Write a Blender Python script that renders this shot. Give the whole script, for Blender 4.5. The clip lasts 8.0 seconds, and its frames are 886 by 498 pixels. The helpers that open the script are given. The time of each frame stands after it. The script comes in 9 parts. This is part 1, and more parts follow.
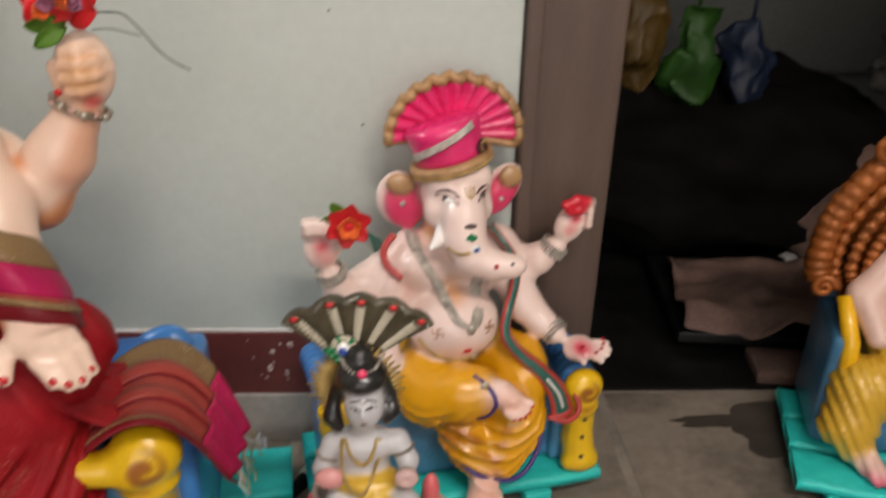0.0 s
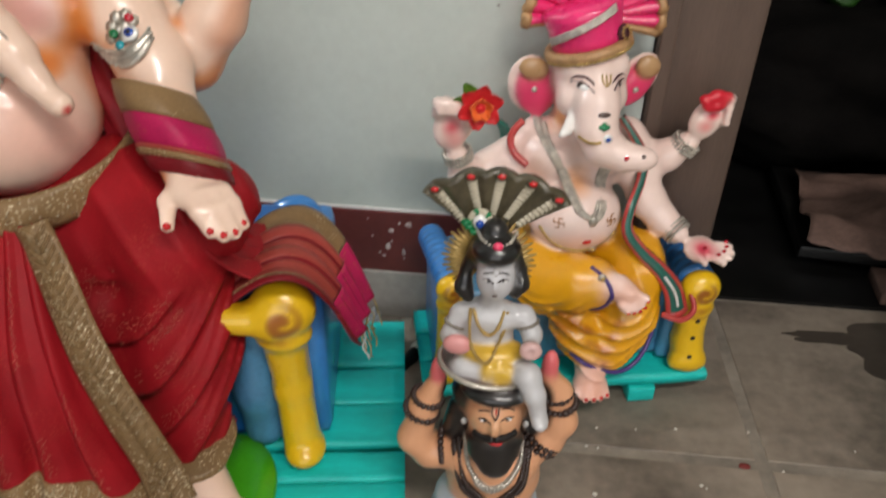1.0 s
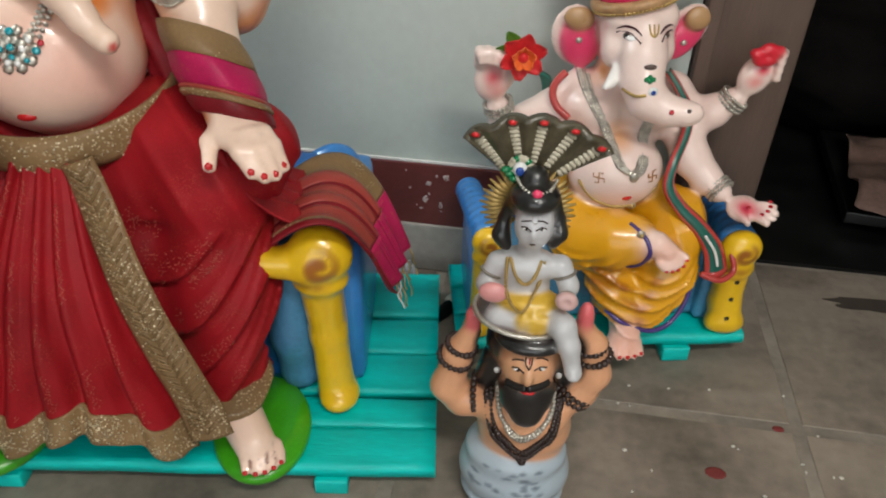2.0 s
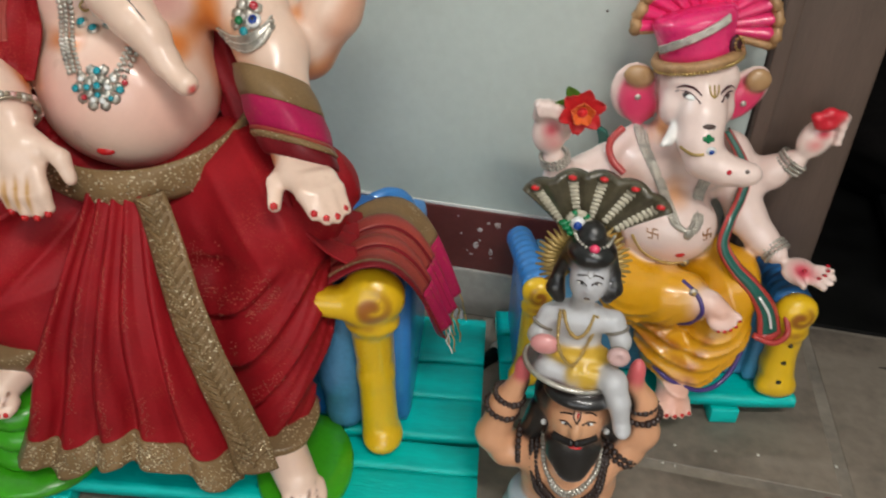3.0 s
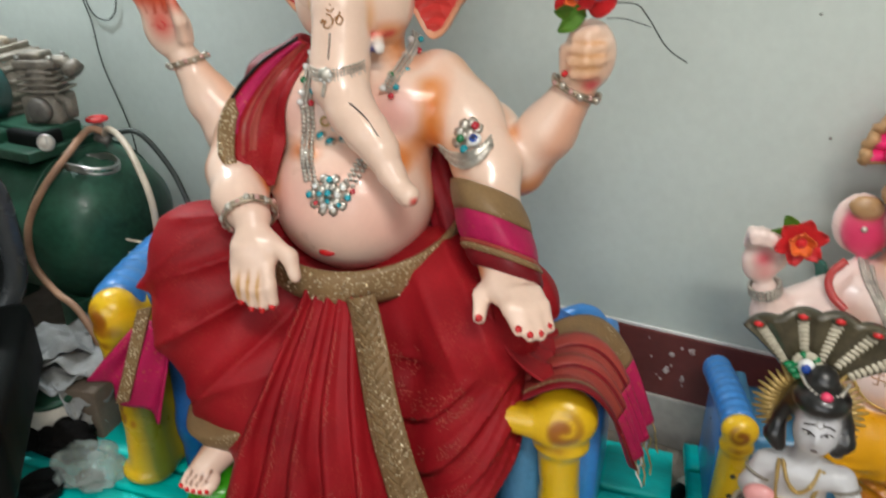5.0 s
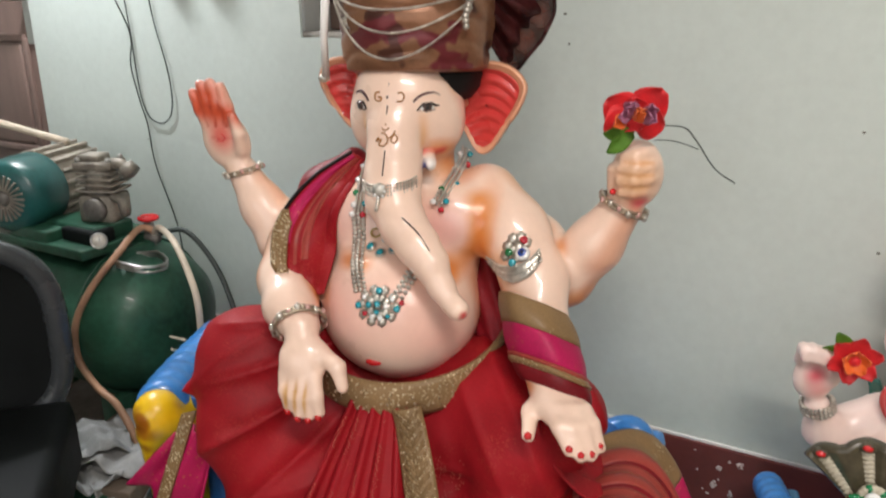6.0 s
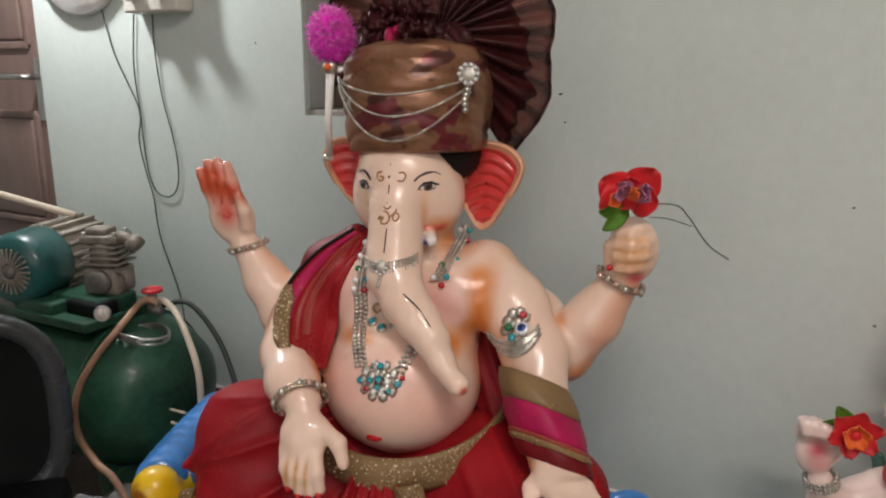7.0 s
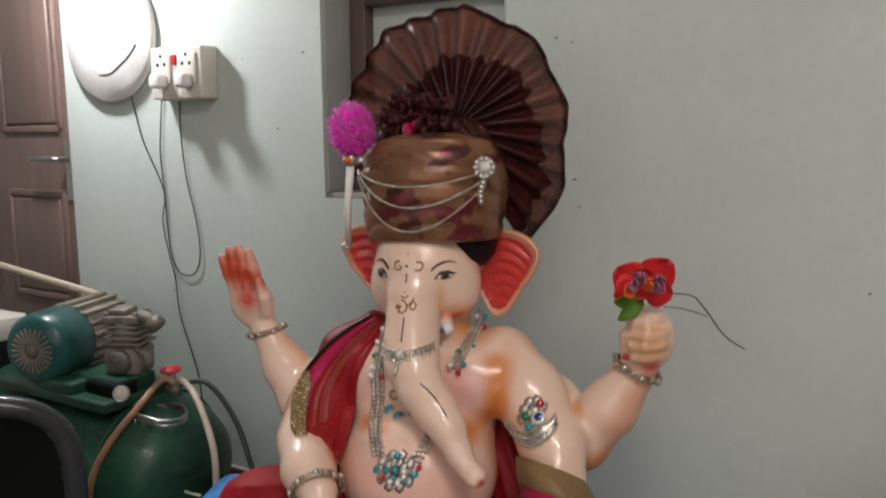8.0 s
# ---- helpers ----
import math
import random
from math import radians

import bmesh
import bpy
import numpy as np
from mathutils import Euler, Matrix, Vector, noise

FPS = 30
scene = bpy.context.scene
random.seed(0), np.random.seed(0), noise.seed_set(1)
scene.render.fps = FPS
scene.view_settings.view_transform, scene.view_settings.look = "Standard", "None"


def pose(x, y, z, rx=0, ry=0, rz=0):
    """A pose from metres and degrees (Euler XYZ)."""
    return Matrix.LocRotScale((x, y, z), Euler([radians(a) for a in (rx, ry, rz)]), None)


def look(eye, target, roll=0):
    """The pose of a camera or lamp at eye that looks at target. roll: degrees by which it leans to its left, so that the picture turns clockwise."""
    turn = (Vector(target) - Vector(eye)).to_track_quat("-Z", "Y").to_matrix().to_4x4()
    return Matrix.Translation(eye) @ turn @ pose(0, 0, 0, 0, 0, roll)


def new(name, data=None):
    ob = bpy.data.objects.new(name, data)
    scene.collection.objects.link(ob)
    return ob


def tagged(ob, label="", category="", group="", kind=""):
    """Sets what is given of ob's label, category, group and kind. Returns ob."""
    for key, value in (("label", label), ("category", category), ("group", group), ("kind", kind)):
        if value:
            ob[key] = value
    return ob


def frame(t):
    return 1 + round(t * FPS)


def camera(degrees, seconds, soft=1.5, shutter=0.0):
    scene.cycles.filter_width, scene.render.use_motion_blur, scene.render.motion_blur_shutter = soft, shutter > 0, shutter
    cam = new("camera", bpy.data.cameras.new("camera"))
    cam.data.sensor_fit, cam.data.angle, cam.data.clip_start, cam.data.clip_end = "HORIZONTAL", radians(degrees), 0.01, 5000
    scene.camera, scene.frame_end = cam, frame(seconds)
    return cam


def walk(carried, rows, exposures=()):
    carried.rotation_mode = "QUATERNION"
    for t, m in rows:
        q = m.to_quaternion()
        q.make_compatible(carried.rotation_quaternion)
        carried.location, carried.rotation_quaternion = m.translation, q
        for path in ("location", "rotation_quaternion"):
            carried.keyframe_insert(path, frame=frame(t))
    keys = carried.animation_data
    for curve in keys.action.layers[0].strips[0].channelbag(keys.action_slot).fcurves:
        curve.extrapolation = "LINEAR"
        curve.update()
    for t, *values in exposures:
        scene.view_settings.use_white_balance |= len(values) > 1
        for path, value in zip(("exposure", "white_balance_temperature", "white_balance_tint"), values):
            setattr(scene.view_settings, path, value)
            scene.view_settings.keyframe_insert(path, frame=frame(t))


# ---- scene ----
cam = camera(61.43, 8.0, soft=2.0, shutter=0.5)
PATH = [
    (0.0, (-0.0117, 0.0593, 1.0106), (0.0342, 0.9620, 0.5828), 1.29),
    (0.5, (-0.0420, 0.0472, 0.9982), (-0.0686, 0.9069, 0.4880), 1.35),
    (1.0, (-0.0623, 0.0335, 0.9865), (-0.1340, 0.8709, 0.4446), 1.64),
    (1.2, (-0.0641, 0.0364, 0.9801), (-0.1450, 0.8545, 0.4107), 1.80),
    (2.3, (-0.0659, 0.0209, 0.9690), (-0.1919, 0.8229, 0.3850), 1.54),
    (2.5, (-0.0729, 0.0206, 0.9690), (-0.2106, 0.8306, 0.3990), 1.78),
    (3.0, (-0.0809, 0.0147, 0.9812), (-0.2545, 0.8394, 0.4429), 2.28),
    (3.5, (-0.0969, 0.0183, 0.9827), (-0.3163, 0.8402, 0.4572), 1.91),
    (4.0, (-0.1103, 0.0145, 0.9859), (-0.3964, 0.8175, 0.4631), 1.29),
    (4.5, (-0.1239, 0.0120, 0.9840), (-0.4683, 0.8172, 0.5014), 0.34),
    (4.7, (-0.1250, 0.0106, 0.9871), (-0.4944, 0.8190, 0.5289), 0.10),
    (5.8, (-0.1635, 0.0018, 1.0207), (-0.6080, 0.8330, 0.6866), 0.29),
    (6.0, (-0.1625, 0.0006, 1.0304), (-0.6135, 0.8355, 0.7148), 0.17),
    (6.5, (-0.1603, -0.0056, 1.0436), (-0.6249, 0.8400, 0.7806), -0.46),
    (7.0, (-0.1556, -0.0116, 1.0488), (-0.6188, 0.8439, 0.8174), 0.00),
    (7.5, (-0.1523, -0.0206, 1.0594), (-0.6262, 0.8396, 0.8712), -0.33),
    (8.0, (-0.1514, -0.0203, 1.0814), (-0.6415, 0.8394, 0.9376), -0.26),
]
walk(cam, [(t, look(eye, target, roll)) for t, eye, target, roll in PATH], exposures=[(0.0, 0.2, 6800, 17), (1.0, 0.25, 6450, 12), (2.5, 0.2, 6250, 8), (4.7, 0.3, 6250, 8), (6.0, 0.32, 6500, 14), (6.5, -0.12, 6650, 16), (7.0, -0.22, 6650, 17), (8.0, -0.45, 6650, 17)])
# ---- world and light ----
def rgb(r, g, b):
    """sRGB 0-255 to linear."""
    return tuple((c / 12.92 if c <= 0.04045 else ((c + 0.055) / 1.055) ** 2.4) for c in (r / 255, g / 255, b / 255))


world = bpy.data.worlds.new("world")
scene.world = world
world.use_nodes = True
sky = world.node_tree.nodes.new("ShaderNodeTexSky")
sky.sky_type, sky.sun_disc = "NISHITA", False
sky.sun_elevation, sky.sun_rotation = radians(40), radians(200)
world.node_tree.links.new(sky.outputs[0], world.node_tree.nodes["Background"].inputs[0])
world.node_tree.nodes["Background"].inputs[1].default_value = 0.08


def area(name, m, sx, sy, watts, colour):
    lamp = bpy.data.lights.new(name, "AREA")
    lamp.shape, lamp.size, lamp.size_y, lamp.energy, lamp.color = "RECTANGLE", sx, sy, watts, colour
    ob = new(name, lamp)
    ob.matrix_basis = m
    return ob


# the room's tube lights and the bulb beside the switchboard
TUBE_A, TUBE_B, BULB = (0.55, -0.6, 2.5), (1.3, -1.5, 2.4), (-1.86, 1.06, 1.62)
BULB_GLOW = 900.0
area("tube_light_lamp", look(TUBE_A, (TUBE_A[0], 0.55, 0.0)), 1.2, 0.10, 30, (1.0, 0.94, 0.86))
area("rear_tube_lamp", look(TUBE_B, (-0.1, 1.2, 0.5)), 1.2, 0.10, 14, (1.0, 0.94, 0.86))
# daylight through the open shop front behind the camera
area("shop_front_daylight", pose(0.2, -2.58, 1.2, 90, 0, 0), 3.0, 2.1, 21, (1.0, 0.965, 0.915))

# ---- materials ----


def material(name, colour, rough=0.5, metal=0.0, dark=0.75, light=1.12, scale=6.0, grain=90.0, bump=0.15, depth=0.002, coat=0.0, paint=False, stretch=(1, 1, 1), spread=0.0, sheen=0.0, alpha=1.0, spec=0.5):
    m = bpy.data.materials.new(name)
    m.use_nodes = True
    n, l = m.node_tree.nodes, m.node_tree.links
    bsdf = n["Principled BSDF"]
    tc, mp = n.new("ShaderNodeTexCoord"), n.new("ShaderNodeMapping")
    mp.inputs["Scale"].default_value = stretch
    l.new(tc.outputs["Object"], mp.inputs[0])
    big, small = n.new("ShaderNodeTexNoise"), n.new("ShaderNodeTexNoise")
    for t, s, d in ((big, scale, 4), (small, grain, 3)):
        t.inputs["Scale"].default_value, t.inputs["Detail"].default_value = s, d
        l.new(mp.outputs[0], t.inputs["Vector"])
    add = n.new("ShaderNodeMath")
    add.operation = "MULTIPLY_ADD"
    l.new(small.outputs["Fac"], add.inputs[0])
    add.inputs[1].default_value = 0.35
    l.new(big.outputs["Fac"], add.inputs[2])
    ramp = n.new("ShaderNodeMapRange")
    ramp.inputs[1].default_value, ramp.inputs[2].default_value = 0.45, 0.9
    ramp.inputs[3].default_value, ramp.inputs[4].default_value = dark, light
    l.new(add.outputs[0], ramp.inputs[0])
    mul = n.new("ShaderNodeVectorMath")
    mul.operation = "SCALE"
    if paint:
        at = n.new("ShaderNodeAttribute")
        at.attribute_name = "paint"
        l.new(at.outputs["Color"], mul.inputs[0])
    else:
        mul.inputs[0].default_value = colour
    if spread:
        info, each = n.new("ShaderNodeObjectInfo"), n.new("ShaderNodeMath")
        each.operation = "MULTIPLY_ADD"
        l.new(info.outputs["Random"], each.inputs[0])
        each.inputs[1].default_value = spread
        l.new(ramp.outputs[0], each.inputs[2])
        l.new(each.outputs[0], mul.inputs["Scale"])
    else:
        l.new(ramp.outputs[0], mul.inputs["Scale"])
    l.new(mul.outputs[0], bsdf.inputs["Base Color"])
    rr = n.new("ShaderNodeMapRange")
    rr.inputs[3].default_value, rr.inputs[4].default_value = max(rough - 0.1, 0.03), min(rough + 0.12, 1)
    l.new(big.outputs["Fac"], rr.inputs[0])
    l.new(rr.outputs[0], bsdf.inputs["Roughness"])
    bsdf.inputs["Metallic"].default_value = metal
    bsdf.inputs["Coat Weight"].default_value = coat
    bsdf.inputs["Coat Roughness"].default_value = 0.12
    bsdf.inputs["Sheen Weight"].default_value = sheen
    bsdf.inputs["Alpha"].default_value = alpha
    bsdf.inputs["Specular IOR Level"].default_value = spec
    b = n.new("ShaderNodeBump")
    b.inputs["Strength"].default_value, b.inputs["Distance"].default_value = bump, depth
    l.new(add.outputs[0], b.inputs["Height"])
    l.new(b.outputs[0], bsdf.inputs["Normal"])
    return m


def brocade(name, ground, motif, scale, rough, metal, amount, weave=900.0):
    """Cloth with small woven metal motifs."""
    m = material(name, ground, rough, 0.0, 0.72, 1.2, 9, 260, 0.3, 0.001, spec=0.22)
    n, l = m.node_tree.nodes, m.node_tree.links
    bsdf = n["Principled BSDF"]
    tc = n.new("ShaderNodeTexCoord")
    vor, gate = n.new("ShaderNodeTexVoronoi"), n.new("ShaderNodeTexNoise")
    vor.inputs["Scale"].default_value = scale
    vor.inputs["Randomness"].default_value = 0.75
    gate.inputs["Scale"].default_value = scale * 0.075
    warp, far = n.new("ShaderNodeTexNoise"), n.new("ShaderNodeVectorMath")
    warp.inputs["Scale"].default_value, warp.inputs["Detail"].default_value = scale * 0.55, 2
    far.operation = "MULTIPLY_ADD"
    far.inputs[1].default_value = (1.6 / scale,) * 3
    l.new(tc.outputs["Object"], warp.inputs["Vector"])
    l.new(warp.outputs["Color"], far.inputs[0])
    l.new(tc.outputs["Object"], far.inputs[2])
    l.new(far.outputs[0], vor.inputs["Vector"])
    l.new(tc.outputs["Object"], gate.inputs["Vector"])
    dot = n.new("ShaderNodeMapRange")
    dot.inputs[1].default_value, dot.inputs[2].default_value = 0.16, 0.32
    dot.inputs[3].default_value, dot.inputs[4].default_value = 1.0, 0.0
    l.new(vor.outputs["Distance"], dot.inputs[0])
    on = n.new("ShaderNodeMapRange")
    on.inputs[1].default_value, on.inputs[2].default_value = 0.47, 0.62
    on.inputs[4].default_value = amount
    l.new(gate.outputs["Fac"], on.inputs[0])
    fac = n.new("ShaderNodeMath")
    fac.operation = "MULTIPLY"
    l.new(dot.outputs[0], fac.inputs[0])
    l.new(on.outputs[0], fac.inputs[1])
    mix = n.new("ShaderNodeMix")
    mix.data_type = "RGBA"
    l.new(fac.outputs[0], mix.inputs["Factor"])
    l.new(bsdf.inputs["Base Color"].links[0].from_socket, mix.inputs["A"])
    mix.inputs["B"].default_value = (*motif, 1)
    l.new(mix.outputs["Result"], bsdf.inputs["Base Color"])
    met = n.new("ShaderNodeMath")
    met.operation = "MULTIPLY"
    met.inputs[1].default_value = metal
    l.new(fac.outputs[0], met.inputs[0])
    l.new(met.outputs[0], bsdf.inputs["Metallic"])
    return m


def printed_satin():
    """Crushed bronze satin, with crimson and dark indigo patches of print."""
    m = material("brown_satin", (0.235, 0.108, 0.056), 0.30, 0.3, 0.72, 1.3, 14, 220, 0.25, 0.002)
    n, l = m.node_tree.nodes, m.node_tree.links
    bsdf, tc = n["Principled BSDF"], n.new("ShaderNodeTexCoord")
    for seed, tint, lo in ((3.0, (0.14, 0.012, 0.024), 0.60), (8.4, (0.070, 0.022, 0.016), 0.60)):
        mp, tex, gate, mix = n.new("ShaderNodeMapping"), n.new("ShaderNodeTexNoise"), n.new("ShaderNodeMapRange"), n.new("ShaderNodeMix")
        mp.inputs["Location"].default_value, mp.inputs["Scale"].default_value = (seed, 0, seed), (1, 1, 1.1)
        tex.inputs["Scale"].default_value, tex.inputs["Detail"].default_value = 17, 2
        gate.inputs[1].default_value, gate.inputs[2].default_value, gate.inputs[4].default_value = lo - 0.015, lo + 0.015, 0.9
        mix.data_type = "RGBA"
        l.new(tc.outputs["Object"], mp.inputs[0])
        l.new(mp.outputs[0], tex.inputs["Vector"])
        l.new(tex.outputs["Fac"], gate.inputs[0])
        l.new(gate.outputs[0], mix.inputs["Factor"])
        l.new(bsdf.inputs["Base Color"].links[0].from_socket, mix.inputs["A"])
        mix.inputs["B"].default_value = (*tint, 1)
        l.new(mix.outputs["Result"], bsdf.inputs["Base Color"])
    return m


SKIN = (0.875, 0.63, 0.50)
PLASTER_PAINT = material("painted_plaster", SKIN, 0.30, 0, 0.95, 1.04, 14, 160, 0.05, 0.001, coat=0.5, paint=True)
PLASTER_PAINT.node_tree.nodes["Principled BSDF"].inputs["Coat Roughness"].default_value = 0.07
RED_SILK = brocade("red_silk", (0.30, 0.0065, 0.012), (0.44, 0.075, 0.045), 330, 0.55, 0.45, 0.9)
RED_PLAIN = material("red_cloth", (0.20, 0.007, 0.013), 0.5, 0, 0.6, 1.25, 10, 300, 0.3, 0.001, spec=0.25)
PINK_SILK = brocade("magenta_silk", (0.44, 0.012, 0.085), (0.50, 0.16, 0.07), 120, 0.45, 0.5, 0.6)
RUST_SILK = brocade("rust_silk", (0.33, 0.052, 0.040), (0.45, 0.20, 0.07), 200, 0.4, 0.5, 0.5)
GOLD_LACE = brocade("gold_lace", (0.24, 0.148, 0.068), (0.90, 0.76, 0.52), 210, 0.36, 0.85, 1.0)
SEQUIN = material("pale_gold_sequin", (0.86, 0.74, 0.52), 0.28, 0.85, 0.7, 1.1, 60, 400, 0.2, 0.001)
WOVEN = material("rose_gold_thread", (0.46, 0.115, 0.075), 0.4, 0.4, 0.6, 1.3, 60, 400, 0.2, 0.001)
BROWN_SATIN = printed_satin()
ORGANZA = material("brown_organza", (0.040, 0.007, 0.007), 0.42, 0.1, 0.5, 1.6, 26, 300, 0.25, 0.001, alpha=0.90, spec=0.25)
ORGANZA_THIN = material("thin_organza", (0.135, 0.036, 0.022), 0.42, 0.05, 0.6, 1.4, 16, 300, 0.2, 0.001, alpha=0.76, spec=0.4)
HAIR_BLACK = material("black_cloth", (0.009, 0.008, 0.008), 0.6, spec=0.2)
SILVER = material("silver_foil", (0.62, 0.58, 0.51), 0.34, 0.75, 0.55, 1.15, 60, 500, 0.3, 0.001)
DULL_FOIL = material("dull_bronze_foil", (0.42, 0.34, 0.25), 0.4, 0.7, 0.6, 1.2, 60, 500, 0.3, 0.001)
ROSE_STONE = material("rose_glass_stone", (0.62, 0.36, 0.32), 0.15, 0.2, 0.8, 1.1, coat=0.8)
GOLD = material("gold_paint", (0.52, 0.36, 0.13), 0.38, 0.7, 0.7, 1.15, 60, 400, 0.2, 0.001)
GEM_TEAL = material("teal_gem", rgb(20, 150, 165), 0.12, 0.1, 0.8, 1.1, coat=0.8)
GEM_GREEN = material("green_gem", rgb(15, 120, 70), 0.12, 0.1, 0.8, 1.1, coat=0.8)
GEM_RED = material("red_gem", rgb(190, 25, 45), 0.15, 0.05, 0.8, 1.1, coat=0.8)
GEM_BLUE = material("blue_gem", rgb(25, 70, 160), 0.12, 0.1, 0.8, 1.1, coat=0.8)
GEM_WHITE = material("white_gem", (0.8, 0.8, 0.78), 0.15, 0.1, 0.9, 1.05, coat=0.6)
BLACK_PAINT = material("black_paint", (0.012, 0.010, 0.010), 0.4)
RED_PAINT = material("red_paint", rgb(205, 30, 35), 0.25, coat=0.5)
GREY_PAINT = material("grey_eye_paint", rgb(84, 66, 60), 0.3, coat=0.4)
GOLD_MARK = material("brown_gold_paint", rgb(158, 100, 24), 0.35, 0, 0.8, 1.1, 20, 120, 0.1, coat=0.3)
DARK_MAROON = material("dark_maroon_paint", (0.055, 0.010, 0.016), 0.4)
WHITE_PAINT = material("white_paint", (0.80, 0.78, 0.75), 0.35)
BLUE_PAINT = material("blue_enamel", rgb(56, 126, 196), 0.3, 0, 0.75, 1.15, 9, 120, 0.1, coat=0.4)
DULL_BLUE = material("dull_blue_enamel", rgb(72, 128, 166), 0.35, 0, 0.55, 1.2, 9, 120, 0.12, coat=0.3)
DEEP_BLUE = material("deep_blue_enamel", rgb(22, 84, 150), 0.35, 0, 0.5, 1.3, 7, 120, 0.12, coat=0.3)
YELLOW_PAINT = material("yellow_enamel", rgb(232, 178, 12), 0.28, 0, 0.8, 1.08, 12, 120, 0.08, coat=0.5)
GREEN_PAINT = material("green_enamel", rgb(70, 170, 25), 0.3, 0, 0.75, 1.1, 9, 120, 0.1, coat=0.4)
TURQUOISE = material("turquoise_wood_paint", rgb(10, 196, 188), 0.5, 0, 0.72, 1.12, 6, 50, 0.6, 0.003, stretch=(1, 4, 4), spread=0.16)
WALL_PAINT = material("grey_green_wall_paint", (0.52, 0.575, 0.535), 0.62, 0, 0.89, 1.05, 1.7, 60, 0.3, 0.003)
MAROON = material("maroon_skirting_paint", rgb(104, 48, 44), 0.5, 0, 0.75, 1.2, 7, 70, 0.4, 0.003)
CEMENT = material("bare_cement", (0.33, 0.30, 0.265), 0.85, 0, 0.6, 1.25, 5, 45, 0.6, 0.004)
BROWN_DOOR = material("brown_door_paint", rgb(118, 97, 89), 0.5, 0, 0.8, 1.12, 3, 60, 0.3, 0.002, stretch=(8, 8, 1))
JAMB_WOOD = material("brown_jamb_wood", rgb(92, 75, 66), 0.55, 0, 0.72, 1.15, 3, 60, 0.4, 0.002, stretch=(7, 7, 0.8))
STEEL = material("brushed_steel", (0.55, 0.54, 0.52), 0.3, 1.0, 0.8, 1.1)
CAST_GREY = material("grey_cast_metal", (0.20, 0.185, 0.165), 0.55, 0.4, 0.55, 1.3, 14, 120, 0.5, 0.003)
GREEN_METAL = material("dark_green_enamel", (0.015, 0.056, 0.034), 0.36, 0, 0.45, 1.9, 5, 70, 0.25, coat=0.12, spec=0.3)
DUSTY_METAL = material("dusty_cast_metal", (0.30, 0.265, 0.22), 0.65, 0.2, 0.5, 1.3, 16, 120, 0.5, 0.003)
BROWN_CAST = material("grimy_brown_casting", (0.22, 0.195, 0.16), 0.55, 0.3, 0.6, 1.35, 26, 140, 0.7, 0.004)
TEAL_METAL = material("teal_motor_enamel", (0.012, 0.085, 0.080), 0.35, 0, 0.6, 1.3, 7, 90, 0.2, coat=0.2)
BLACK_PLASTIC = material("black_plastic", (0.004, 0.005, 0.005), 0.6, 0, 0.7, 1.3, 12, 200, 0.25, spec=0.15)
CHARCOAL = material("grey_plastic_rim", (0.040, 0.044, 0.047), 0.25, 0, 0.8, 1.2, 12, 200, 0.1)
HOSE_TAN = material("tan_rubber_hose", (0.36, 0.20, 0.12), 0.5, 0, 0.7, 1.2, 20, 200, 0.2)
HOSE_PALE = material("pale_plastic_hose", (0.52, 0.44, 0.34), 0.45, 0, 0.8, 1.1, 20, 200, 0.2)
WIRE = material("dark_wire", (0.035, 0.045, 0.04), 0.5)
PAPER = material("crumpled_paper", (0.32, 0.32, 0.315), 0.7, 0, 0.6, 1.1, 18, 90, 0.5, 0.004)
FILM = material("thin_plastic_film", (0.50, 0.58, 0.54), 0.2, 0, 0.7, 1.1, 18, 90, 0.4, 0.004, alpha=0.42)
SACK = material("stained_sack", (0.18, 0.108, 0.085), 0.85, 0, 0.5, 1.25, 6, 90, 0.6, 0.004)
# these three put the back room's darkness into colour; also bench and rags
NEAR_BLACK = material("near_black", (0.006, 0.006, 0.006), 0.35, 0, 0.6, 1.6, 9, 120, 0.1)
UNLIT_WALL = material("unlit_wall_dark", (0.085, 0.09, 0.085), 0.7, 0, 0.6, 1.2, 2, 60, 0.3)
DARK_CLUTTER = material("dark_rags_and_fill", (0.0035, 0.003, 0.0028), 0.9, 0, 0.4, 2.0, 9, 120, 0.6, 0.005, spec=0.1)
PETAL_RED = material("red_cloth_petal", rgb(215, 22, 30), 0.55, 0, 0.65, 1.15, 30, 200, 0.2, sheen=0.2)
PETAL_ORANGE = material("orange_cloth_petal", rgb(235, 105, 30), 0.55, 0, 0.8, 1.1, 30, 200, 0.2, sheen=0.2)
LEAF = material("green_cloth_leaf", rgb(80, 125, 30), 0.55, 0, 0.7, 1.15, 30, 200, 0.2)
MAGENTA_FUR = material("magenta_fluff", rgb(240, 25, 200), 0.9, 0, 0.8, 1.15, 40, 300, 0.3, sheen=0.6)
PLATE_WHITE = material("switchboard_plastic", (0.66, 0.62, 0.55), 0.4, 0, 0.85, 1.06, 10, 120, 0.1)
NICHE = material("niche_grey_paint", (0.34, 0.35, 0.33), 0.6, 0, 0.85, 1.1, 4, 60, 0.3)
CEIL = material("ceiling_whitewash", (0.62, 0.62, 0.59), 0.8, 0, 0.9, 1.05, 3, 60, 0.2)


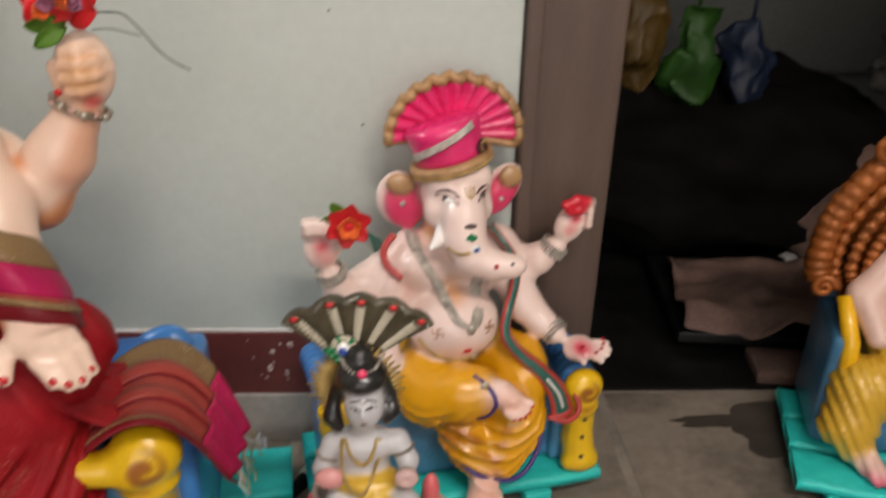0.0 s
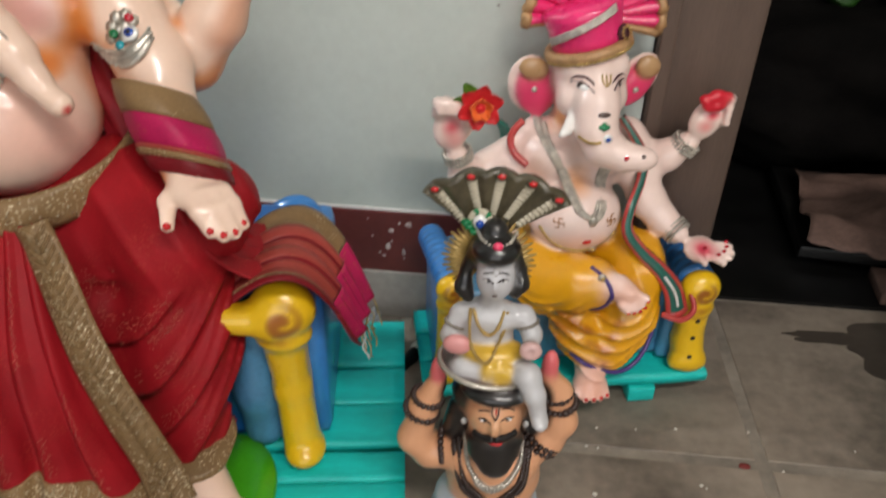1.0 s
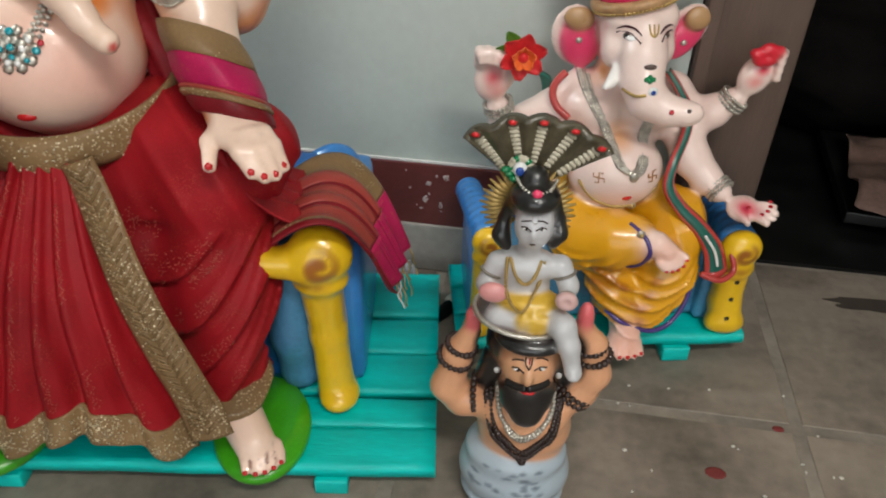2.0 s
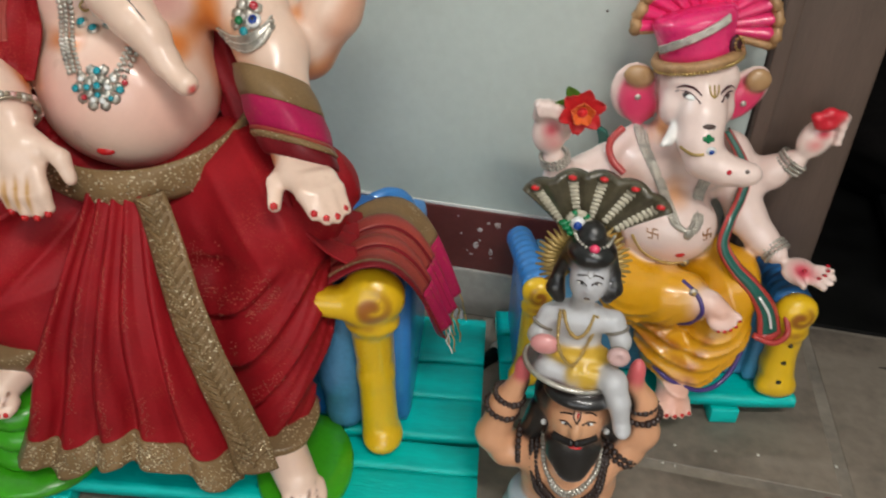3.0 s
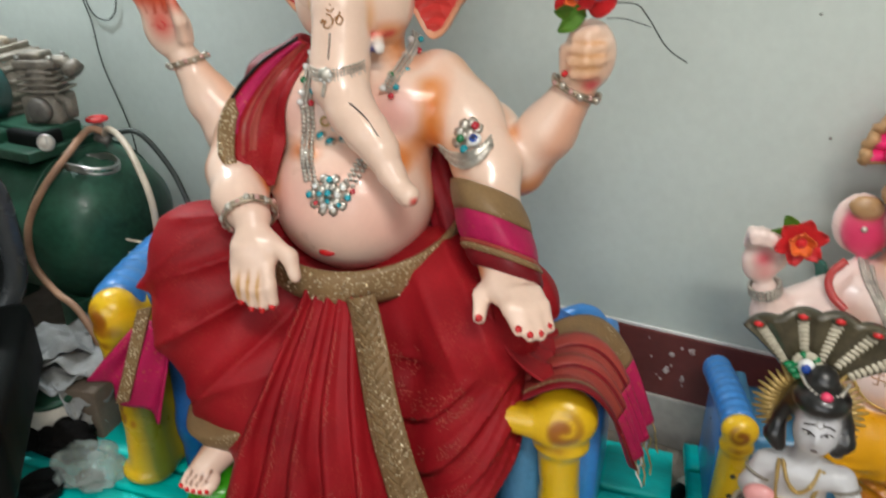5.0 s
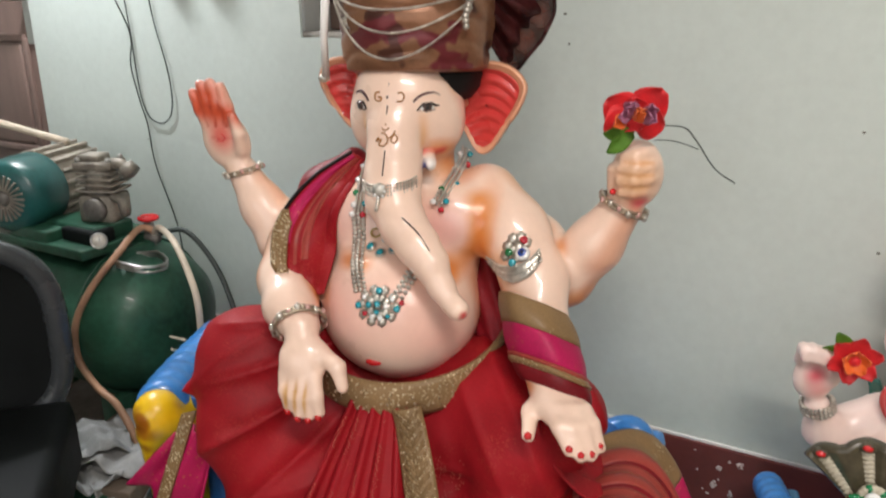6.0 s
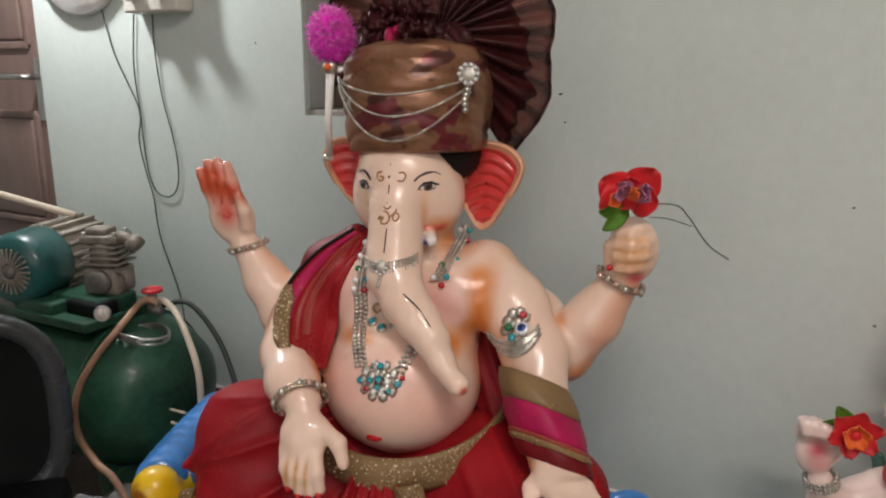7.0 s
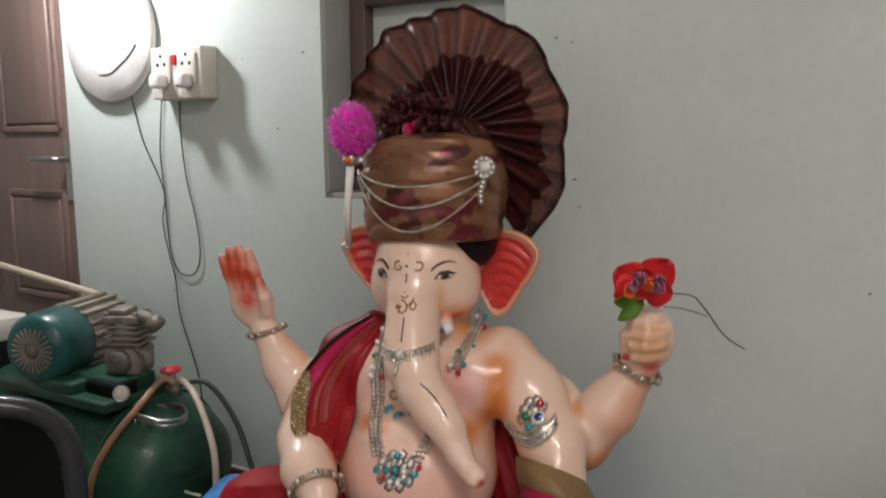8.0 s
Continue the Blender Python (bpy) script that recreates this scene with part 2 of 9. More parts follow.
def floor_material():
    """Worn grey stone floor with long pale smears and darker damp patches."""
    m = material("worn_stone_floor", (0.215, 0.178, 0.142), 0.5, 0, 0.42, 1.5, 3.4, 40, 0.4, 0.003)
    n, l = m.node_tree.nodes, m.node_tree.links
    bsdf, tc = n["Principled BSDF"], n.new("ShaderNodeTexCoord")
    mp, big = n.new("ShaderNodeMapping"), n.new("ShaderNodeTexNoise")
    mp.inputs["Scale"].default_value, mp.inputs["Rotation"].default_value = (1.2, 4.5, 1), (0, 0, 0.25)
    big.inputs["Scale"].default_value, big.inputs["Detail"].default_value = 1.7, 5
    l.new(tc.outputs["Object"], mp.inputs[0])
    l.new(mp.outputs[0], big.inputs["Vector"])
    rng = n.new("ShaderNodeMapRange")
    rng.inputs[1].default_value, rng.inputs[2].default_value, rng.inputs[4].default_value = 0.5, 0.72, 0.55
    l.new(big.outputs["Fac"], rng.inputs[0])
    mix = n.new("ShaderNodeMix")
    mix.data_type = "RGBA"
    l.new(rng.outputs[0], mix.inputs["Factor"])
    l.new(bsdf.inputs["Base Color"].links[0].from_socket, mix.inputs["A"])
    mix.inputs["B"].default_value = (0.31, 0.262, 0.21, 1)
    l.new(mix.outputs["Result"], bsdf.inputs["Base Color"])
    return m


FLOOR_STONE = floor_material()
JOINT = material("pale_cement_joint", (0.265, 0.228, 0.185), 0.85, 0, 0.6, 1.2, 9, 60, 0.5, 0.004)
# wet stain and the third pallet's shadow, in one dark colour
STAIN_SHADOW = material("damp_oil_and_shadow", (0.062, 0.050, 0.040), 0.45, 0, 0.7, 1.3, 9, 60, 0.2)

# ---- shape tools ----


def as_mesh(name, verts, faces, smooth=True):
    me = bpy.data.meshes.new(name)
    me.from_pydata([tuple(v) for v in verts], [], [tuple(f) for f in faces])
    me.validate()
    if smooth:
        me.polygons.foreach_set("use_smooth", [True] * len(me.polygons))
    me.update()
    return me


def thing(name, m, label, category, group="", kind=""):
    ob = tagged(new(name), label, category, group, kind)
    ob.matrix_basis = m
    ob.empty_display_size = 0.05
    return ob


def part(name, shape, mat, parent, label="", m=None, smooth=True):
    """One mesh object under a thing or a part. shape: (verts, faces) or a mesh."""
    me = shape if isinstance(shape, bpy.types.Mesh) else as_mesh(name, *shape, smooth=smooth)
    if not me.materials:
        me.materials.append(mat)
    ob = new(name, me)
    if parent:
        ob.parent = parent
    if m is not None:
        ob.matrix_basis = m
    if label:
        ob["label"] = label
    return ob


def solo(name, shape, mat, m, label, category, group="", kind="", smooth=True):
    return tagged(part(name, shape, mat, None, "", m, smooth), label, category, group, kind)


def join(*shapes):
    verts, faces = [], []
    for v, f in shapes:
        o = len(verts)
        verts += [tuple(p) for p in v]
        faces += [tuple(i + o for i in q) for q in f]
    return verts, faces


def moved(shape, m):
    return [tuple(m @ Vector(v)) for v in shape[0]], shape[1]


def from_bm(bm):
    bm.verts.index_update()
    out = [tuple(v.co) for v in bm.verts], [tuple(v.index for v in f.verts) for f in bm.faces]
    bm.free()
    return out


def slab(sx, sy, sz, bevel=0.004, at=(0, 0, 0), segments=2):
    bm = bmesh.new()
    bmesh.ops.create_cube(bm, size=1)
    bmesh.ops.scale(bm, vec=(sx, sy, sz), verts=bm.verts)
    if bevel:
        bmesh.ops.bevel(bm, geom=bm.edges[:], offset=bevel, segments=segments, affect="EDGES", profile=0.6)
    bmesh.ops.translate(bm, vec=at, verts=bm.verts)
    return from_bm(bm)


def ball(c, r, level=2, rot=None):
    bm = bmesh.new()
    bmesh.ops.create_icosphere(bm, subdivisions=level, radius=1)
    r = (r, r, r) if isinstance(r, (int, float)) else r
    m = Matrix.Translation(c) @ (rot.to_4x4() if rot else Matrix()) @ Matrix.Diagonal((*r, 1))
    bmesh.ops.transform(bm, matrix=m, verts=bm.verts)
    return from_bm(bm)


def smooth_line(points, steps=6, closed=False):
    """Catmull-Rom through the points."""
    p = [Vector(q) for q in points]
    n, out = len(p), []
    for i in range(n if closed else n - 1):
        a, b, c, d = (p[(i + k) % n] if closed else p[min(max(i + k, 0), n - 1)] for k in (-1, 0, 1, 2))
        for s in range(steps):
            t = s / steps
            out.append(0.5 * (2 * b + (c - a) * t + (2 * a - 5 * b + 4 * c - d) * t * t + (3 * b - a - 3 * c + d) * t ** 3))
    return out if closed else out + [p[-1]]


def tube(points, radius, sides=8, closed=False, caps=True):
    """radius: a number or one per point."""
    p = [Vector(q) for q in points]
    n = len(p)
    rad = [radius] * n if isinstance(radius, (int, float)) else radius
    side, verts, faces = None, [], []
    for i in range(n):
        d = (p[(i + 1) % n] - p[i - 1]) if closed else (p[min(i + 1, n - 1)] - p[max(i - 1, 0)])
        d = d.normalized() if d.length > 1e-9 else Vector((0, 0, 1))
        if side is None:
            side = d.orthogonal()
        side = (side - d * side.dot(d)).normalized()
        up = d.cross(side)
        for k in range(sides):
            a = 2 * math.pi * k / sides
            verts.append(p[i] + (side * math.cos(a) + up * math.sin(a)) * rad[i])
    for i in range(n if closed else n - 1):
        j = (i + 1) % n
        for k in range(sides):
            faces.append((i * sides + k, i * sides + (k + 1) % sides, j * sides + (k + 1) % sides, j * sides + k))
    if caps and not closed:
        faces += [tuple(range(sides))[::-1], tuple(range((n - 1) * sides, n * sides))]
    return verts, faces


def lathe(profile, sides=32, wobble=None):
    """Turned about z. profile: (radius, z) from bottom to top. wobble(angle, z) scales the radius."""
    verts, faces = [], []
    for r, z in profile:
        for k in range(sides):
            a = 2 * math.pi * k / sides
            q = r * (wobble(a, z) if wobble else 1)
            verts.append((q * math.cos(a), q * math.sin(a), z))
    n = len(profile)
    for i in range(n - 1):
        for k in range(sides):
            faces.append((i * sides + k, i * sides + (k + 1) % sides, (i + 1) * sides + (k + 1) % sides, (i + 1) * sides + k))
    faces += [tuple(range(sides))[::-1], tuple(range((n - 1) * sides, n * sides))]
    return verts, faces


def sheet(f, nu, nv, thick=0.003):
    """A cloth of some thickness; f(u, v) gives its points."""
    p = [[Vector(f(i / nu, j / nv)) for j in range(nv + 1)] for i in range(nu + 1)]
    front, back = [], []
    for i in range(nu + 1):
        for j in range(nv + 1):
            du = p[min(i + 1, nu)][j] - p[max(i - 1, 0)][j]
            dv = p[i][min(j + 1, nv)] - p[i][max(j - 1, 0)]
            k = du.cross(dv)
            k = k.normalized() if k.length > 1e-12 else Vector((0, 0, 1))
            front.append(p[i][j] + k * thick / 2)
            back.append(p[i][j] - k * thick / 2)
    w, o, faces = nv + 1, len(front), []
    for i in range(nu):
        for j in range(nv):
            a = i * w + j
            faces += [(a, a + w, a + w + 1, a + 1), (o + a, o + a + 1, o + a + w + 1, o + a + w)]
    rim = [i * w for i in range(nu + 1)] + [nu * w + j for j in range(1, nv + 1)] + [i * w + nv for i in range(nu - 1, -1, -1)] + [j for j in range(nv - 1, 0, -1)]
    for a, b in zip(rim, rim[1:] + rim[:1]):
        faces.append((a, o + a, o + b, b))
    return front + back, faces


def strand(points, count, r, level=1, squash=1.0):
    """A string of small beads, evenly spaced along a line."""
    p = [Vector(q) for q in points]
    run = [0.0]
    for a, b in zip(p, p[1:]):
        run.append(run[-1] + (b - a).length)
    base, out, k = ball((0, 0, 0), 1, level), [], 0
    for i in range(count):
        s = run[-1] * i / max(count - 1, 1)
        while k < len(p) - 2 and run[k + 1] < s:
            k += 1
        t = (s - run[k]) / max(run[k + 1] - run[k], 1e-9)
        c = p[k].lerp(p[k + 1], min(t, 1))
        q = r * (0.85 + 0.3 * ((i * 7919) % 10) / 10)
        out.append(([(c.x + v[0] * q, c.y + v[1] * q * squash, c.z + v[2] * q) for v in base[0]], base[1]))
    return join(*out)


def sequins(f, count, r, seed):
    """Tiny bright facets strewn over the cloth f(u, v)."""
    rnd, out = random.Random(seed), []
    gem = ball((0, 0, 0), 1, 1)
    for _ in range(count):
        u, v = rnd.uniform(0.04, 0.96), rnd.uniform(0.03, 0.97)
        p, q = Vector(f(u, v)), r * rnd.uniform(0.6, 1.3)
        out.append(([(p.x + a * q, p.y + b * q * 0.6 - 0.0024, p.z + c * q) for a, b, c in gem[0]], gem[1]))
    return join(*out)


def crumple(shape, amount, size, seed=0.0):
    out = []
    for v in shape[0]:
        q = Vector(v) / size + Vector((seed, seed * 1.7, -seed))
        out.append(tuple(Vector(v) + amount * noise.noise_vector(q)))
    return out, shape[1]


class Clay:
    """Smoothly blended balls and tapered limbs, turned into one skin."""

    def __init__(self, step, blend):
        self.step, self.blend, self.forms, self.daubs, self.extras = step, blend, [], [], []
        self.grid = None

    def limb(self, points, radii, colour, blend=None):
        for a, b, ra, rb in zip(points, points[1:], radii, radii[1:]):
            self.forms.append(("limb", np.array(a, float), np.array(b, float), ra, rb, colour, self.blend if blend is None else blend, 1))

    def lump(self, c, r, colour, blend=None, rot=None, cut=False):
        turn = np.array(Euler([radians(q) for q in rot]).to_matrix()) if rot else np.eye(3)
        self.forms.append(("lump", np.array(c, float), np.array(r, float), turn, 0, colour, self.blend if blend is None else blend, -1 if cut else 1))

    def daub(self, c, r, colour, soft=0.5):
        r = (r, r, r) if isinstance(r, (int, float)) else r
        self.daubs.append((np.array(c, float), np.array(r, float), np.array(colour), soft))

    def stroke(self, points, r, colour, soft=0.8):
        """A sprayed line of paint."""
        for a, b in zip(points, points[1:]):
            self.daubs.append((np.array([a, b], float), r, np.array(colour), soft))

    def distance(self, form, p):
        if form[0] == "limb":
            a, b, ra, rb = form[1:5]
            ab = b - a
            t = np.clip(((p - a) @ ab) / max(ab @ ab, 1e-12), 0, 1)
            return np.linalg.norm(p - a - t[..., None] * ab, axis=-1) - (ra + t * (rb - ra))
        c, r, turn = form[1:4]
        q = (p - c) @ turn
        k0, k1 = np.linalg.norm(q / r, axis=-1), np.linalg.norm(q / (r * r), axis=-1)
        return np.where(k1 > 1e-9, k0 * (k0 - 1) / np.maximum(k1, 1e-9), -r.min())

    def reach(self, form):
        if form[0] == "limb":
            a, b, ra, rb = form[1:5]
            return np.minimum(a - ra, b - rb), np.maximum(a + ra, b + rb)
        return form[1] - form[2].max(), form[1] + form[2].max()

    def solid(self, ripple=None):
        h = self.step
        lows, highs = zip(*(self.reach(f) for f in self.forms if f[7] > 0))
        lo = np.min(lows, axis=0) - 4 * h
        n = np.ceil((np.max(highs, axis=0) + 4 * h - lo) / h).astype(int) + 1
        d = np.full(n, 0.06, dtype=np.float32)
        for f in self.forms:
            a, b = self.reach(f)
            m = f[6] + 3 * h
            i0 = np.clip(np.floor((a - m - lo) / h).astype(int), 0, n - 1)
            i1 = np.clip(np.ceil((b + m - lo) / h).astype(int) + 1, 1, n)
            axes = [lo[k] + h * np.arange(i0[k], i1[k]) for k in range(3)]
            p = np.stack(np.meshgrid(*axes, indexing="ij"), axis=-1)
            e, s = self.distance(f, p), tuple(slice(i0[k], i1[k]) for k in range(3))
            old, k = d[s], max(f[6], 1e-6)
            if f[7] > 0:
                w = np.maximum(k - np.abs(old - e), 0) / k
                d[s] = np.minimum(old, e) - w * w * k / 4
            else:
                w = np.maximum(k - np.abs(old + e), 0) / k
                d[s] = np.maximum(old, -e) + w * w * k / 4
        if ripple:
            near = np.argwhere(np.abs(d) < 0.02)
            q = lo + h * near
            d[tuple(near.T)] += ripple(q[:, 0], q[:, 1], q[:, 2])
        self.grid, self.lo = d, lo
        return self

    def skin(self):
        d, h = self.grid, self.step
        s = d < 0
        n = np.array(d.shape) - 1
        count, acc, hit = np.zeros(n), np.zeros((*n, 3)), np.zeros(n, int)
        corner = lambda a, i, j, k: a[i:i + n[0], j:j + n[1], k:k + n[2]]
        for i in (0, 1):
            for j in (0, 1):
                for k in (0, 1):
                    hit += corner(s, i, j, k)
        mixed = (hit > 0) & (hit < 8)
        cells = np.argwhere(mixed)
        pos, num = np.zeros((len(cells), 3)), np.zeros(len(cells))
        for axis in range(3):
            for u in (0, 1):
                for v in (0, 1):
                    o = [u, v]
                    o.insert(axis, 0)
                    a = cells + o
                    b = a.copy()
                    b[:, axis] += 1
                    da, db = d[tuple(a.T)], d[tuple(b.T)]
                    cross = (da < 0) != (db < 0)
                    t = da / np.where(cross, da - db, 1)
                    q = np.tile(np.array(o, float), (len(cells), 1))
                    q[:, axis] += t
                    pos += np.where(cross[:, None], q, 0)
                    num += cross
        verts = self.lo + h * (cells + pos / num[:, None])
        index = np.full(n, -1)
        index[mixed] = np.arange(len(cells))
        faces = []
        for axis in range(3):
            u, v = [q for q in range(3) if q != axis]
            hi = [slice(None)] * 3
            lo_ = [slice(None)] * 3
            hi[axis], lo_[axis] = slice(1, None), slice(None, -1)
            change = np.argwhere(s[tuple(hi)] != s[tuple(lo_)])
            change = change[(change[:, u] > 0) & (change[:, v] > 0) & (change[:, u] < n[u]) & (change[:, v] < n[v])]
            quad = []
            for du, dv in ((-1, -1), (0, -1), (0, 0), (-1, 0)):
                c = change.copy()
                c[:, u] += du
                c[:, v] += dv
                quad.append(index[tuple(c.T)])
            quad = np.stack(quad, 1)
            inside = s[tuple(change.T)]
            flip = inside if axis != 1 else ~inside
            quad[~flip] = quad[~flip][:, ::-1]
            faces.append(quad)
        return verts, np.concatenate(faces)

    def front(self, x, z, out=0.0):
        """The foremost place of the skin (towards -y) at x, z."""
        i, k = (int(round((v - o) / self.step)) for v, o in ((x, self.lo[0]), (z, self.lo[2])))
        i, k = min(max(i, 0), self.grid.shape[0] - 1), min(max(k, 0), self.grid.shape[2] - 1)
        line = self.grid[i, :, k]
        on = np.argwhere(line < 0)
        if not len(on):
            return Vector((x, 0, z))
        j = int(on[0][0])
        t = line[j - 1] / (line[j - 1] - line[j]) if j else 0
        return Vector((x, self.lo[1] + self.step * (j - 1 + t) - out, z))

    def out(self, x, z):
        """The way out of the skin at its foremost place."""
        e = self.step * 1.5
        dx = (self.front(x + e, z).y - self.front(x - e, z).y) / (2 * e)
        dz = (self.front(x, z + e).y - self.front(x, z - e).y) / (2 * e)
        return Vector((max(-2, min(2, dx)), -1, max(-2, min(2, dz)))).normalized()

    def disc(self, x, z, w, h, lift, thick, level=2):
        """A flat oval lying on the skin."""
        n = self.out(x, z)
        return ball(self.front(x, z) + n * lift, (w, thick, h), level, n.to_track_quat("-Y", "Z").to_matrix())

    def extra(self, shape, mat):
        self.extras.append((shape, mat))

    def build(self, name, mat, m, label, category, parent=None, smooth_paint=0.004):
        verts, faces = self.skin()
        total, colour = np.zeros(len(verts)), np.zeros((len(verts), 3))
        best = None
        dist = []
        keep = [f for f in self.forms if f[7] > 0]
        for f in keep:
            dist.append(self.distance(f, verts))
        dist = np.array(dist)
        dist -= dist.min(axis=0)
        w = np.exp(-dist / smooth_paint)
        colour = (w.T @ np.array([f[5] for f in keep])) / w.sum(axis=0)[:, None]
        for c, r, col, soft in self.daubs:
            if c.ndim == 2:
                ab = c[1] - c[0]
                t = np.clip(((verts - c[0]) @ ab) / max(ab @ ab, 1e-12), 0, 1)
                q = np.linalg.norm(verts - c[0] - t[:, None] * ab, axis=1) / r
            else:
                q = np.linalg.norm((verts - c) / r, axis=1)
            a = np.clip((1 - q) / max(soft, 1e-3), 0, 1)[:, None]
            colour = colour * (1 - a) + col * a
        all_v, all_f, slots, mats = verts.tolist(), faces.tolist(), [0] * len(faces), [mat]
        for shape, em in self.extras:
            if em not in mats:
                mats.append(em)
            o = len(all_v)
            all_v += [list(v) for v in shape[0]]
            all_f += [[i + o for i in q] for q in shape[1]]
            slots += [mats.index(em)] * len(shape[1])
        me = bpy.data.meshes.new(name)
        me.from_pydata(all_v, [], all_f)
        for em in mats:
            me.materials.append(em)
        me.polygons.foreach_set("material_index", slots)
        me.polygons.foreach_set("use_smooth", [True] * len(all_f))
        at = me.attributes.new("paint", "FLOAT_COLOR", "POINT")
        full = np.ones((len(all_v), 4), dtype=np.float32)
        full[:len(verts), :3] = colour
        at.data.foreach_set("color", full.ravel())
        me.update()
        ob = new(name, me)
        if parent:
            ob.parent = parent
            if label:
                ob["label"] = label
        else:
            ob.matrix_basis = m
            tagged(ob, label, category)
        return ob

# ---- the room ----
WALL_Y = 1.29


def box(x0, x1, y0, y1, z0, z1):
    v = [(x, y, z) for z in (z0, z1) for y in (y0, y1) for x in (x0, x1)]
    return v, [(0, 2, 3, 1), (4, 5, 7, 6), (0, 1, 5, 4), (2, 6, 7, 3), (0, 4, 6, 2), (1, 3, 7, 5)]


CHIPPED = material("chipped_paint_plaster", (0.46, 0.38, 0.36), 0.8)


def room():
    floor = solo("floor", box(-3.4, 3.2, -2.6, 1.44, -0.1, -0.0015), JOINT, Matrix(), "worn grey stone slab floor with pale cement joints", "floor", kind="structure", smooth=False)
    nx, ny, w, d = 10, 7, 0.66, 0.58
    for i in range(nx):
        for j in range(ny):
            x0, x1 = max(0.418 + w * (i - 6), -3.4), min(0.418 + w * (i - 5), 3.2)
            y0, y1 = max(0.955 + d * (j - 6), -2.6), min(0.955 + d * (j - 5), 1.44)
            if x1 - x0 > 0.1 and y1 - y0 > 0.1:
                part("stone_slab", slab(x1 - x0 - 0.022, y1 - y0 - 0.022, 0.012, 0.0010, ((x0 + x1) / 2, (y0 + y1) / 2, -0.006), 1), FLOOR_STONE, floor, smooth=False)
    # flat dark patches: damp stain together with the third pallet's painted shadow
    for cx, cy, a, b, sd in ((0.66, 1.325, 0.10, 0.022, 1.0), (0.80, 1.30, 0.12, 0.10, 5.0), (0.90, 1.16, 0.16, 0.16, 9.0)):
        ring = [(cx + a * math.cos(q) * (1 + 0.35 * noise.noise(Vector((2.2 * math.cos(q), 2.2 * math.sin(q), sd)))), cy + b * math.sin(q) * (1 + 0.35 * noise.noise(Vector((2.2 * math.cos(q), 2.2 * math.sin(q), sd + 4)))), 0.0012) for q in (2 * math.pi * k / 48 for k in range(48))]
        part("stain_shadow", (ring + [(cx, cy, 0.0016)], [(k, (k + 1) % 48, 48) for k in range(48)]), STAIN_SHADOW, floor, "dark damp patch with painted pallet shadow")
    # black base colour stands in for the back room's lack of light
    solo("floor_back_room", box(-0.4, 3.2, 1.444, 3.2, -0.1, 0.004), NEAR_BLACK, Matrix(), "floor of the unlit back room, coloured black for its darkness", "floor", kind="structure", smooth=False)
    y0, y1, top = WALL_Y, 1.44, 2.8
    pieces = [(-3.4, -2.95, 0.115, top), (-2.95, -2.095, 2.08, top), (-2.095, -1.20, 0.255, top), (-1.20, -0.76, 0.255, 0.957), (-1.20, -0.76, 1.62, top),
              (-0.76, 0.172, 0.255, top), (0.172, 1.38, 2.1, top), (1.38, 3.2, 0.115, top)]
    solo("wall_north", join(*(box(a, b, y0, y1, z0, z1) for a, b, z0, z1 in pieces)), WALL_PAINT, Matrix(), "pale grey-green painted plaster wall with small nail holes", "wall", kind="structure", smooth=False)
    solo("baseboard", join(slab(2.267, 0.158, 0.14, 0.003, (-0.9615, 1.361, 0.185))), MAROON, Matrix(), "chipped maroon painted skirting band along the wall", "skirting", kind="structure", smooth=False)
    solo("trim", join(slab(2.267, 0.166, 0.115, 0.004, (-0.9615, 1.361, 0.0575))), CEMENT, Matrix(), "bare cement plinth below the maroon band", "plinth", kind="structure", smooth=False)
    line = solo("trim_white", join(slab(2.267, 0.004, 0.006, 0.001, (-0.9615, 1.2865, 0.258))), WHITE_PAINT, Matrix(), "thin white line above the maroon band", "trim", kind="structure")
    # back room walls get a darker colour in place of shade
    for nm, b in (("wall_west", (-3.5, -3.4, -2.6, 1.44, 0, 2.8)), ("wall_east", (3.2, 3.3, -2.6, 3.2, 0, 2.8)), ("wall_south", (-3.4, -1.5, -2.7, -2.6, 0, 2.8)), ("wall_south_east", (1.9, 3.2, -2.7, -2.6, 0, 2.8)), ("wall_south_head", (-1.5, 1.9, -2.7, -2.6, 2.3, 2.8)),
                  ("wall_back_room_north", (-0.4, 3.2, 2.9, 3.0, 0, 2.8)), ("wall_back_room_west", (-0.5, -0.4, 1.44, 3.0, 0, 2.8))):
        solo(nm, box(*b), UNLIT_WALL if "back_room" in nm else WALL_PAINT, Matrix(), "plaster wall coloured dark to look unlit" if "back_room" in nm else "plain grey-green painted plaster wall", "wall", kind="structure", smooth=False)
    solo("ceiling", box(-3.4, 3.2, -2.6, 3.0, 2.8, 2.9), CEIL, Matrix(), "whitewashed flat ceiling", "ceiling", kind="structure", smooth=False)
    # chipped paint on the skirting and nail holes in the wall
    rnd = random.Random(4)
    for k in range(13):
        w = 0.0022 + 0.0045 * rnd.random() ** 2
        chip = crumple(ball((0, 0, 0), (w, 0.0014, w * rnd.uniform(0.7, 1.8)), 2), w * 0.6, 0.004, k * 1.7)
        part("paint_chip", chip, CHIPPED, line, m=pose(-0.345 + 0.12 * rnd.random(), 1.2825, 0.145 + 0.10 * rnd.random()))
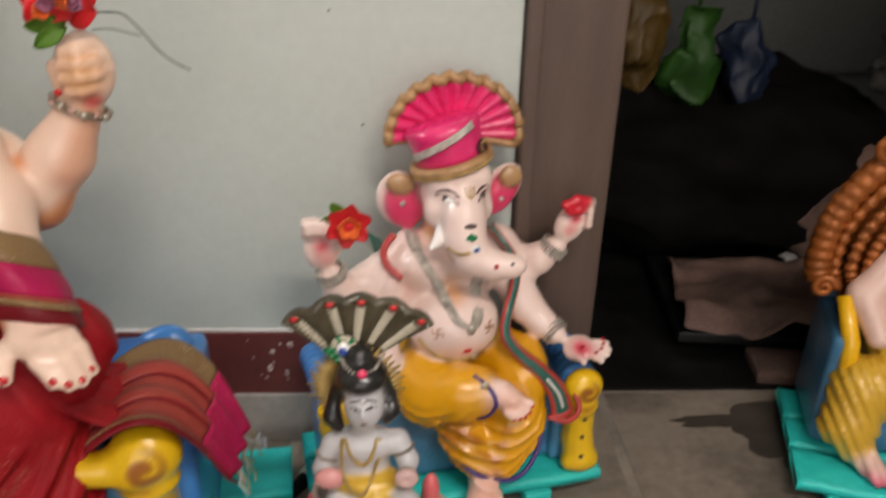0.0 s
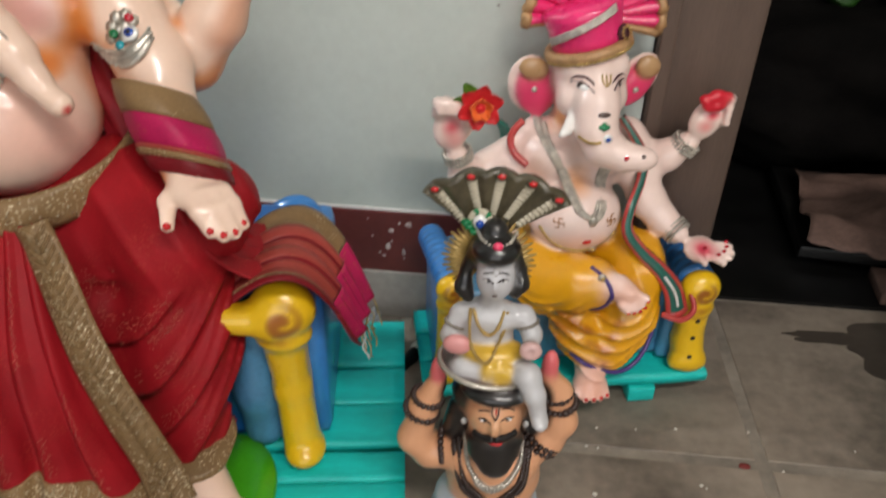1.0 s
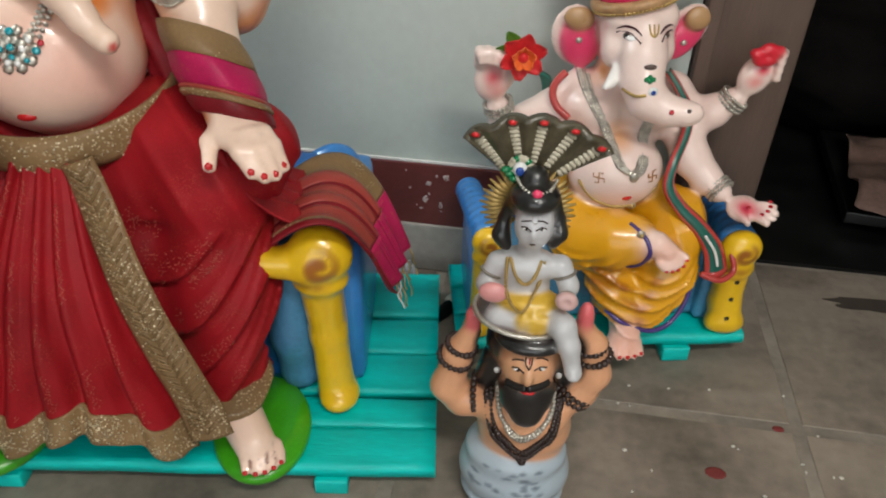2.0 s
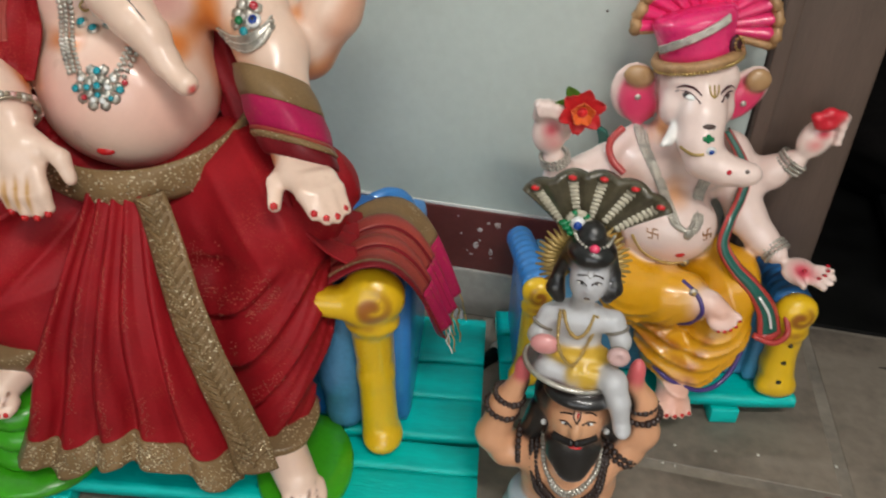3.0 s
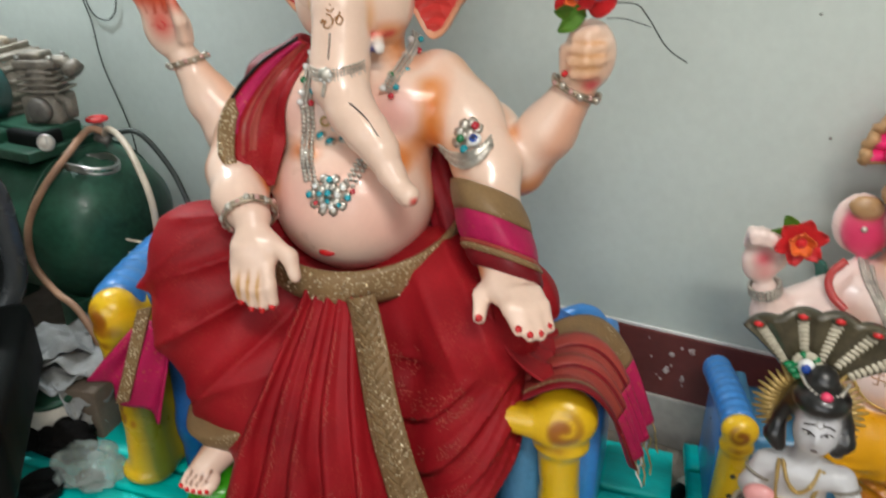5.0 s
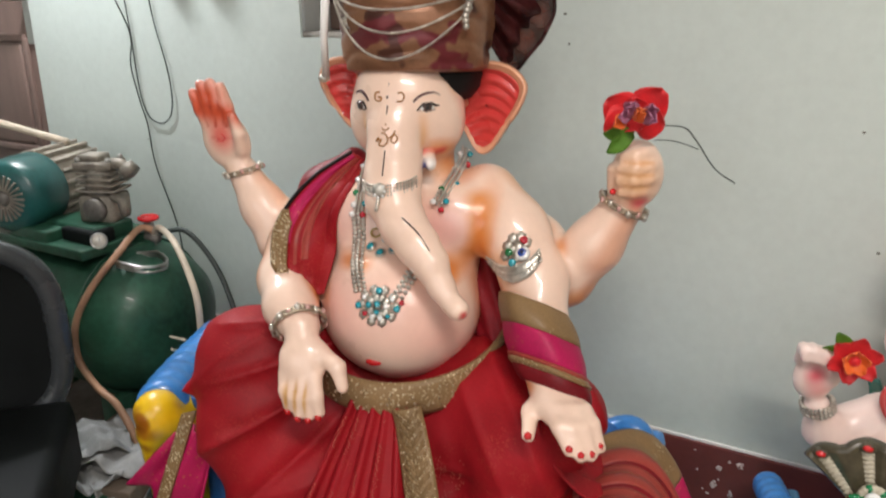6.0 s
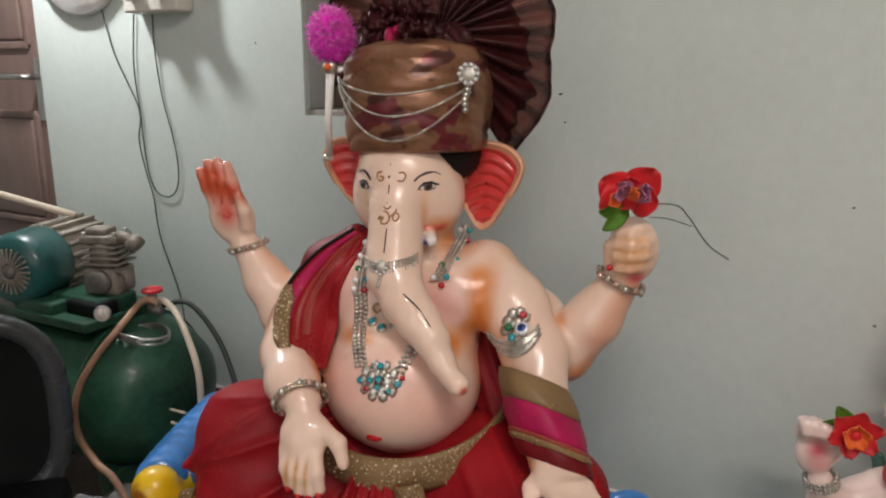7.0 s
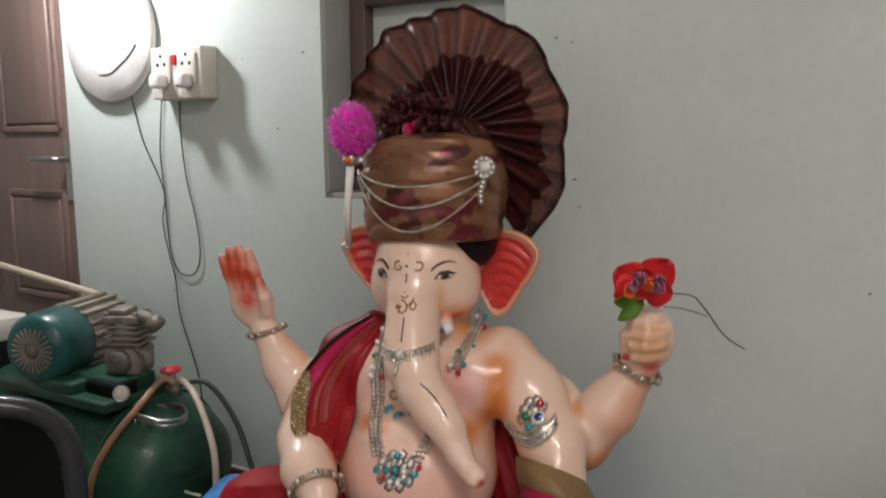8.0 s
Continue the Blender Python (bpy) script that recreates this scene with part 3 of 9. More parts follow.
    for x, z in ((-0.089, 0.66), (-0.138, 0.844), (-0.62, 1.01), (-0.61, 0.96), (-0.66, 1.265), (-0.63, 1.255), (-1.25, 1.275), (-1.43, 1.27), (-1.33, 1.11), (-1.76, 1.04), (-1.70, 0.70)):
        hole = solo("nail_hole", ball((x, WALL_Y - 0.001, z), (0.0022 + 0.002 * rnd.random(), 0.0015, 0.0022), 1), CAST_GREY, Matrix(), "small dark nail hole in the plaster wall", "nail hole", "nail holes in the wall")


def window():
    """A recessed window with brown bars behind the turban."""
    x0, x1, z0, z1 = -1.20, -0.76, 0.957, 1.62
    w = thing("window_1", Matrix(), "recessed window with grey reveal and brown bars", "window", kind="structure")
    part("window_sill", slab(x1 - x0, 0.135, 0.012, 0.003, ((x0 + x1) / 2, 1.363, z0 + 0.006)), CEMENT, w)
    for x in (x0 + 0.004, x1 - 0.004):
        part("reveal", slab(0.008, 0.128, z1 - z0 - 0.014, 0.001, (x, 1.36, (z0 + z1) / 2 + 0.006)), NICHE, w)
    for x in (x0 + 0.03, x1 - 0.03):
        part("window_frame", slab(0.042, 0.036, z1 - z0 - 0.014, 0.004, (x, 1.40, (z0 + z1) / 2 + 0.006)), JAMB_WOOD, w)
    for z in (z0 + 0.035, 1.395, z1 - 0.03):
        part("window_bar", slab(x1 - x0 - 0.104, 0.034, 0.036, 0.004, ((x0 + x1) / 2, 1.40, z)), JAMB_WOOD, w)
    part("shutter", slab(x1 - x0 - 0.02, 0.012, z1 - z0 - 0.02, 0.002, ((x0 + x1) / 2, 1.425, (z0 + z1) / 2 + 0.004)), WALL_PAINT, w, "pale closed shutter board")


def panel_door():
    d = thing("door_1", Matrix(), "closed brown six-panel wooden door with steel lever handle", "door", kind="structure")
    x1 = -2.10
    part("door_leaf", slab(0.83, 0.032, 2.05, 0.003, (x1 - 0.415, 1.345, 1.03)), BROWN_DOOR, d)
    for cx in (x1 - 0.225, x1 - 0.605):
        for z0, z1 in ((0.14, 0.50), (0.62, 0.93), (1.12, 1.52), (1.60, 1.94)):
            ring = [slab(0.27, 0.014, 0.022, 0.005, (cx, 1.327, z)) for z in (z0, z1)] + [slab(0.022, 0.013, z1 - z0, 0.005, (cx + s * 0.135, 1.327, (z0 + z1) / 2)) for s in (-1, 1)]
            p = part("door_panel", slab(0.235, 0.016, z1 - z0 - 0.03, 0.007, (cx, 1.327, (z0 + z1) / 2)), BROWN_DOOR, d)
            part("moulding", join(*ring), BROWN_DOOR, p)
    h = part("door_handle", join(slab(0.03, 0.008, 0.17, 0.003, (x1 - 0.055, 1.325, 1.0))), STEEL, d, "steel handle plate")
    part("lever", join(tube([(x1 - 0.055, 1.322, 1.035), (x1 - 0.055, 1.285, 1.035), (x1 - 0.065, 1.277, 1.035), (x1 - 0.16, 1.277, 1.036)], 0.008, 10)), STEEL, h)


def doorway():
    d = thing("door_2", Matrix(), "wide brown wooden frame of an open dark doorway", "doorway", kind="structure")
    part("jamb", slab(0.165, 0.19, 2.1, 0.006, (0.2585, 1.375, 1.05)), JAMB_WOOD, d)
    part("edge_strip", slab(0.026, 0.012, 2.1, 0.004, (0.19, 1.274, 1.05)), JAMB_WOOD, d, "rounded edge strip of the jamb")
    part("jamb", slab(0.09, 0.19, 2.1, 0.006, (1.335, 1.375, 1.05)), JAMB_WOOD, d)
    part("lintel", slab(1.2, 0.18, 0.09, 0.006, (0.776, 1.375, 2.05)), JAMB_WOOD, d)


def tube_fixture(name, at, m):
    t = thing(name, m, "white ceiling-hung tube light, switched on", "tube light", "tube lights")
    part("housing", slab(1.24, 0.06, 0.05, 0.008, (0, 0, 0.055)), WHITE_PAINT, t)
    lit = bpy.data.materials.new("lit_tube")
    lit.use_nodes = True
    b = lit.node_tree.nodes["Principled BSDF"]
    b.inputs["Emission Color"].default_value, b.inputs["Emission Strength"].default_value = (1, 0.96, 0.9, 1), 6.0
    part("tube", tube([(-0.6, 0, 0.014), (0.6, 0, 0.014)], 0.013, 10), lit, t, "glowing glass tube")
    part("hanger", tube([(-0.5, 0, 0.08), (-0.5, 0, 2.8 - at[2])], 0.004, 6), STEEL, t)
    part("hanger", tube([(0.5, 0, 0.08), (0.5, 0, 2.8 - at[2])], 0.004, 6), STEEL, t)


def wall_bulb():
    b = thing("wall_lamp", pose(BULB[0], WALL_Y, BULB[2]), "bare white bulb in wall holder, switched on and glaring", "lamp")
    lit = bpy.data.materials.new("lit_bulb")
    lit.use_nodes = True
    s = lit.node_tree.nodes["Principled BSDF"]
    s.inputs["Emission Color"].default_value, s.inputs["Emission Strength"].default_value = (0.93, 0.98, 1, 1), BULB_GLOW
    d = WALL_Y - BULB[1]
    # white disc added to shape the bright pool and its grey shadow arc
    part("back_plate", moved(lathe([(0.150, 0.0), (0.168, 0.003), (0.170, 0.016), (0.164, 0.022), (0.02, 0.024)], 64), pose(-0.020, 0, -0.266, 90, 0, 0)), WHITE_PAINT, b, "round white disc added on the wall below the bulb")
    part("holder", moved(lathe([(0.030, 0.0), (0.030, 0.018), (0.012, 0.024), (0.012, d - 0.060), (0.018, d - 0.055), (0.018, d - 0.030)], 28), pose(0, 0, 0, 90, 0, 0)), WHITE_PAINT, b, "white plastic holder")
    part("glass", ball((0, -d, 0), (0.034, 0.036, 0.034), 3), lit, b, "glowing glass bulb")


def switchboard():
    x0, x1, z0, z1 = -1.684, -1.510, 1.182, 1.305
    b = thing("switchboard", pose((x0 + x1) / 2, WALL_Y, (z0 + z1) / 2), "white plastic switchboard box with sockets and plugs", "switchboard")
    part("box", slab(x1 - x0, 0.05, z1 - z0, 0.006, (0, -0.025, 0)), PLATE_WHITE, b)
    for x in (-0.045, 0.04):
        s = part("socket", slab(0.062, 0.006, 0.07, 0.004, (x, -0.052, 0.008)), PLATE_WHITE, b)
        part("socket_holes", join(*(ball((x + dx, -0.055, 0.02 + dz), (0.005, 0.002, 0.005), 1) for dx, dz in ((-0.012, 0), (0.012, 0), (0, 0.02)))), BLACK_PLASTIC, s)
        part("plug", slab(0.036, 0.03, 0.034, 0.008, (x + 0.003, -0.068, -0.02)), WHITE_PAINT, b, "white plug in its socket")
    part("switch", slab(0.012, 0.008, 0.024, 0.002, (0.0, -0.053, 0.03)), RED_PAINT, b)


def wire(name, points, r=0.0017, label="thin dark cable hanging loosely on the wall", mat=None):
    return solo(name, tube(smooth_line(points, 8), r, 6), mat or WIRE, Matrix(), label, "cable", "cables on the wall")


def wall_cables():
    y = WALL_Y - 0.006
    wire("cable", [(-1.703, y, 1.19), (-1.720, y, 1.06), (-1.712, y, 0.95), (-1.708, y, 0.86), (-1.698, y, 0.79), (-1.675, y, 0.752), (-1.634, y, 0.745), (-1.604, y, 0.77), (-1.595, y, 0.82), (-1.604, y, 0.89), (-1.630, y, 0.99), (-1.642, y, 1.10), (-1.640, y, 1.19)])
    wire("cable", [(-1.822, y, 1.218), (-1.785, y, 1.09), (-1.716, y, 0.96), (-1.722, y - 0.003, 0.88), (-1.706, y - 0.003, 0.80), (-1.687, y - 0.003, 0.735), (-1.674, y - 0.004, 0.635), (-1.61, y - 0.01, 0.47), (-1.60, y - 0.02, 0.30), (-1.60, y - 0.03, 0.02)])
    # a short loose end across the added white disc
    wire("cable", [(-1.883, WALL_Y - 0.045, 1.250), (-1.84, WALL_Y - 0.047, 1.252), (-1.80, WALL_Y - 0.048, 1.270), (-1.765, WALL_Y - 0.047, 1.292), (-1.740, WALL_Y - 0.045, 1.318)], 0.0030, "short loose cable end beside the glaring lamp")


room()
window()
panel_door()
doorway()
tube_fixture("tube_light", TUBE_A, pose(*TUBE_A))
tube_fixture("tube_light", TUBE_B, pose(*TUBE_B, 0, 0, 25))
wall_bulb()
switchboard()
wall_cables()

# ---- pallets ----


def plank(length, width, thick, seed, crack=False):
    """A rough sawn board, its long side on x, its near long edge on y = 0, its top at z = 0."""
    nx = 40
    verts, faces, ring = [], [], []
    prof = [(0, -thick), (0.0, -0.006), (0.004, -0.001), (0.012, 0), (width * 0.5, 0.0005), (width - 0.012, 0), (width - 0.004, -0.001), (width, -0.006), (width, -thick)]
    for i in range(nx + 1):
        x = length * i / nx
        e = 0.0035 * noise.noise(Vector((x * 9, seed * 3.1, 0)))
        f = 0.0035 * noise.noise(Vector((x * 9, seed * 3.1 + 50, 0)))
        for j, (y, z) in enumerate(prof):
            w = e if j < 3 else f if j > 5 else 0
            verts.append((x, y + w, z + 0.0012 * noise.noise(Vector((x * 6, y * 20, seed)))))
    m = len(prof)
    for i in range(nx):
        for j in range(m):
            k = (j + 1) % m
            faces.append((i * m + j, i * m + k, (i + 1) * m + k, (i + 1) * m + j))
    faces += [tuple(range(m)), tuple(range(nx * m, (nx + 1) * m))[::-1]]
    return verts, faces


def pallet(m, length, boards, top, label, feet, tint=None):
    p = thing("pallet", m, label, "pallet", "turquoise pallets")
    depth = boards[-1][0] + boards[-1][1]
    for i, (y, w) in enumerate(boards):
        part("plank", plank(length, w, 0.02, i + length * 7), TURQUOISE, p, m=pose(0, y, top))
    for x in feet:
        part("bearer", slab(0.045, depth - 0.03, top - 0.0215, 0.003, (x, depth / 2, (top - 0.0215) / 2)), TURQUOISE, p)
        part("bearer_foot", slab(0.05, 0.03, top - 0.024, 0.003, (x, 0.006, (top - 0.0215) / 2)), TURQUOISE, p)
    return p


PALLET = pose(-1.35, 0.553, 0, 0, 0, 8.4)
pallet(PALLET, 1.197, [(0.0, 0.082), (0.0835, 0.062), (0.157, 0.093), (0.2515, 0.09), (0.353, 0.13)], 0.052, "weathered turquoise painted wooden pallet under the large statue", (0.12, 0.55, 1.04))
pallet(pose(-0.172, 1.008, 0, 0, 0, 12.3), 0.53, [(0.0, 0.075), (0.083, 0.075), (0.166, 0.07)], 0.055, "small turquoise painted wooden pallet near the doorway", (0.10, 0.405))
pallet(pose(0.705, 1.09, 0, 0, 0, -18), 0.55, [(0.0, 0.10), (0.112, 0.085), (0.208, 0.10)], 0.05, "turquoise painted wooden pallet beside the doorway", (0.08, 0.45))

# ---- the large statue on its throne ----
BIG = pose(-0.70, 0.95, 0, 0, 0, 16)
THRONE = BIG @ pose(-0.02, 0.06, 0, 0, 0, -6.95)
ON_THRONE = BIG.inverted() @ THRONE
PALE, BLUSH, ORANGE, ROSE = SKIN, (0.72, 0.30, 0.22), (0.66, 0.22, 0.055), (0.78, 0.33, 0.29)
CRIMSON = (0.62, 0.045, 0.045)


def fingers(clay, bases, tips, r, colour, bend=None, nails=None):
    for a, b in zip(bases, tips):
        mid = tuple((a[k] + b[k]) / 2 + (bend[k] if bend else 0) for k in range(3))
        clay.limb([a, mid, b], [r, r * 0.95, r * 0.75], colour, r * 0.5)
        if nails:
            clay.extra(ball((b[0] + nails[0], b[1] + nails[1], b[2] + nails[2]), (r * 0.5, r * 0.4, r * 0.55), 1), RED_PAINT)


def large_statue():
    c = Clay(0.0045, 0.022)
    s = PALE
    c.lump((-0.025, -0.01, 0.69), (0.115, 0.085, 0.11), s, 0.03)
    c.lump((0.048, -0.055, 0.732), (0.066, 0.044, 0.056), s, 0.03)
    c.lump((-0.090, -0.055, 0.732), (0.062, 0.044, 0.056), s, 0.03)
    c.lump((-0.025, -0.07, 0.605), (0.118, 0.118, 0.108), s, 0.03)
    c.lump((-0.025, 0.0, 0.48), (0.13, 0.11, 0.10), s, 0.03)
    c.limb([(-0.02, -0.01, 0.76), (-0.02, -0.02, 0.84)], [0.062, 0.06], s, 0.03)
    # head, brow and trunk
    c.lump((-0.020, -0.020, 0.895), (0.075, 0.086, 0.086), s)
    c.lump((-0.022, -0.066, 0.905), (0.060, 0.050, 0.056), s, 0.03)
    c.lump((0.020, -0.046, 0.872), (0.041, 0.046, 0.046), s, 0.018)
    c.lump((-0.064, -0.050, 0.870), (0.034, 0.042, 0.044), s, 0.018)
    c.limb([(-0.024, -0.080, 0.905), (-0.023, -0.097, 0.868), (-0.022, -0.106, 0.836), (-0.022, -0.114, 0.806), (-0.018, -0.130, 0.778), (0.003, -0.152, 0.748), (0.026, -0.168, 0.728), (0.045, -0.180, 0.710), (0.063, -0.192, 0.682), (0.077, -0.202, 0.667), (0.087, -0.208, 0.661)],
           [0.038, 0.036, 0.036, 0.038, 0.036, 0.031, 0.028, 0.0235, 0.0170, 0.0125, 0.0150], s, 0.008)
    c.limb([(0.020, -0.082, 0.828), (0.026, -0.098, 0.821)], [0.010, 0.0085], (0.80, 0.76, 0.72), 0.003)
    # ears: dished leaves with curved ridges inside a peach rim
    rim_paint, red_paint = material("peach_rim_paint", (0.80, 0.40, 0.24), 0.3, coat=0.4), material("crimson_ear_paint", (0.66, 0.055, 0.05), 0.28, 0, 0.85, 1.1, coat=0.5)

    def ear(mid, reach, side, tilt):
        edge = smooth_line([(side * x, 0, z) for x, z in reach], 6, True)

        def leaf(u, v, back=0.0):
            p = edge[int(round(u * len(edge))) % len(edge)] * v
            x, z = p.x * side, p.z
            ridge = math.sin(2 * math.pi * (z + 13.0 * (x + 0.004) ** 2 - 0.15 * x) / 0.0175) * 0.0026 * max(0, min(1, (0.90 - v) / 0.12))
            return Vector((mid[0] + p.x, mid[1] - tilt * x - 0.010 * v * v - 0.006 * max(0, (v - 0.82) / 0.18) * (z > -0.02) - ridge + back, mid[2] + z))
        ring = lambda lo, hi, n: sheet(lambda u, v: leaf(u, lo + (hi - lo) * v), len(edge), n, 0.005)
        c.extra(ring(0.0, 0.87, 22), red_paint)
        c.extra(ring(0.86, 1.0, 5), rim_paint)
        c.extra(sheet(lambda u, v: leaf(u, v * 0.98, 0.008), len(edge), 6, 0.008), rim_paint)

    ear((0.084, 0.014, 0.887), ((-0.036, 0.052), (0.000, 0.063), (0.036, 0.056), (0.057, 0.034), (0.050, 0.004), (0.032, -0.026), (0.010, -0.060), (-0.010, -0.068), (-0.030, -0.042), (-0.044, -0.008)), 1, 0.25)
    ear((-0.128, 0.012, 0.900), ((-0.020, 0.044), (0.004, 0.052), (0.024, 0.044), (0.032, 0.022), (0.022, -0.006), (0.006, -0.034), (-0.010, -0.052), (-0.020, -0.046), (-0.022, -0.010)), -1, 0.25)
    c.limb([(0.030, 0.02, 0.90), (0.060, 0.036, 0.892)], [0.030, 0.010], s, 0.008)
    c.limb([(-0.080, 0.02, 0.90), (-0.112, 0.034, 0.90)], [0.030, 0.012], s, 0.012)
    # front arm resting on the knee of the draped leg, with a hanging palm
    c.limb([(0.090, -0.015, 0.758), (0.135, -0.05, 0.72), (0.172, -0.092, 0.665), (0.195, -0.16, 0.595), (0.206, -0.2, 0.563)], [0.050, 0.048, 0.043, 0.035, 0.028], s, 0.02)
    c.lump((0.224, -0.232, 0.556), (0.036, 0.036, 0.017), s, 0.012, (25, 8, 20))
    fingers(c, [(0.212, -0.252, 0.556), (0.226, -0.252, 0.559), (0.240, -0.248, 0.559), (0.252, -0.240, 0.557)],
            [(0.238, -0.292, 0.531), (0.252, -0.291, 0.524), (0.264, -0.283, 0.522), (0.273, -0.270, 0.526)], 0.0105, s, (0, -0.004, 0.007), (0, -0.004, 0.004))
    fingers(c, [(0.198, -0.215, 0.557)], [(0.188, -0.272, 0.532)], 0.0115, s, (-0.006, 0, 0.004), (0, -0.005, 0.002))
    # raised rear arm with the flower
    c.limb([(0.10, 0.02, 0.735), (0.165, -0.008, 0.69), (0.208, -0.035, 0.652), (0.25, -0.05, 0.71), (0.283, -0.062, 0.768)], [0.040, 0.042, 0.042, 0.038, 0.027], s, 0.014)
    c.lump((0.298, -0.070, 0.817), (0.034, 0.032, 0.045), s, 0.012)
    for i in range(4):
        z = 0.799 + 0.0155 * i
        t = 0.010 * ((i - 1.4) / 1.6) ** 2
        c.limb([(0.322 - t, -0.080, z + 0.004), (0.312 - t, -0.096 + 0.4 * t, z + 0.002), (0.294, -0.103 + 0.6 * t, z), (0.276 + 0.3 * t, -0.096 + 0.4 * t, z - 0.003)], [0.0080, 0.0092, 0.0092, 0.0076], s, 0.003)
    c.limb([(0.27, -0.07, 0.795), (0.266, -0.085, 0.825)], [0.010, 0.008], s, 0.006)
    c.extra(ball((0.268, -0.098, 0.797), (0.005, 0.003, 0.005), 1), RED_PAINT)
    # raised rear arm with the open palm
    c.limb([(-0.14, 0.01, 0.75), (-0.235, -0.008, 0.668), (-0.268, -0.004, 0.72), (-0.301, 0.0, 0.775)], [0.045, 0.038, 0.033, 0.024], s, 0.02)
    c.lump((-0.318, -0.012, 0.824), (0.039, 0.015, 0.046), s, 0.012, (8, -10, 0))
    fingers(c, [(-0.344, -0.016, 0.846), (-0.331, -0.018, 0.853), (-0.317, -0.018, 0.854), (-0.303, -0.018, 0.851)],
            [(-0.360, -0.026, 0.898), (-0.345, -0.028, 0.911), (-0.329, -0.028, 0.914), (-0.313, -0.026, 0.908)], 0.0104, s)
    fingers(c, [(-0.292, -0.018, 0.812)], [(-0.294, -0.034, 0.866)], 0.010, s, (0.006, -0.004, 0))
    # front arm hanging over the bent knee
    c.limb([(-0.15, -0.02, 0.75), (-0.182, -0.075, 0.68), (-0.184, -0.115, 0.645), (-0.158, -0.17, 0.628), (-0.130, -0.2, 0.612)], [0.047, 0.043, 0.040, 0.034, 0.026], s, 0.02)
    c.lump((-0.116, -0.228, 0.580), (0.034, 0.019, 0.034), s, 0.012, (-25, 0, 10))
    fingers(c, [(-0.140, -0.236, 0.562), (-0.126, -0.240, 0.557), (-0.112, -0.242, 0.556), (-0.097, -0.241, 0.560)],
            [(-0.132, -0.250, 0.518), (-0.116, -0.255, 0.512), (-0.101, -0.256, 0.512), (-0.087, -0.255, 0.517)], 0.0105, s, (0, -0.004, 0), (0, -0.006, -0.004))
    fingers(c, [(-0.092, -0.224, 0.588)], [(-0.058, -0.243, 0.552)], 0.0115, s, (0.008, -0.002, 0.006))
    # feet
    c.limb([(-0.202, -0.19, 0.31), (-0.203, -0.205, 0.24), (-0.222, -0.258, 0.222)], [0.036, 0.030, 0.023], s, 0.015)
    c.lump((-0.19, -0.19, 0.222), (0.03, 0.03, 0.022), s, 0.015)
    fingers(c, [(-0.238, -0.262, 0.222), (-0.230, -0.268, 0.221), (-0.221, -0.272, 0.219), (-0.211, -0.274, 0.217), (-0.201, -0.272, 0.214)],
            [(-0.246, -0.288, 0.211), (-0.234, -0.293, 0.210), (-0.224, -0.294, 0.209), (-0.214, -0.293, 0.208), (-0.205, -0.290, 0.207)], 0.0085, s, None, (0, -0.005, 0.003))
    c.limb([(0.154, -0.232, 0.16), (0.156, -0.255, 0.122), (0.192, -0.325, 0.103)], [0.036, 0.035, 0.030], s, 0.015)
    c.lump((0.148, -0.245, 0.098), (0.032, 0.034, 0.024), s, 0.015)
    fingers(c, [(0.180, -0.335, 0.101), (0.193, -0.338, 0.103), (0.204, -0.336, 0.103), (0.214, -0.332, 0.102), (0.223, -0.326, 0.100)],
            [(0.180, -0.365, 0.091), (0.195, -0.368, 0.091), (0.208, -0.366, 0.091), (0.220, -0.359, 0.090), (0.230, -0.350, 0.090)], 0.0085, s, None, (0, -0.005, 0.003))
    # airbrushed tints and lines between the toes
    for k in range(4):
        c.stroke([(0.187 + 0.0112 * k, -0.338, 0.112), (0.1875 + 0.0118 * k, -0.366 + 0.003 * k, 0.098)], 0.0030, (0.20, 0.06, 0.03), 0.5)
        c.stroke([(-0.234 + 0.0095 * k, -0.272, 0.230), (-0.240 + 0.0098 * k, -0.292, 0.218)], 0.0028, (0.24, 0.08, 0.04), 0.5)
    DEEP, PEACH, PINK = (0.74, 0.25, 0.045), (0.86, 0.50, 0.28), (0.86, 0.50, 0.44)
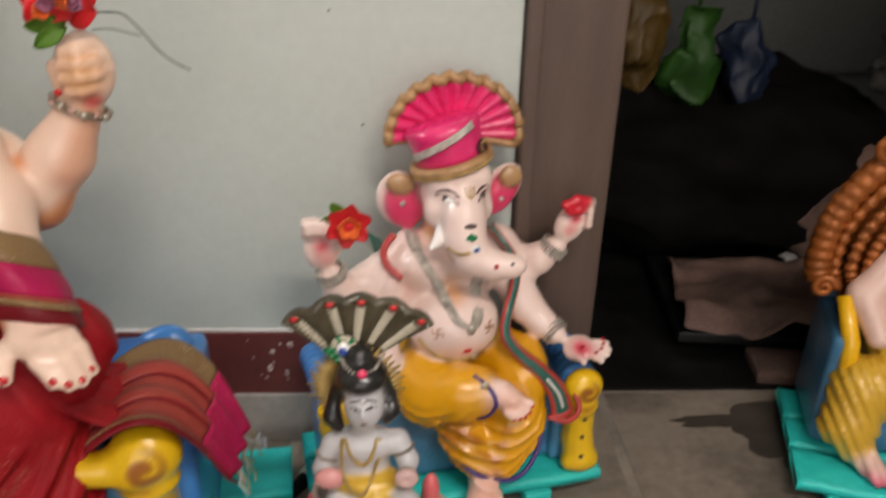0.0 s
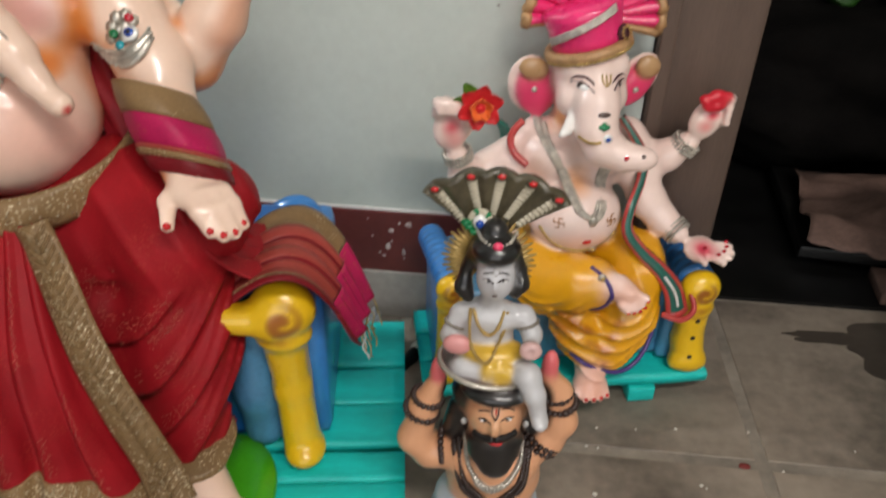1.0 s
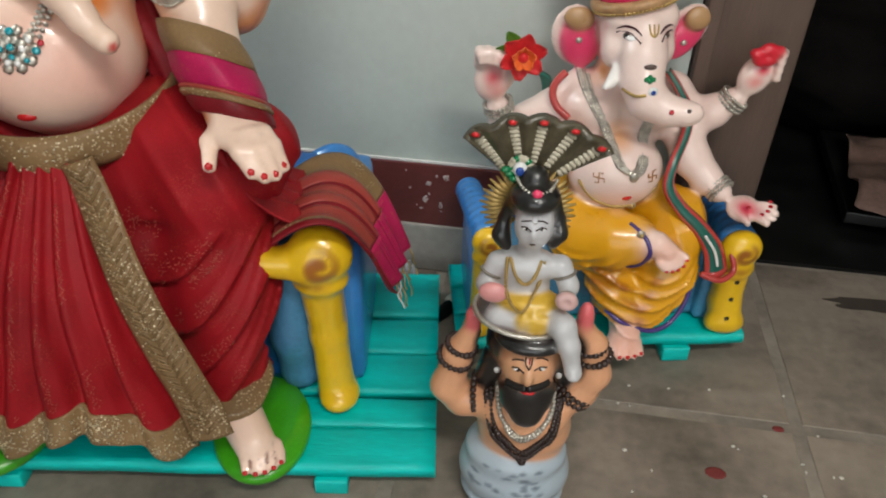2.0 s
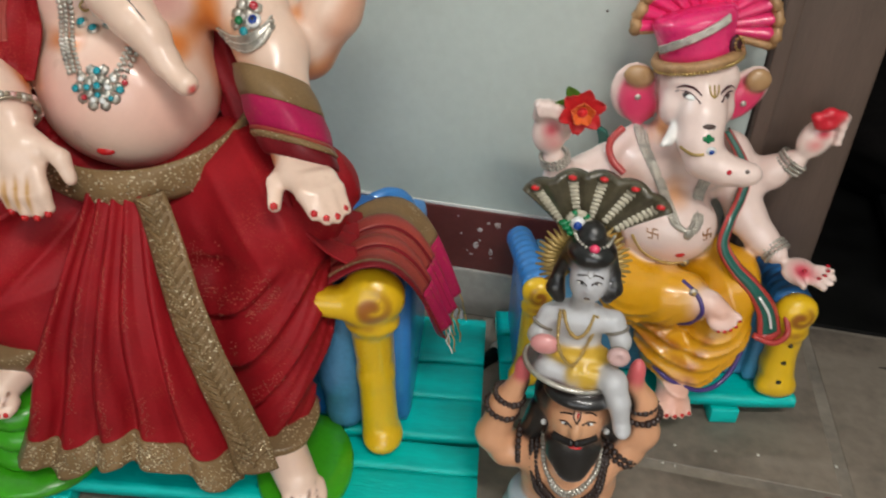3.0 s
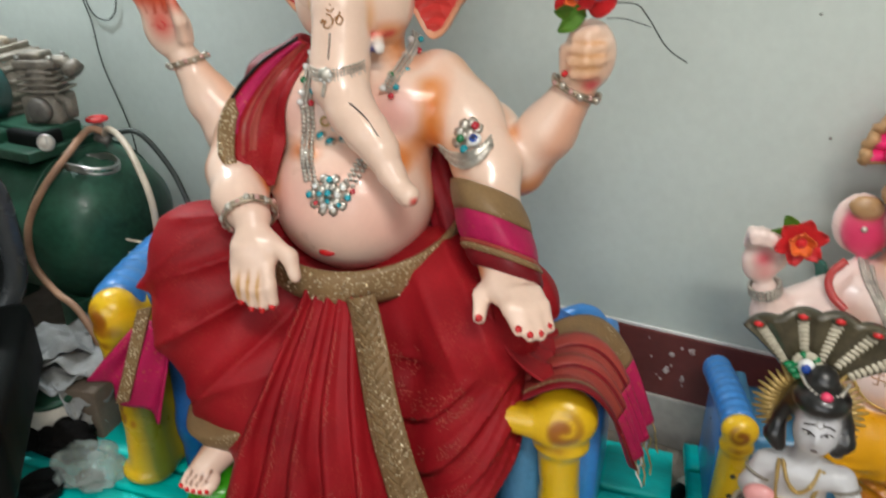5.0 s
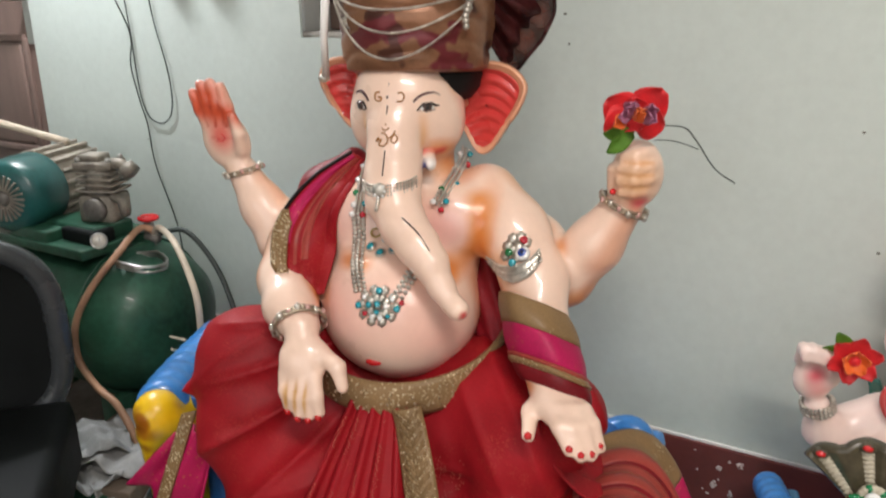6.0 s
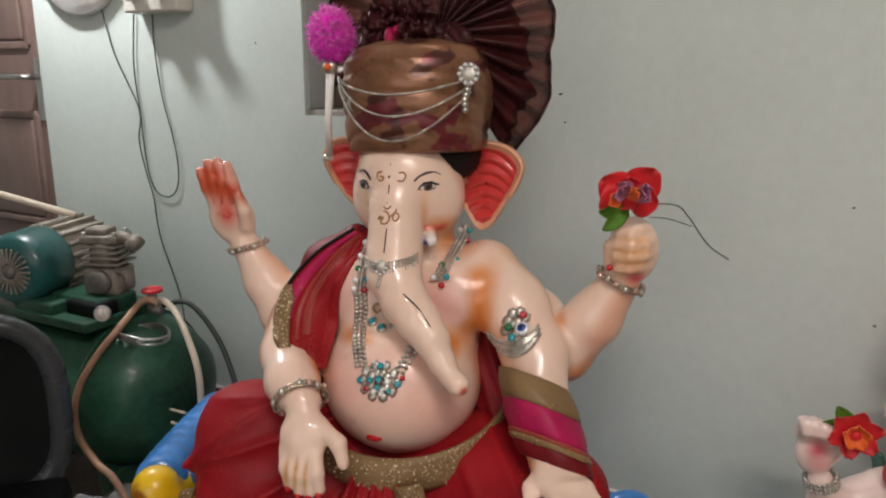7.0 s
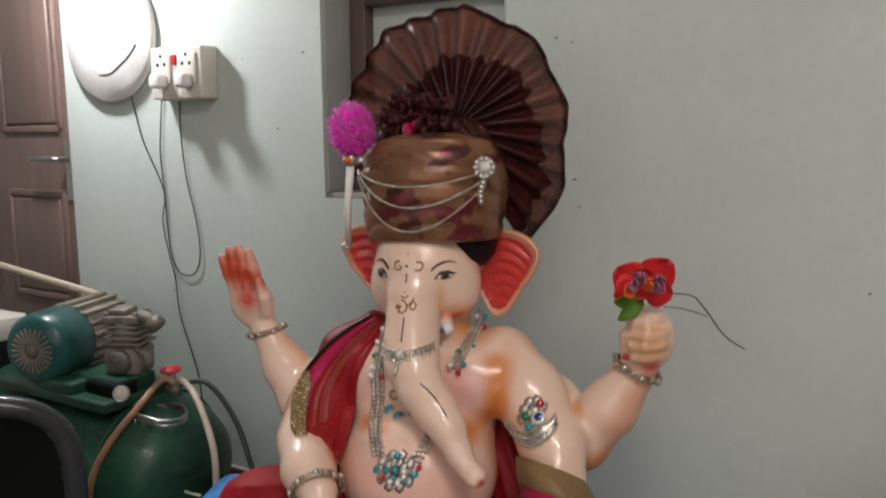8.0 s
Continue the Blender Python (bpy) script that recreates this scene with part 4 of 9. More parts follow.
    for p, r, col in (((0.045, -0.09, 0.735), (0.055, 0.06, 0.05), PINK), ((-0.095, -0.09, 0.735), (0.05, 0.06, 0.05), (0.80, 0.50, 0.42)), ((-0.025, -0.17, 0.63), (0.14, 0.09, 0.08), (0.86, 0.54, 0.44)), ((-0.08, -0.14, 0.63), (0.06, 0.08, 0.05), (0.86, 0.50, 0.42)), ((0.05, -0.16, 0.60), (0.08, 0.08, 0.06), (0.86, 0.52, 0.42)),
                      ((-0.34, -0.04, 0.890), (0.06, 0.05, 0.056), (0.64, 0.085, 0.03)), ((-0.318, -0.03, 0.835), (0.030, 0.03, 0.036), (0.72, 0.16, 0.12)), ((0.03, -0.06, 0.842), (0.032, 0.05, 0.022), DEEP), ((0.045, -0.03, 0.815), (0.05, 0.07, 0.040), (0.72, 0.27, 0.08)),
                      ((0.225, -0.05, 0.632), (0.06, 0.05, 0.030), DEEP), ((-0.225, -0.01, 0.655), (0.05, 0.05, 0.035), (0.74, 0.28, 0.09)), ((0.19, -0.205, 0.565), (0.03, 0.03, 0.014), DEEP), ((0.300, -0.100, 0.786), (0.020, 0.022, 0.016), (0.78, 0.14, 0.12)),
                      ((0.058, 0.0, 0.868), (0.020, 0.04, 0.055), (0.74, 0.30, 0.10)), ((0.045, -0.03, 0.925), (0.02, 0.05, 0.03), PEACH), ((0.105, -0.05, 0.70), (0.03, 0.07, 0.11), (0.72, 0.28, 0.09)), ((-0.150, -0.05, 0.64), (0.035, 0.07, 0.06), DEEP), ((-0.045, -0.09, 0.835), (0.02, 0.05, 0.03), PEACH)):
        c.daub(p, r, col, 0.75)
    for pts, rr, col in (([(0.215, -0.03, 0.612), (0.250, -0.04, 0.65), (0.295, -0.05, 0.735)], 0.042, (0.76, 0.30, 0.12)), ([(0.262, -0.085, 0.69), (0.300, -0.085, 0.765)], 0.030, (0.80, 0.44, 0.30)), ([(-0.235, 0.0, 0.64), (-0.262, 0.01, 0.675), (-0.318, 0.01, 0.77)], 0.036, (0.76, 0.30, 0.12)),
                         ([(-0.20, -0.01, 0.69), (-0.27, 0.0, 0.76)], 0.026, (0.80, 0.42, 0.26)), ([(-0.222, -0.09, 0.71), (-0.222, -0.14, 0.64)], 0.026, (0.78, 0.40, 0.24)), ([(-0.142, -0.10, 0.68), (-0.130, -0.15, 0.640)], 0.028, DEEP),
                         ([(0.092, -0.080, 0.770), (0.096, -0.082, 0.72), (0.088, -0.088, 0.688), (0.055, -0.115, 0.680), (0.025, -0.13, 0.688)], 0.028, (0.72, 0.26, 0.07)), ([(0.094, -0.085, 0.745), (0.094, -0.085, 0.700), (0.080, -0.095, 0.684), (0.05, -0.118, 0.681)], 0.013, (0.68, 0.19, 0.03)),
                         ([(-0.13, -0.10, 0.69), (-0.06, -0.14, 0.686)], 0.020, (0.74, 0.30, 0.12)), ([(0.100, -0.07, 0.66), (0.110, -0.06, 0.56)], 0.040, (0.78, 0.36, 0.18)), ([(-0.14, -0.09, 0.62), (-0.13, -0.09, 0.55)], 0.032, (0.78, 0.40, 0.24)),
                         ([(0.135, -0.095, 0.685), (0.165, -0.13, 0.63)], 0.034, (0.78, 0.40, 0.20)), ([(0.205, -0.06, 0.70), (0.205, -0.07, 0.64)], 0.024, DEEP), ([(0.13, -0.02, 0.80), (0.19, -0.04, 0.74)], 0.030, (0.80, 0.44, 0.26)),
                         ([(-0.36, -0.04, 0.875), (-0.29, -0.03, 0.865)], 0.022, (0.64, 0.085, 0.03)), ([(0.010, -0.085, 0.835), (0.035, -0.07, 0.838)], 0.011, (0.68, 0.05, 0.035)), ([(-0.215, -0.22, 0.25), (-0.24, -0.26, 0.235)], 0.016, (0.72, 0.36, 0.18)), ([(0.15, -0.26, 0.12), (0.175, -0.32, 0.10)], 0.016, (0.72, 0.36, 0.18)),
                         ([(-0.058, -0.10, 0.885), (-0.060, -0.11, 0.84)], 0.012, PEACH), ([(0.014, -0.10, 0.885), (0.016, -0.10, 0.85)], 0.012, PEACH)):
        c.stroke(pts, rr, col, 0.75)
    c.daub((0.030, -0.106, 0.814), 0.009, (0.80, 0.78, 0.76), 0.3)
    c.daub((0.018, -0.098, 0.818), (0.008, 0.012, 0.012), (0.03, 0.03, 0.16), 0.4)
    for i in range(3):
        x = -0.352 + 0.0157 * i
        c.stroke([(x + 0.012, -0.03, 0.850), (x, -0.038, 0.905)], 0.0042, (0.46, 0.05, 0.02), 0.5)
    c.stroke([(-0.352, -0.03, 0.838), (-0.325, -0.03, 0.828), (-0.30, -0.03, 0.832)], 0.004, (0.60, 0.10, 0.08), 0.6)
    for i in range(3):
        x = -0.133 + 0.0145 * i
        c.daub((x, -0.258, 0.537), (0.0045, 0.02, 0.030), (0.60, 0.30, 0.08), 0.6)
    c.daub((0.294, -0.100, 0.814), (0.046, 0.040, 0.046), (0.78, 0.42, 0.20), 1.0)
    c.daub((0.304, -0.096, 0.780), (0.017, 0.02, 0.013), (0.80, 0.13, 0.13), 0.6)
    for i in range(3):
        c.daub((0.298, -0.105, 0.8067 + 0.0155 * i), (0.032, 0.018, 0.0038), (0.66, 0.30, 0.11), 0.9)
    c.daub((0.100, -0.222, 0.656), 0.010, CRIMSON, 0.4)
    c.solid()
    # painted features
    for cx, sgn, w in ((0.024, 1, 0.95), (-0.067, -1, 0.72)):
        c.extra(c.disc(cx, 0.8975, 0.0115 * w, 0.0048, -0.0014, 0.0028), WHITE_PAINT)
        c.extra(c.disc(cx - 0.001, 0.8980, 0.0074, 0.0056, 0.0010, 0.0012), GREY_PAINT)
        c.extra(c.disc(cx - 0.001, 0.8982, 0.0036, 0.0036, 0.0020, 0.0008, 1), BLACK_PAINT)
        c.extra(tube([c.front(cx + sgn * x * w, z, 0.0006) for x, z in ((-0.013, 0.8945), (-0.006, 0.9028), (0.004, 0.9034), (0.010, 0.9005), (0.014, 0.9000))], [0.0008, 0.0019, 0.0022, 0.0016, 0.0006], 5), BLACK_PAINT)
        c.extra(tube([c.front(cx + sgn * x * w, z, 0.0004) for x, z in ((-0.012, 0.8945), (-0.002, 0.8925), (0.009, 0.8955))], 0.0008, 5), GREY_PAINT)
        c.extra(tube(smooth_line([c.front(cx + sgn * x * w, z, 0.0006) for x, z in ((-0.018, 0.9060), (-0.011, 0.9125), (-0.002, 0.9165), (0.007, 0.9165), (0.014, 0.9130))], 4), [0.0006 + 0.0014 * math.sin(math.pi * min(1, (i + 2) / 17)) for i in range(17)], 5), DARK_MAROON)
    mark = lambda pts, r, mat: c.extra(tube(smooth_line([c.front(x, z, 0.0004) for x, z in pts], 4), r, 5), mat)
    mark([(-0.025, 0.935), (-0.025, 0.926)], 0.0007, GREY_PAINT)
    mark([(-0.025, 0.902), (-0.025, 0.890)], 0.0010, GREY_PAINT)
    mark([(-0.024, 0.846), (-0.025, 0.815)], 0.0010, GREY_PAINT)
    mark([(-0.037, 0.918), (-0.043, 0.916), (-0.043, 0.908), (-0.036, 0.907), (-0.034, 0.911), (-0.039, 0.912)], 0.0012, GOLD_MARK)
    mark([(-0.013, 0.917), (-0.007, 0.918), (-0.004, 0.913), (-0.007, 0.907), (-0.014, 0.907)], 0.0012, GOLD_MARK)
    c.extra(ball(c.front(-0.026, 0.912, 0.0), 0.0020, 1), BLACK_PAINT)
    mark([(-0.034, 0.862), (-0.037, 0.857), (-0.030, 0.860), (-0.033, 0.853), (-0.026, 0.852), (-0.021, 0.858), (-0.024, 0.866), (-0.030, 0.868)], 0.0011, GOLD_MARK)
    mark([(-0.022, 0.859), (-0.014, 0.866), (-0.009, 0.862), (-0.012, 0.856), (-0.017, 0.859), (-0.012, 0.871)], 0.0011, GOLD_MARK)
    mark([(-0.030, 0.874), (-0.025, 0.871), (-0.020, 0.875)], 0.0010, GOLD_MARK)
    c.extra(ball(c.front(-0.025, 0.8785, 0.0), 0.0014, 1), GOLD_MARK)
    mark([(0.008, 0.768), (0.030, 0.752), (0.050, 0.728)], 0.0010, BLACK_PAINT)
    c.extra(ball(c.front(-0.037, 0.557, -0.001), (0.012, 0.003, 0.006), 2), RED_PAINT)
    mark([(-0.325, 0.832), (-0.318, 0.826), (-0.312, 0.832), (-0.318, 0.838)], 0.0008, RED_PAINT)
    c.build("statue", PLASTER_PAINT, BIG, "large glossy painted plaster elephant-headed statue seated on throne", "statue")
    return c


BODY = large_statue()


def dhoti():
    d = thing("dhoti", BIG, "crimson silk cloth with gold borders wrapped round the statue's legs", "cloth")
    c = Clay(0.005, 0.035)
    r = (0, 0, 0)
    c.lump((-0.03, 0.0, 0.47), (0.15, 0.13, 0.085), r)
    c.limb([(-0.08, -0.03, 0.475), (-0.17, -0.072, 0.497), (-0.256, -0.105, 0.502)], [0.09, 0.086, 0.079], r)
    c.limb([(-0.258, -0.105, 0.500), (-0.242, -0.150, 0.42), (-0.206, -0.184, 0.31)], [0.079, 0.076, 0.055], r)
    c.limb([(-0.285, -0.135, 0.474), (-0.336, -0.155, 0.468)], [0.030, 0.006], r, 0.02)
    c.limb([(-0.12, -0.10, 0.43), (-0.16, -0.16, 0.33), (-0.14, -0.19, 0.24)], [0.09, 0.085, 0.07], r)
    c.limb([(0.02, -0.03, 0.47), (0.12, -0.11, 0.47), (0.175, -0.165, 0.45)], [0.09, 0.088, 0.078], r)
    c.limb([(0.172, -0.165, 0.45), (0.156, -0.19, 0.30), (0.148, -0.226, 0.15)], [0.075, 0.074, 0.058], r)
    c.limb([(0.03, -0.12, 0.42), (0.05, -0.16, 0.25)], [0.09, 0.09], r)
    c.limb([(0.13, -0.06, 0.49), (0.23, -0.13, 0.485)], [0.06, 0.055], r)

    def folds(x, y, z):
        crease = lambda q, p: (1 - np.abs(np.sin(np.pi * q))) ** p
        leg = np.clip((x - 0.04) / 0.04, 0, 1) * np.clip((0.43 - z) / 0.04, 0, 1)
        swing = np.where(x > 0.08, 6.0, 1.5) * (x - 0.08) ** 2
        q = (z - swing + 0.010 * np.sin(24 * x) - 0.02) / 0.080
        f = q - np.floor(q)
        sag = np.where(f < 0.14, f / 0.14, (1 - f) / 0.86) ** 1.2 + 0.25 * crease((z - 1.25 * swing + 0.006 * np.sin(40 * x) + 0.012) / 0.034, 1.6) * np.clip((x - 0.10) / 0.05, 0, 1)
        up = np.clip((x - 0.05) / 0.05, 0, 1) * np.clip((z - 0.40) / 0.06, 0, 1)
        fall = crease((x + 0.42 * z + 0.35 * y) / 0.062, 2.0)
        left = np.clip((-0.06 - x) / 0.05, 0, 1)
        fan = crease(np.arctan2(z - 0.62, -(x - 0.03)) / 0.27 + 3.5 * y, 2.4)
        knee = crease((z - 0.55 * (x + 0.25) + 1.8 * (x + 0.22) ** 2) / 0.11, 2.5)
        return leg * (0.005 - 0.0165 * np.minimum(sag, 1.1)) - 0.006 * up * fall - 0.011 * left * fan * np.clip((x + 0.34) / 0.1, 0.35, 1) - 0.007 * left * knee + 0.003

    c.solid(folds)
    c.build("wrap", RED_SILK, None, "", "", d)
    gap = lambda x, z: c.front(x, z)

    def fall(u, v, out=0.0):
        """The pleated fall of cloth between the legs."""
        x = (1 - v) * (-0.062 + 0.085 * u) + v * (-0.215 + 0.368 * u)
        z = 0.512 - v * (0.392 - 0.055 * math.exp(-((u - 0.52) / 0.2) ** 2) - 0.03 * (u > 0.9))
        y = -0.182 - 0.018 * math.exp(-v / 0.07) - 0.155 * v ** 0.9 - 0.03 * math.sin(math.pi * min(v * 1.15, 1)) + 0.03 * (1 - v) * 0 + 0.045 * (1 - u) * v - 0.035 * math.sin(math.pi * u) * v
        wave = math.sin(2 * math.pi * 5.5 * (u + 0.02 * math.sin(5 * v)) + 0.5 * math.sin(2 * math.pi * 5.5 * u))
        pleat = math.copysign(abs(wave) ** 0.8, wave)
        return (x + 0.003 * v * math.sin(9 * v + 14 * u), y - (0.005 + 0.016 * v * (1 - 0.55 * max(0, v - 0.75) / 0.25)) * pleat * (0.7 + 0.3 * math.sin(17 * u)) - out, z + 0.004 * v * math.sin(21 * u))

    part("pleats", sheet(lambda u, v: fall(u * 0.93, v * 0.93), 120, 44, 0.003), RED_SILK, d)
    part("hem_border", sheet(lambda u, v: fall(u, 0.885 + 0.115 * v, 0.003), 120, 8, 0.004), GOLD_LACE, d, "broad gold lace hem")

    rnd, dots = random.Random(21), []
    for k in range(6):
        for i in range(150):
            v = 0.06 + 0.80 * i / 149
            if noise.noise(Vector((v * 7, k * 3.1, 0))) > -0.12:
                q = Vector(fall(min(0.93, (k + 0.22) / 5.5 - 0.02 * math.sin(5 * v) + rnd.gauss(0, 0.010)), v, 0.0022))
                dots.append(ball(q, (0.0011, 0.0006, 0.0013), 1))
    tagged(part("woven_thread", join(*dots), WOVEN, d, "rose-gold motifs woven along the pleats"), kind="stuff")
    dots = []
    for z0, x0, x1 in ((0.30, 0.105, 0.195), (0.22, 0.105, 0.195), (0.375, 0.07, 0.17), (0.15, 0.11, 0.19), (0.34, 0.12, 0.18)):
        for i in range(120):
            x = x0 + (x1 - x0) * i / 119
            z = z0 - 0.008 + (6.0 if x > 0.08 else 1.5) * (x - 0.08) ** 2 + rnd.gauss(0, 0.006)
            if noise.noise(Vector((x * 45, z0 * 9, 0))) > -0.1:
                dots.append(ball(c.front(x, z, 0.0004), (0.0011, 0.0006, 0.0011), 1))
    for i in range(420):
        x, z = rnd.uniform(0.035, 0.10), rnd.uniform(0.33, 0.44)
        if noise.noise(Vector((x * 30, z * 30, 4))) > 0.02:
            dots.append(ball(c.front(x, z, 0.0004), (0.0011, 0.0006, 0.0011), 1))
    tagged(part("woven_thread", join(*dots), WOVEN, d, "rose-gold motifs woven along the folds"), kind="stuff")

    def border(u, v):
        q = fall(1.0, v)
        w = 0.034 + 0.016 * v
        x = q[0] + (u - 0.62) * w * 1.15
        return (x, q[1] - 0.012 - 0.004 * math.sin(math.pi * u) + 0.012 * (u - 0.5) ** 2, q[2] + 0.004 * math.sin(3 * u + 26 * v) * 0.4 + (u - 0.5) * 0.012)

    strip = part("front_border", sheet(border, 10, 90, 0.004), GOLD_LACE, d, "gold lace strip down the front")
    tagged(part("sequin_trim", sequins(lambda u, v: fall(u, 0.89 + 0.10 * v, 0.004), 420, 0.0016, 1), SEQUIN, d), kind="stuff")
    tagged(part("sequin_trim", sequins(border, 300, 0.0016, 2), SEQUIN, d), kind="stuff")
    braid = []
    for i in range(30):
        v = 0.03 + 0.92 * i / 29
        for s in (0, 1):
            a, b = Vector(border(0.5, v + 0.018)), Vector(border(0.5 + (0.38 if s else -0.38), v - 0.014))
            for q in (0.0, 0.0045):
                braid.append(tube([a + Vector((0, -0.004, q)), b + Vector((0, -0.0035, q))], 0.0018, 5))
    tagged(part("braid", join(*braid), GOLD_LACE, strip, "herringbone gold thread"), kind="stuff")

    def belt(u, v):
        a = radians(-165 + 330 * u)
        x, y = -0.022 + 0.156 * math.sin(a), -0.056 - 0.145 * math.cos(a)
        z = 0.517 + 0.030 * (1 - math.cos(a)) * 1.7 + 0.050 * (v - 0.5)
        return (x, y - 0.006 * math.cos(a) * math.sin(math.pi * v), z)

    part("belt", sheet(belt, 80, 6, 0.006), GOLD_LACE, d, "gold lace waistband")
    tagged(part("sequin_trim", sequins(lambda u, v: Vector(belt(u, v)) + Vector((0, -0.002, 0)), 300, 0.0019, 3), SEQUIN, d), kind="stuff")

    def cuff(cx, cy, cz, r0, r1, h, tilt):
        v, f = lathe([(r0 * 0.9, -h / 2), (r0, -h / 2 + 0.003), ((r0 + r1) / 2, 0), (r1, h / 2 - 0.003), (r1 * 0.9, h / 2)], 32, lambda a, z: 1 + 0.03 * math.sin(5 * a))
        return moved((v, f), pose(cx, cy, cz, *tilt))

    part("ankle_band", cuff(-0.200, -0.196, 0.264, 0.046, 0.064, 0.074, (14, -6, 0)), GOLD_LACE, d)
    part("ankle_band", cuff(0.148, -0.245, 0.140, 0.058, 0.070, 0.052, (12, 4, 0)), GOLD_LACE, d)
    # loose end beside the bent leg, over the armrest
    def loose(u, v):
        top, low = Vector((-0.318 + 0.075 * u, -0.262, 0.392 + 0.030 * u)), Vector((-0.402 + 0.125 * u, -0.284, 0.298 - 0.060 * u))
        return top.lerp(low, v) + Vector((0.004 * math.sin(9 * u), -0.010 * math.sin(12 * u + 2 * v), 0.004 * math.sin(7 * u)))
    part("loose_end", sheet(loose, 28, 24, 0.004), PINK_SILK, d, "magenta loose end over the armrest", ON_THRONE)
    edge = lambda u, v: (-0.283 - 0.052 * v + 0.026 * (u - 0.5), -0.268 - 0.030 * v, 0.438 - 0.165 * v + 0.010 * (u - 0.5))
    part("loose_border", sheet(edge, 6, 24, 0.004), GOLD_LACE, d, "", ON_THRONE)
    tagged(part("sequin_trim", sequins(edge, 110, 0.0016, 6), SEQUIN, d, "", ON_THRONE), kind="stuff")


def shawl():
    s = thing("shawl", BIG, "red and magenta silk shawl with gold lace on the statue", "cloth")
    # over the shoulder
    c = Clay(0.005, 0.03)
    c.limb([(-0.105, -0.03, 0.805), (-0.150, -0.03, 0.757), (-0.168, -0.045, 0.70), (-0.156, -0.03, 0.62), (-0.150, -0.035, 0.555)], [0.022, 0.036, 0.042, 0.040, 0.034], (0, 0, 0))
    c.limb([(-0.115, -0.055, 0.70), (-0.128, -0.055, 0.62), (-0.135, -0.06, 0.56)], [0.020, 0.022, 0.020], (0, 0, 0))
    c.solid()
    c.build("under_drape", RED_PLAIN, None, "", "", s)
    outer = smooth_line([(-0.098, 0, 0.822), (-0.148, 0, 0.790), (-0.184, 0, 0.750), (-0.194, 0, 0.716), (-0.182, 0, 0.682), (-0.155, 0, 0.640)], 8)
    inner = smooth_line([(-0.080, 0, 0.812), (-0.092, 0, 0.782), (-0.107, 0, 0.745), (-0.113, 0, 0.710), (-0.115, 0, 0.680), (-0.117, 0, 0.640)], 8)
    nu, nv = 20, len(outer) - 1
    flat = [[outer[j].lerp(inner[j], i / nu) for j in range(nv + 1)] for i in range(nu + 1)]
    limit = [[min(BODY.front(p.x, p.z).y, c.front(p.x, p.z).y) - 0.005 for p in row] for row in flat]
    deep = [[max(-0.15, min(q, -0.005)) for q in row] for row in limit]
    for _ in range(30):
        soft = [[(deep[max(i - 1, 0)][j] + deep[min(i + 1, nu)][j] + deep[i][max(j - 1, 0)] + deep[i][min(j + 1, nv)]) / 4 for j in range(nv + 1)] for i in range(nu + 1)]
        deep = [[min(soft[i][j], max(limit[i][j], -0.15)) for j in range(nv + 1)] for i in range(nu + 1)]

    def over(u, v, lift=0.0):
        """u: from the outer to the inner edge; v: from the neck down to the armpit."""
        i, j = min(max(u, 0), 0.9999) * nu, min(max(v, 0), 0.9999) * nv
        a, b, fu, fv = int(i), int(j), i - int(i), j - int(j)
        mix = lambda g: (g[a][b] * (1 - fu) + g[a + 1][b] * fu) * (1 - fv) + (g[a][b + 1] * (1 - fu) + g[a + 1][b + 1] * fu) * fv
        p = mix(flat)
        crease = (1 - abs(math.sin(math.pi * (3.4 * u + 0.5 * v)))) ** 1.5
        return Vector((p.x, mix(deep) - lift + 0.005 * crease * (1 - 0.6 * v) * (u < 0.9), p.z))

    part("shoulder_drape", sheet(over, 40, 60, 0.004), RED_SILK, s)
    for u0, u1, v1, mat in ((0.03, 0.27, 0.66, PINK_SILK), (0.34, 0.40, 0.8, RUST_SILK), (0.46, 0.58, 0.78, RUST_SILK)):
        part("woven_stripe", sheet(lambda u, v: over(u0 + (u1 - u0) * u + 0.03 * math.sin(5 * v), 0.01 + v1 * v, 0.003), 10, 44, 0.002), mat, s)
    hem = lambda u, v: over((0.24 * u - 0.03) * min(1, 0.15 + 5 * v), 0.43 + 0.56 * v, 0.006 + 0.002 * math.sin(math.pi * u)) + Vector((-0.006 * (1 - u), 0, 0))
    part("gold_border", sheet(hem, 8, 40, 0.004), GOLD_LACE, s)
    tagged(part("sequin_trim", sequins(hem, 150, 0.0016, 4), SEQUIN, s), kind="stuff")
    part("dark_piping", tube([over(0.0, i / 40, 0.003) + Vector((-0.003, 0, 0.002)) for i in range(24)], 0.0028, 8), HAIR_BLACK, s)

    # wound round the forearm
    def sleeve(z0, z1, r0, r1):
        steps = 6
        prof = [(0.02, z0)] + [(r0 + (r1 - r0) * i / steps + 0.003 * math.sin(math.pi * i / steps), z0 + (z1 - z0) * i / steps) for i in range(steps + 1)] + [(0.02, z1)]
        flat_ = Vector((0.24, 0.50, 0.82)).to_track_quat("Z", "Y").to_matrix()
        along = Vector((-0.34, 0.48, 0.80)).normalized()
        m = Matrix.Translation((0.210, -0.186, 0.563)) @ Matrix(((flat_[0][0], flat_[0][1], along.x), (flat_[1][0], flat_[1][1], along.y), (flat_[2][0], flat_[2][1], along.z))).to_4x4()
        return moved(lathe(prof, 36, lambda a, z: 1 + 0.04 * math.sin(3 * a + 40 * z) + 0.02 * math.sin(7 * a - 25 * z)), m)

    part("red_wrap", sleeve(-0.014, 0.012, 0.049, 0.051), RED_PLAIN, s)
    part("rust_wrap", sleeve(0.006, 0.016, 0.054, 0.054), GOLD_LACE, s)
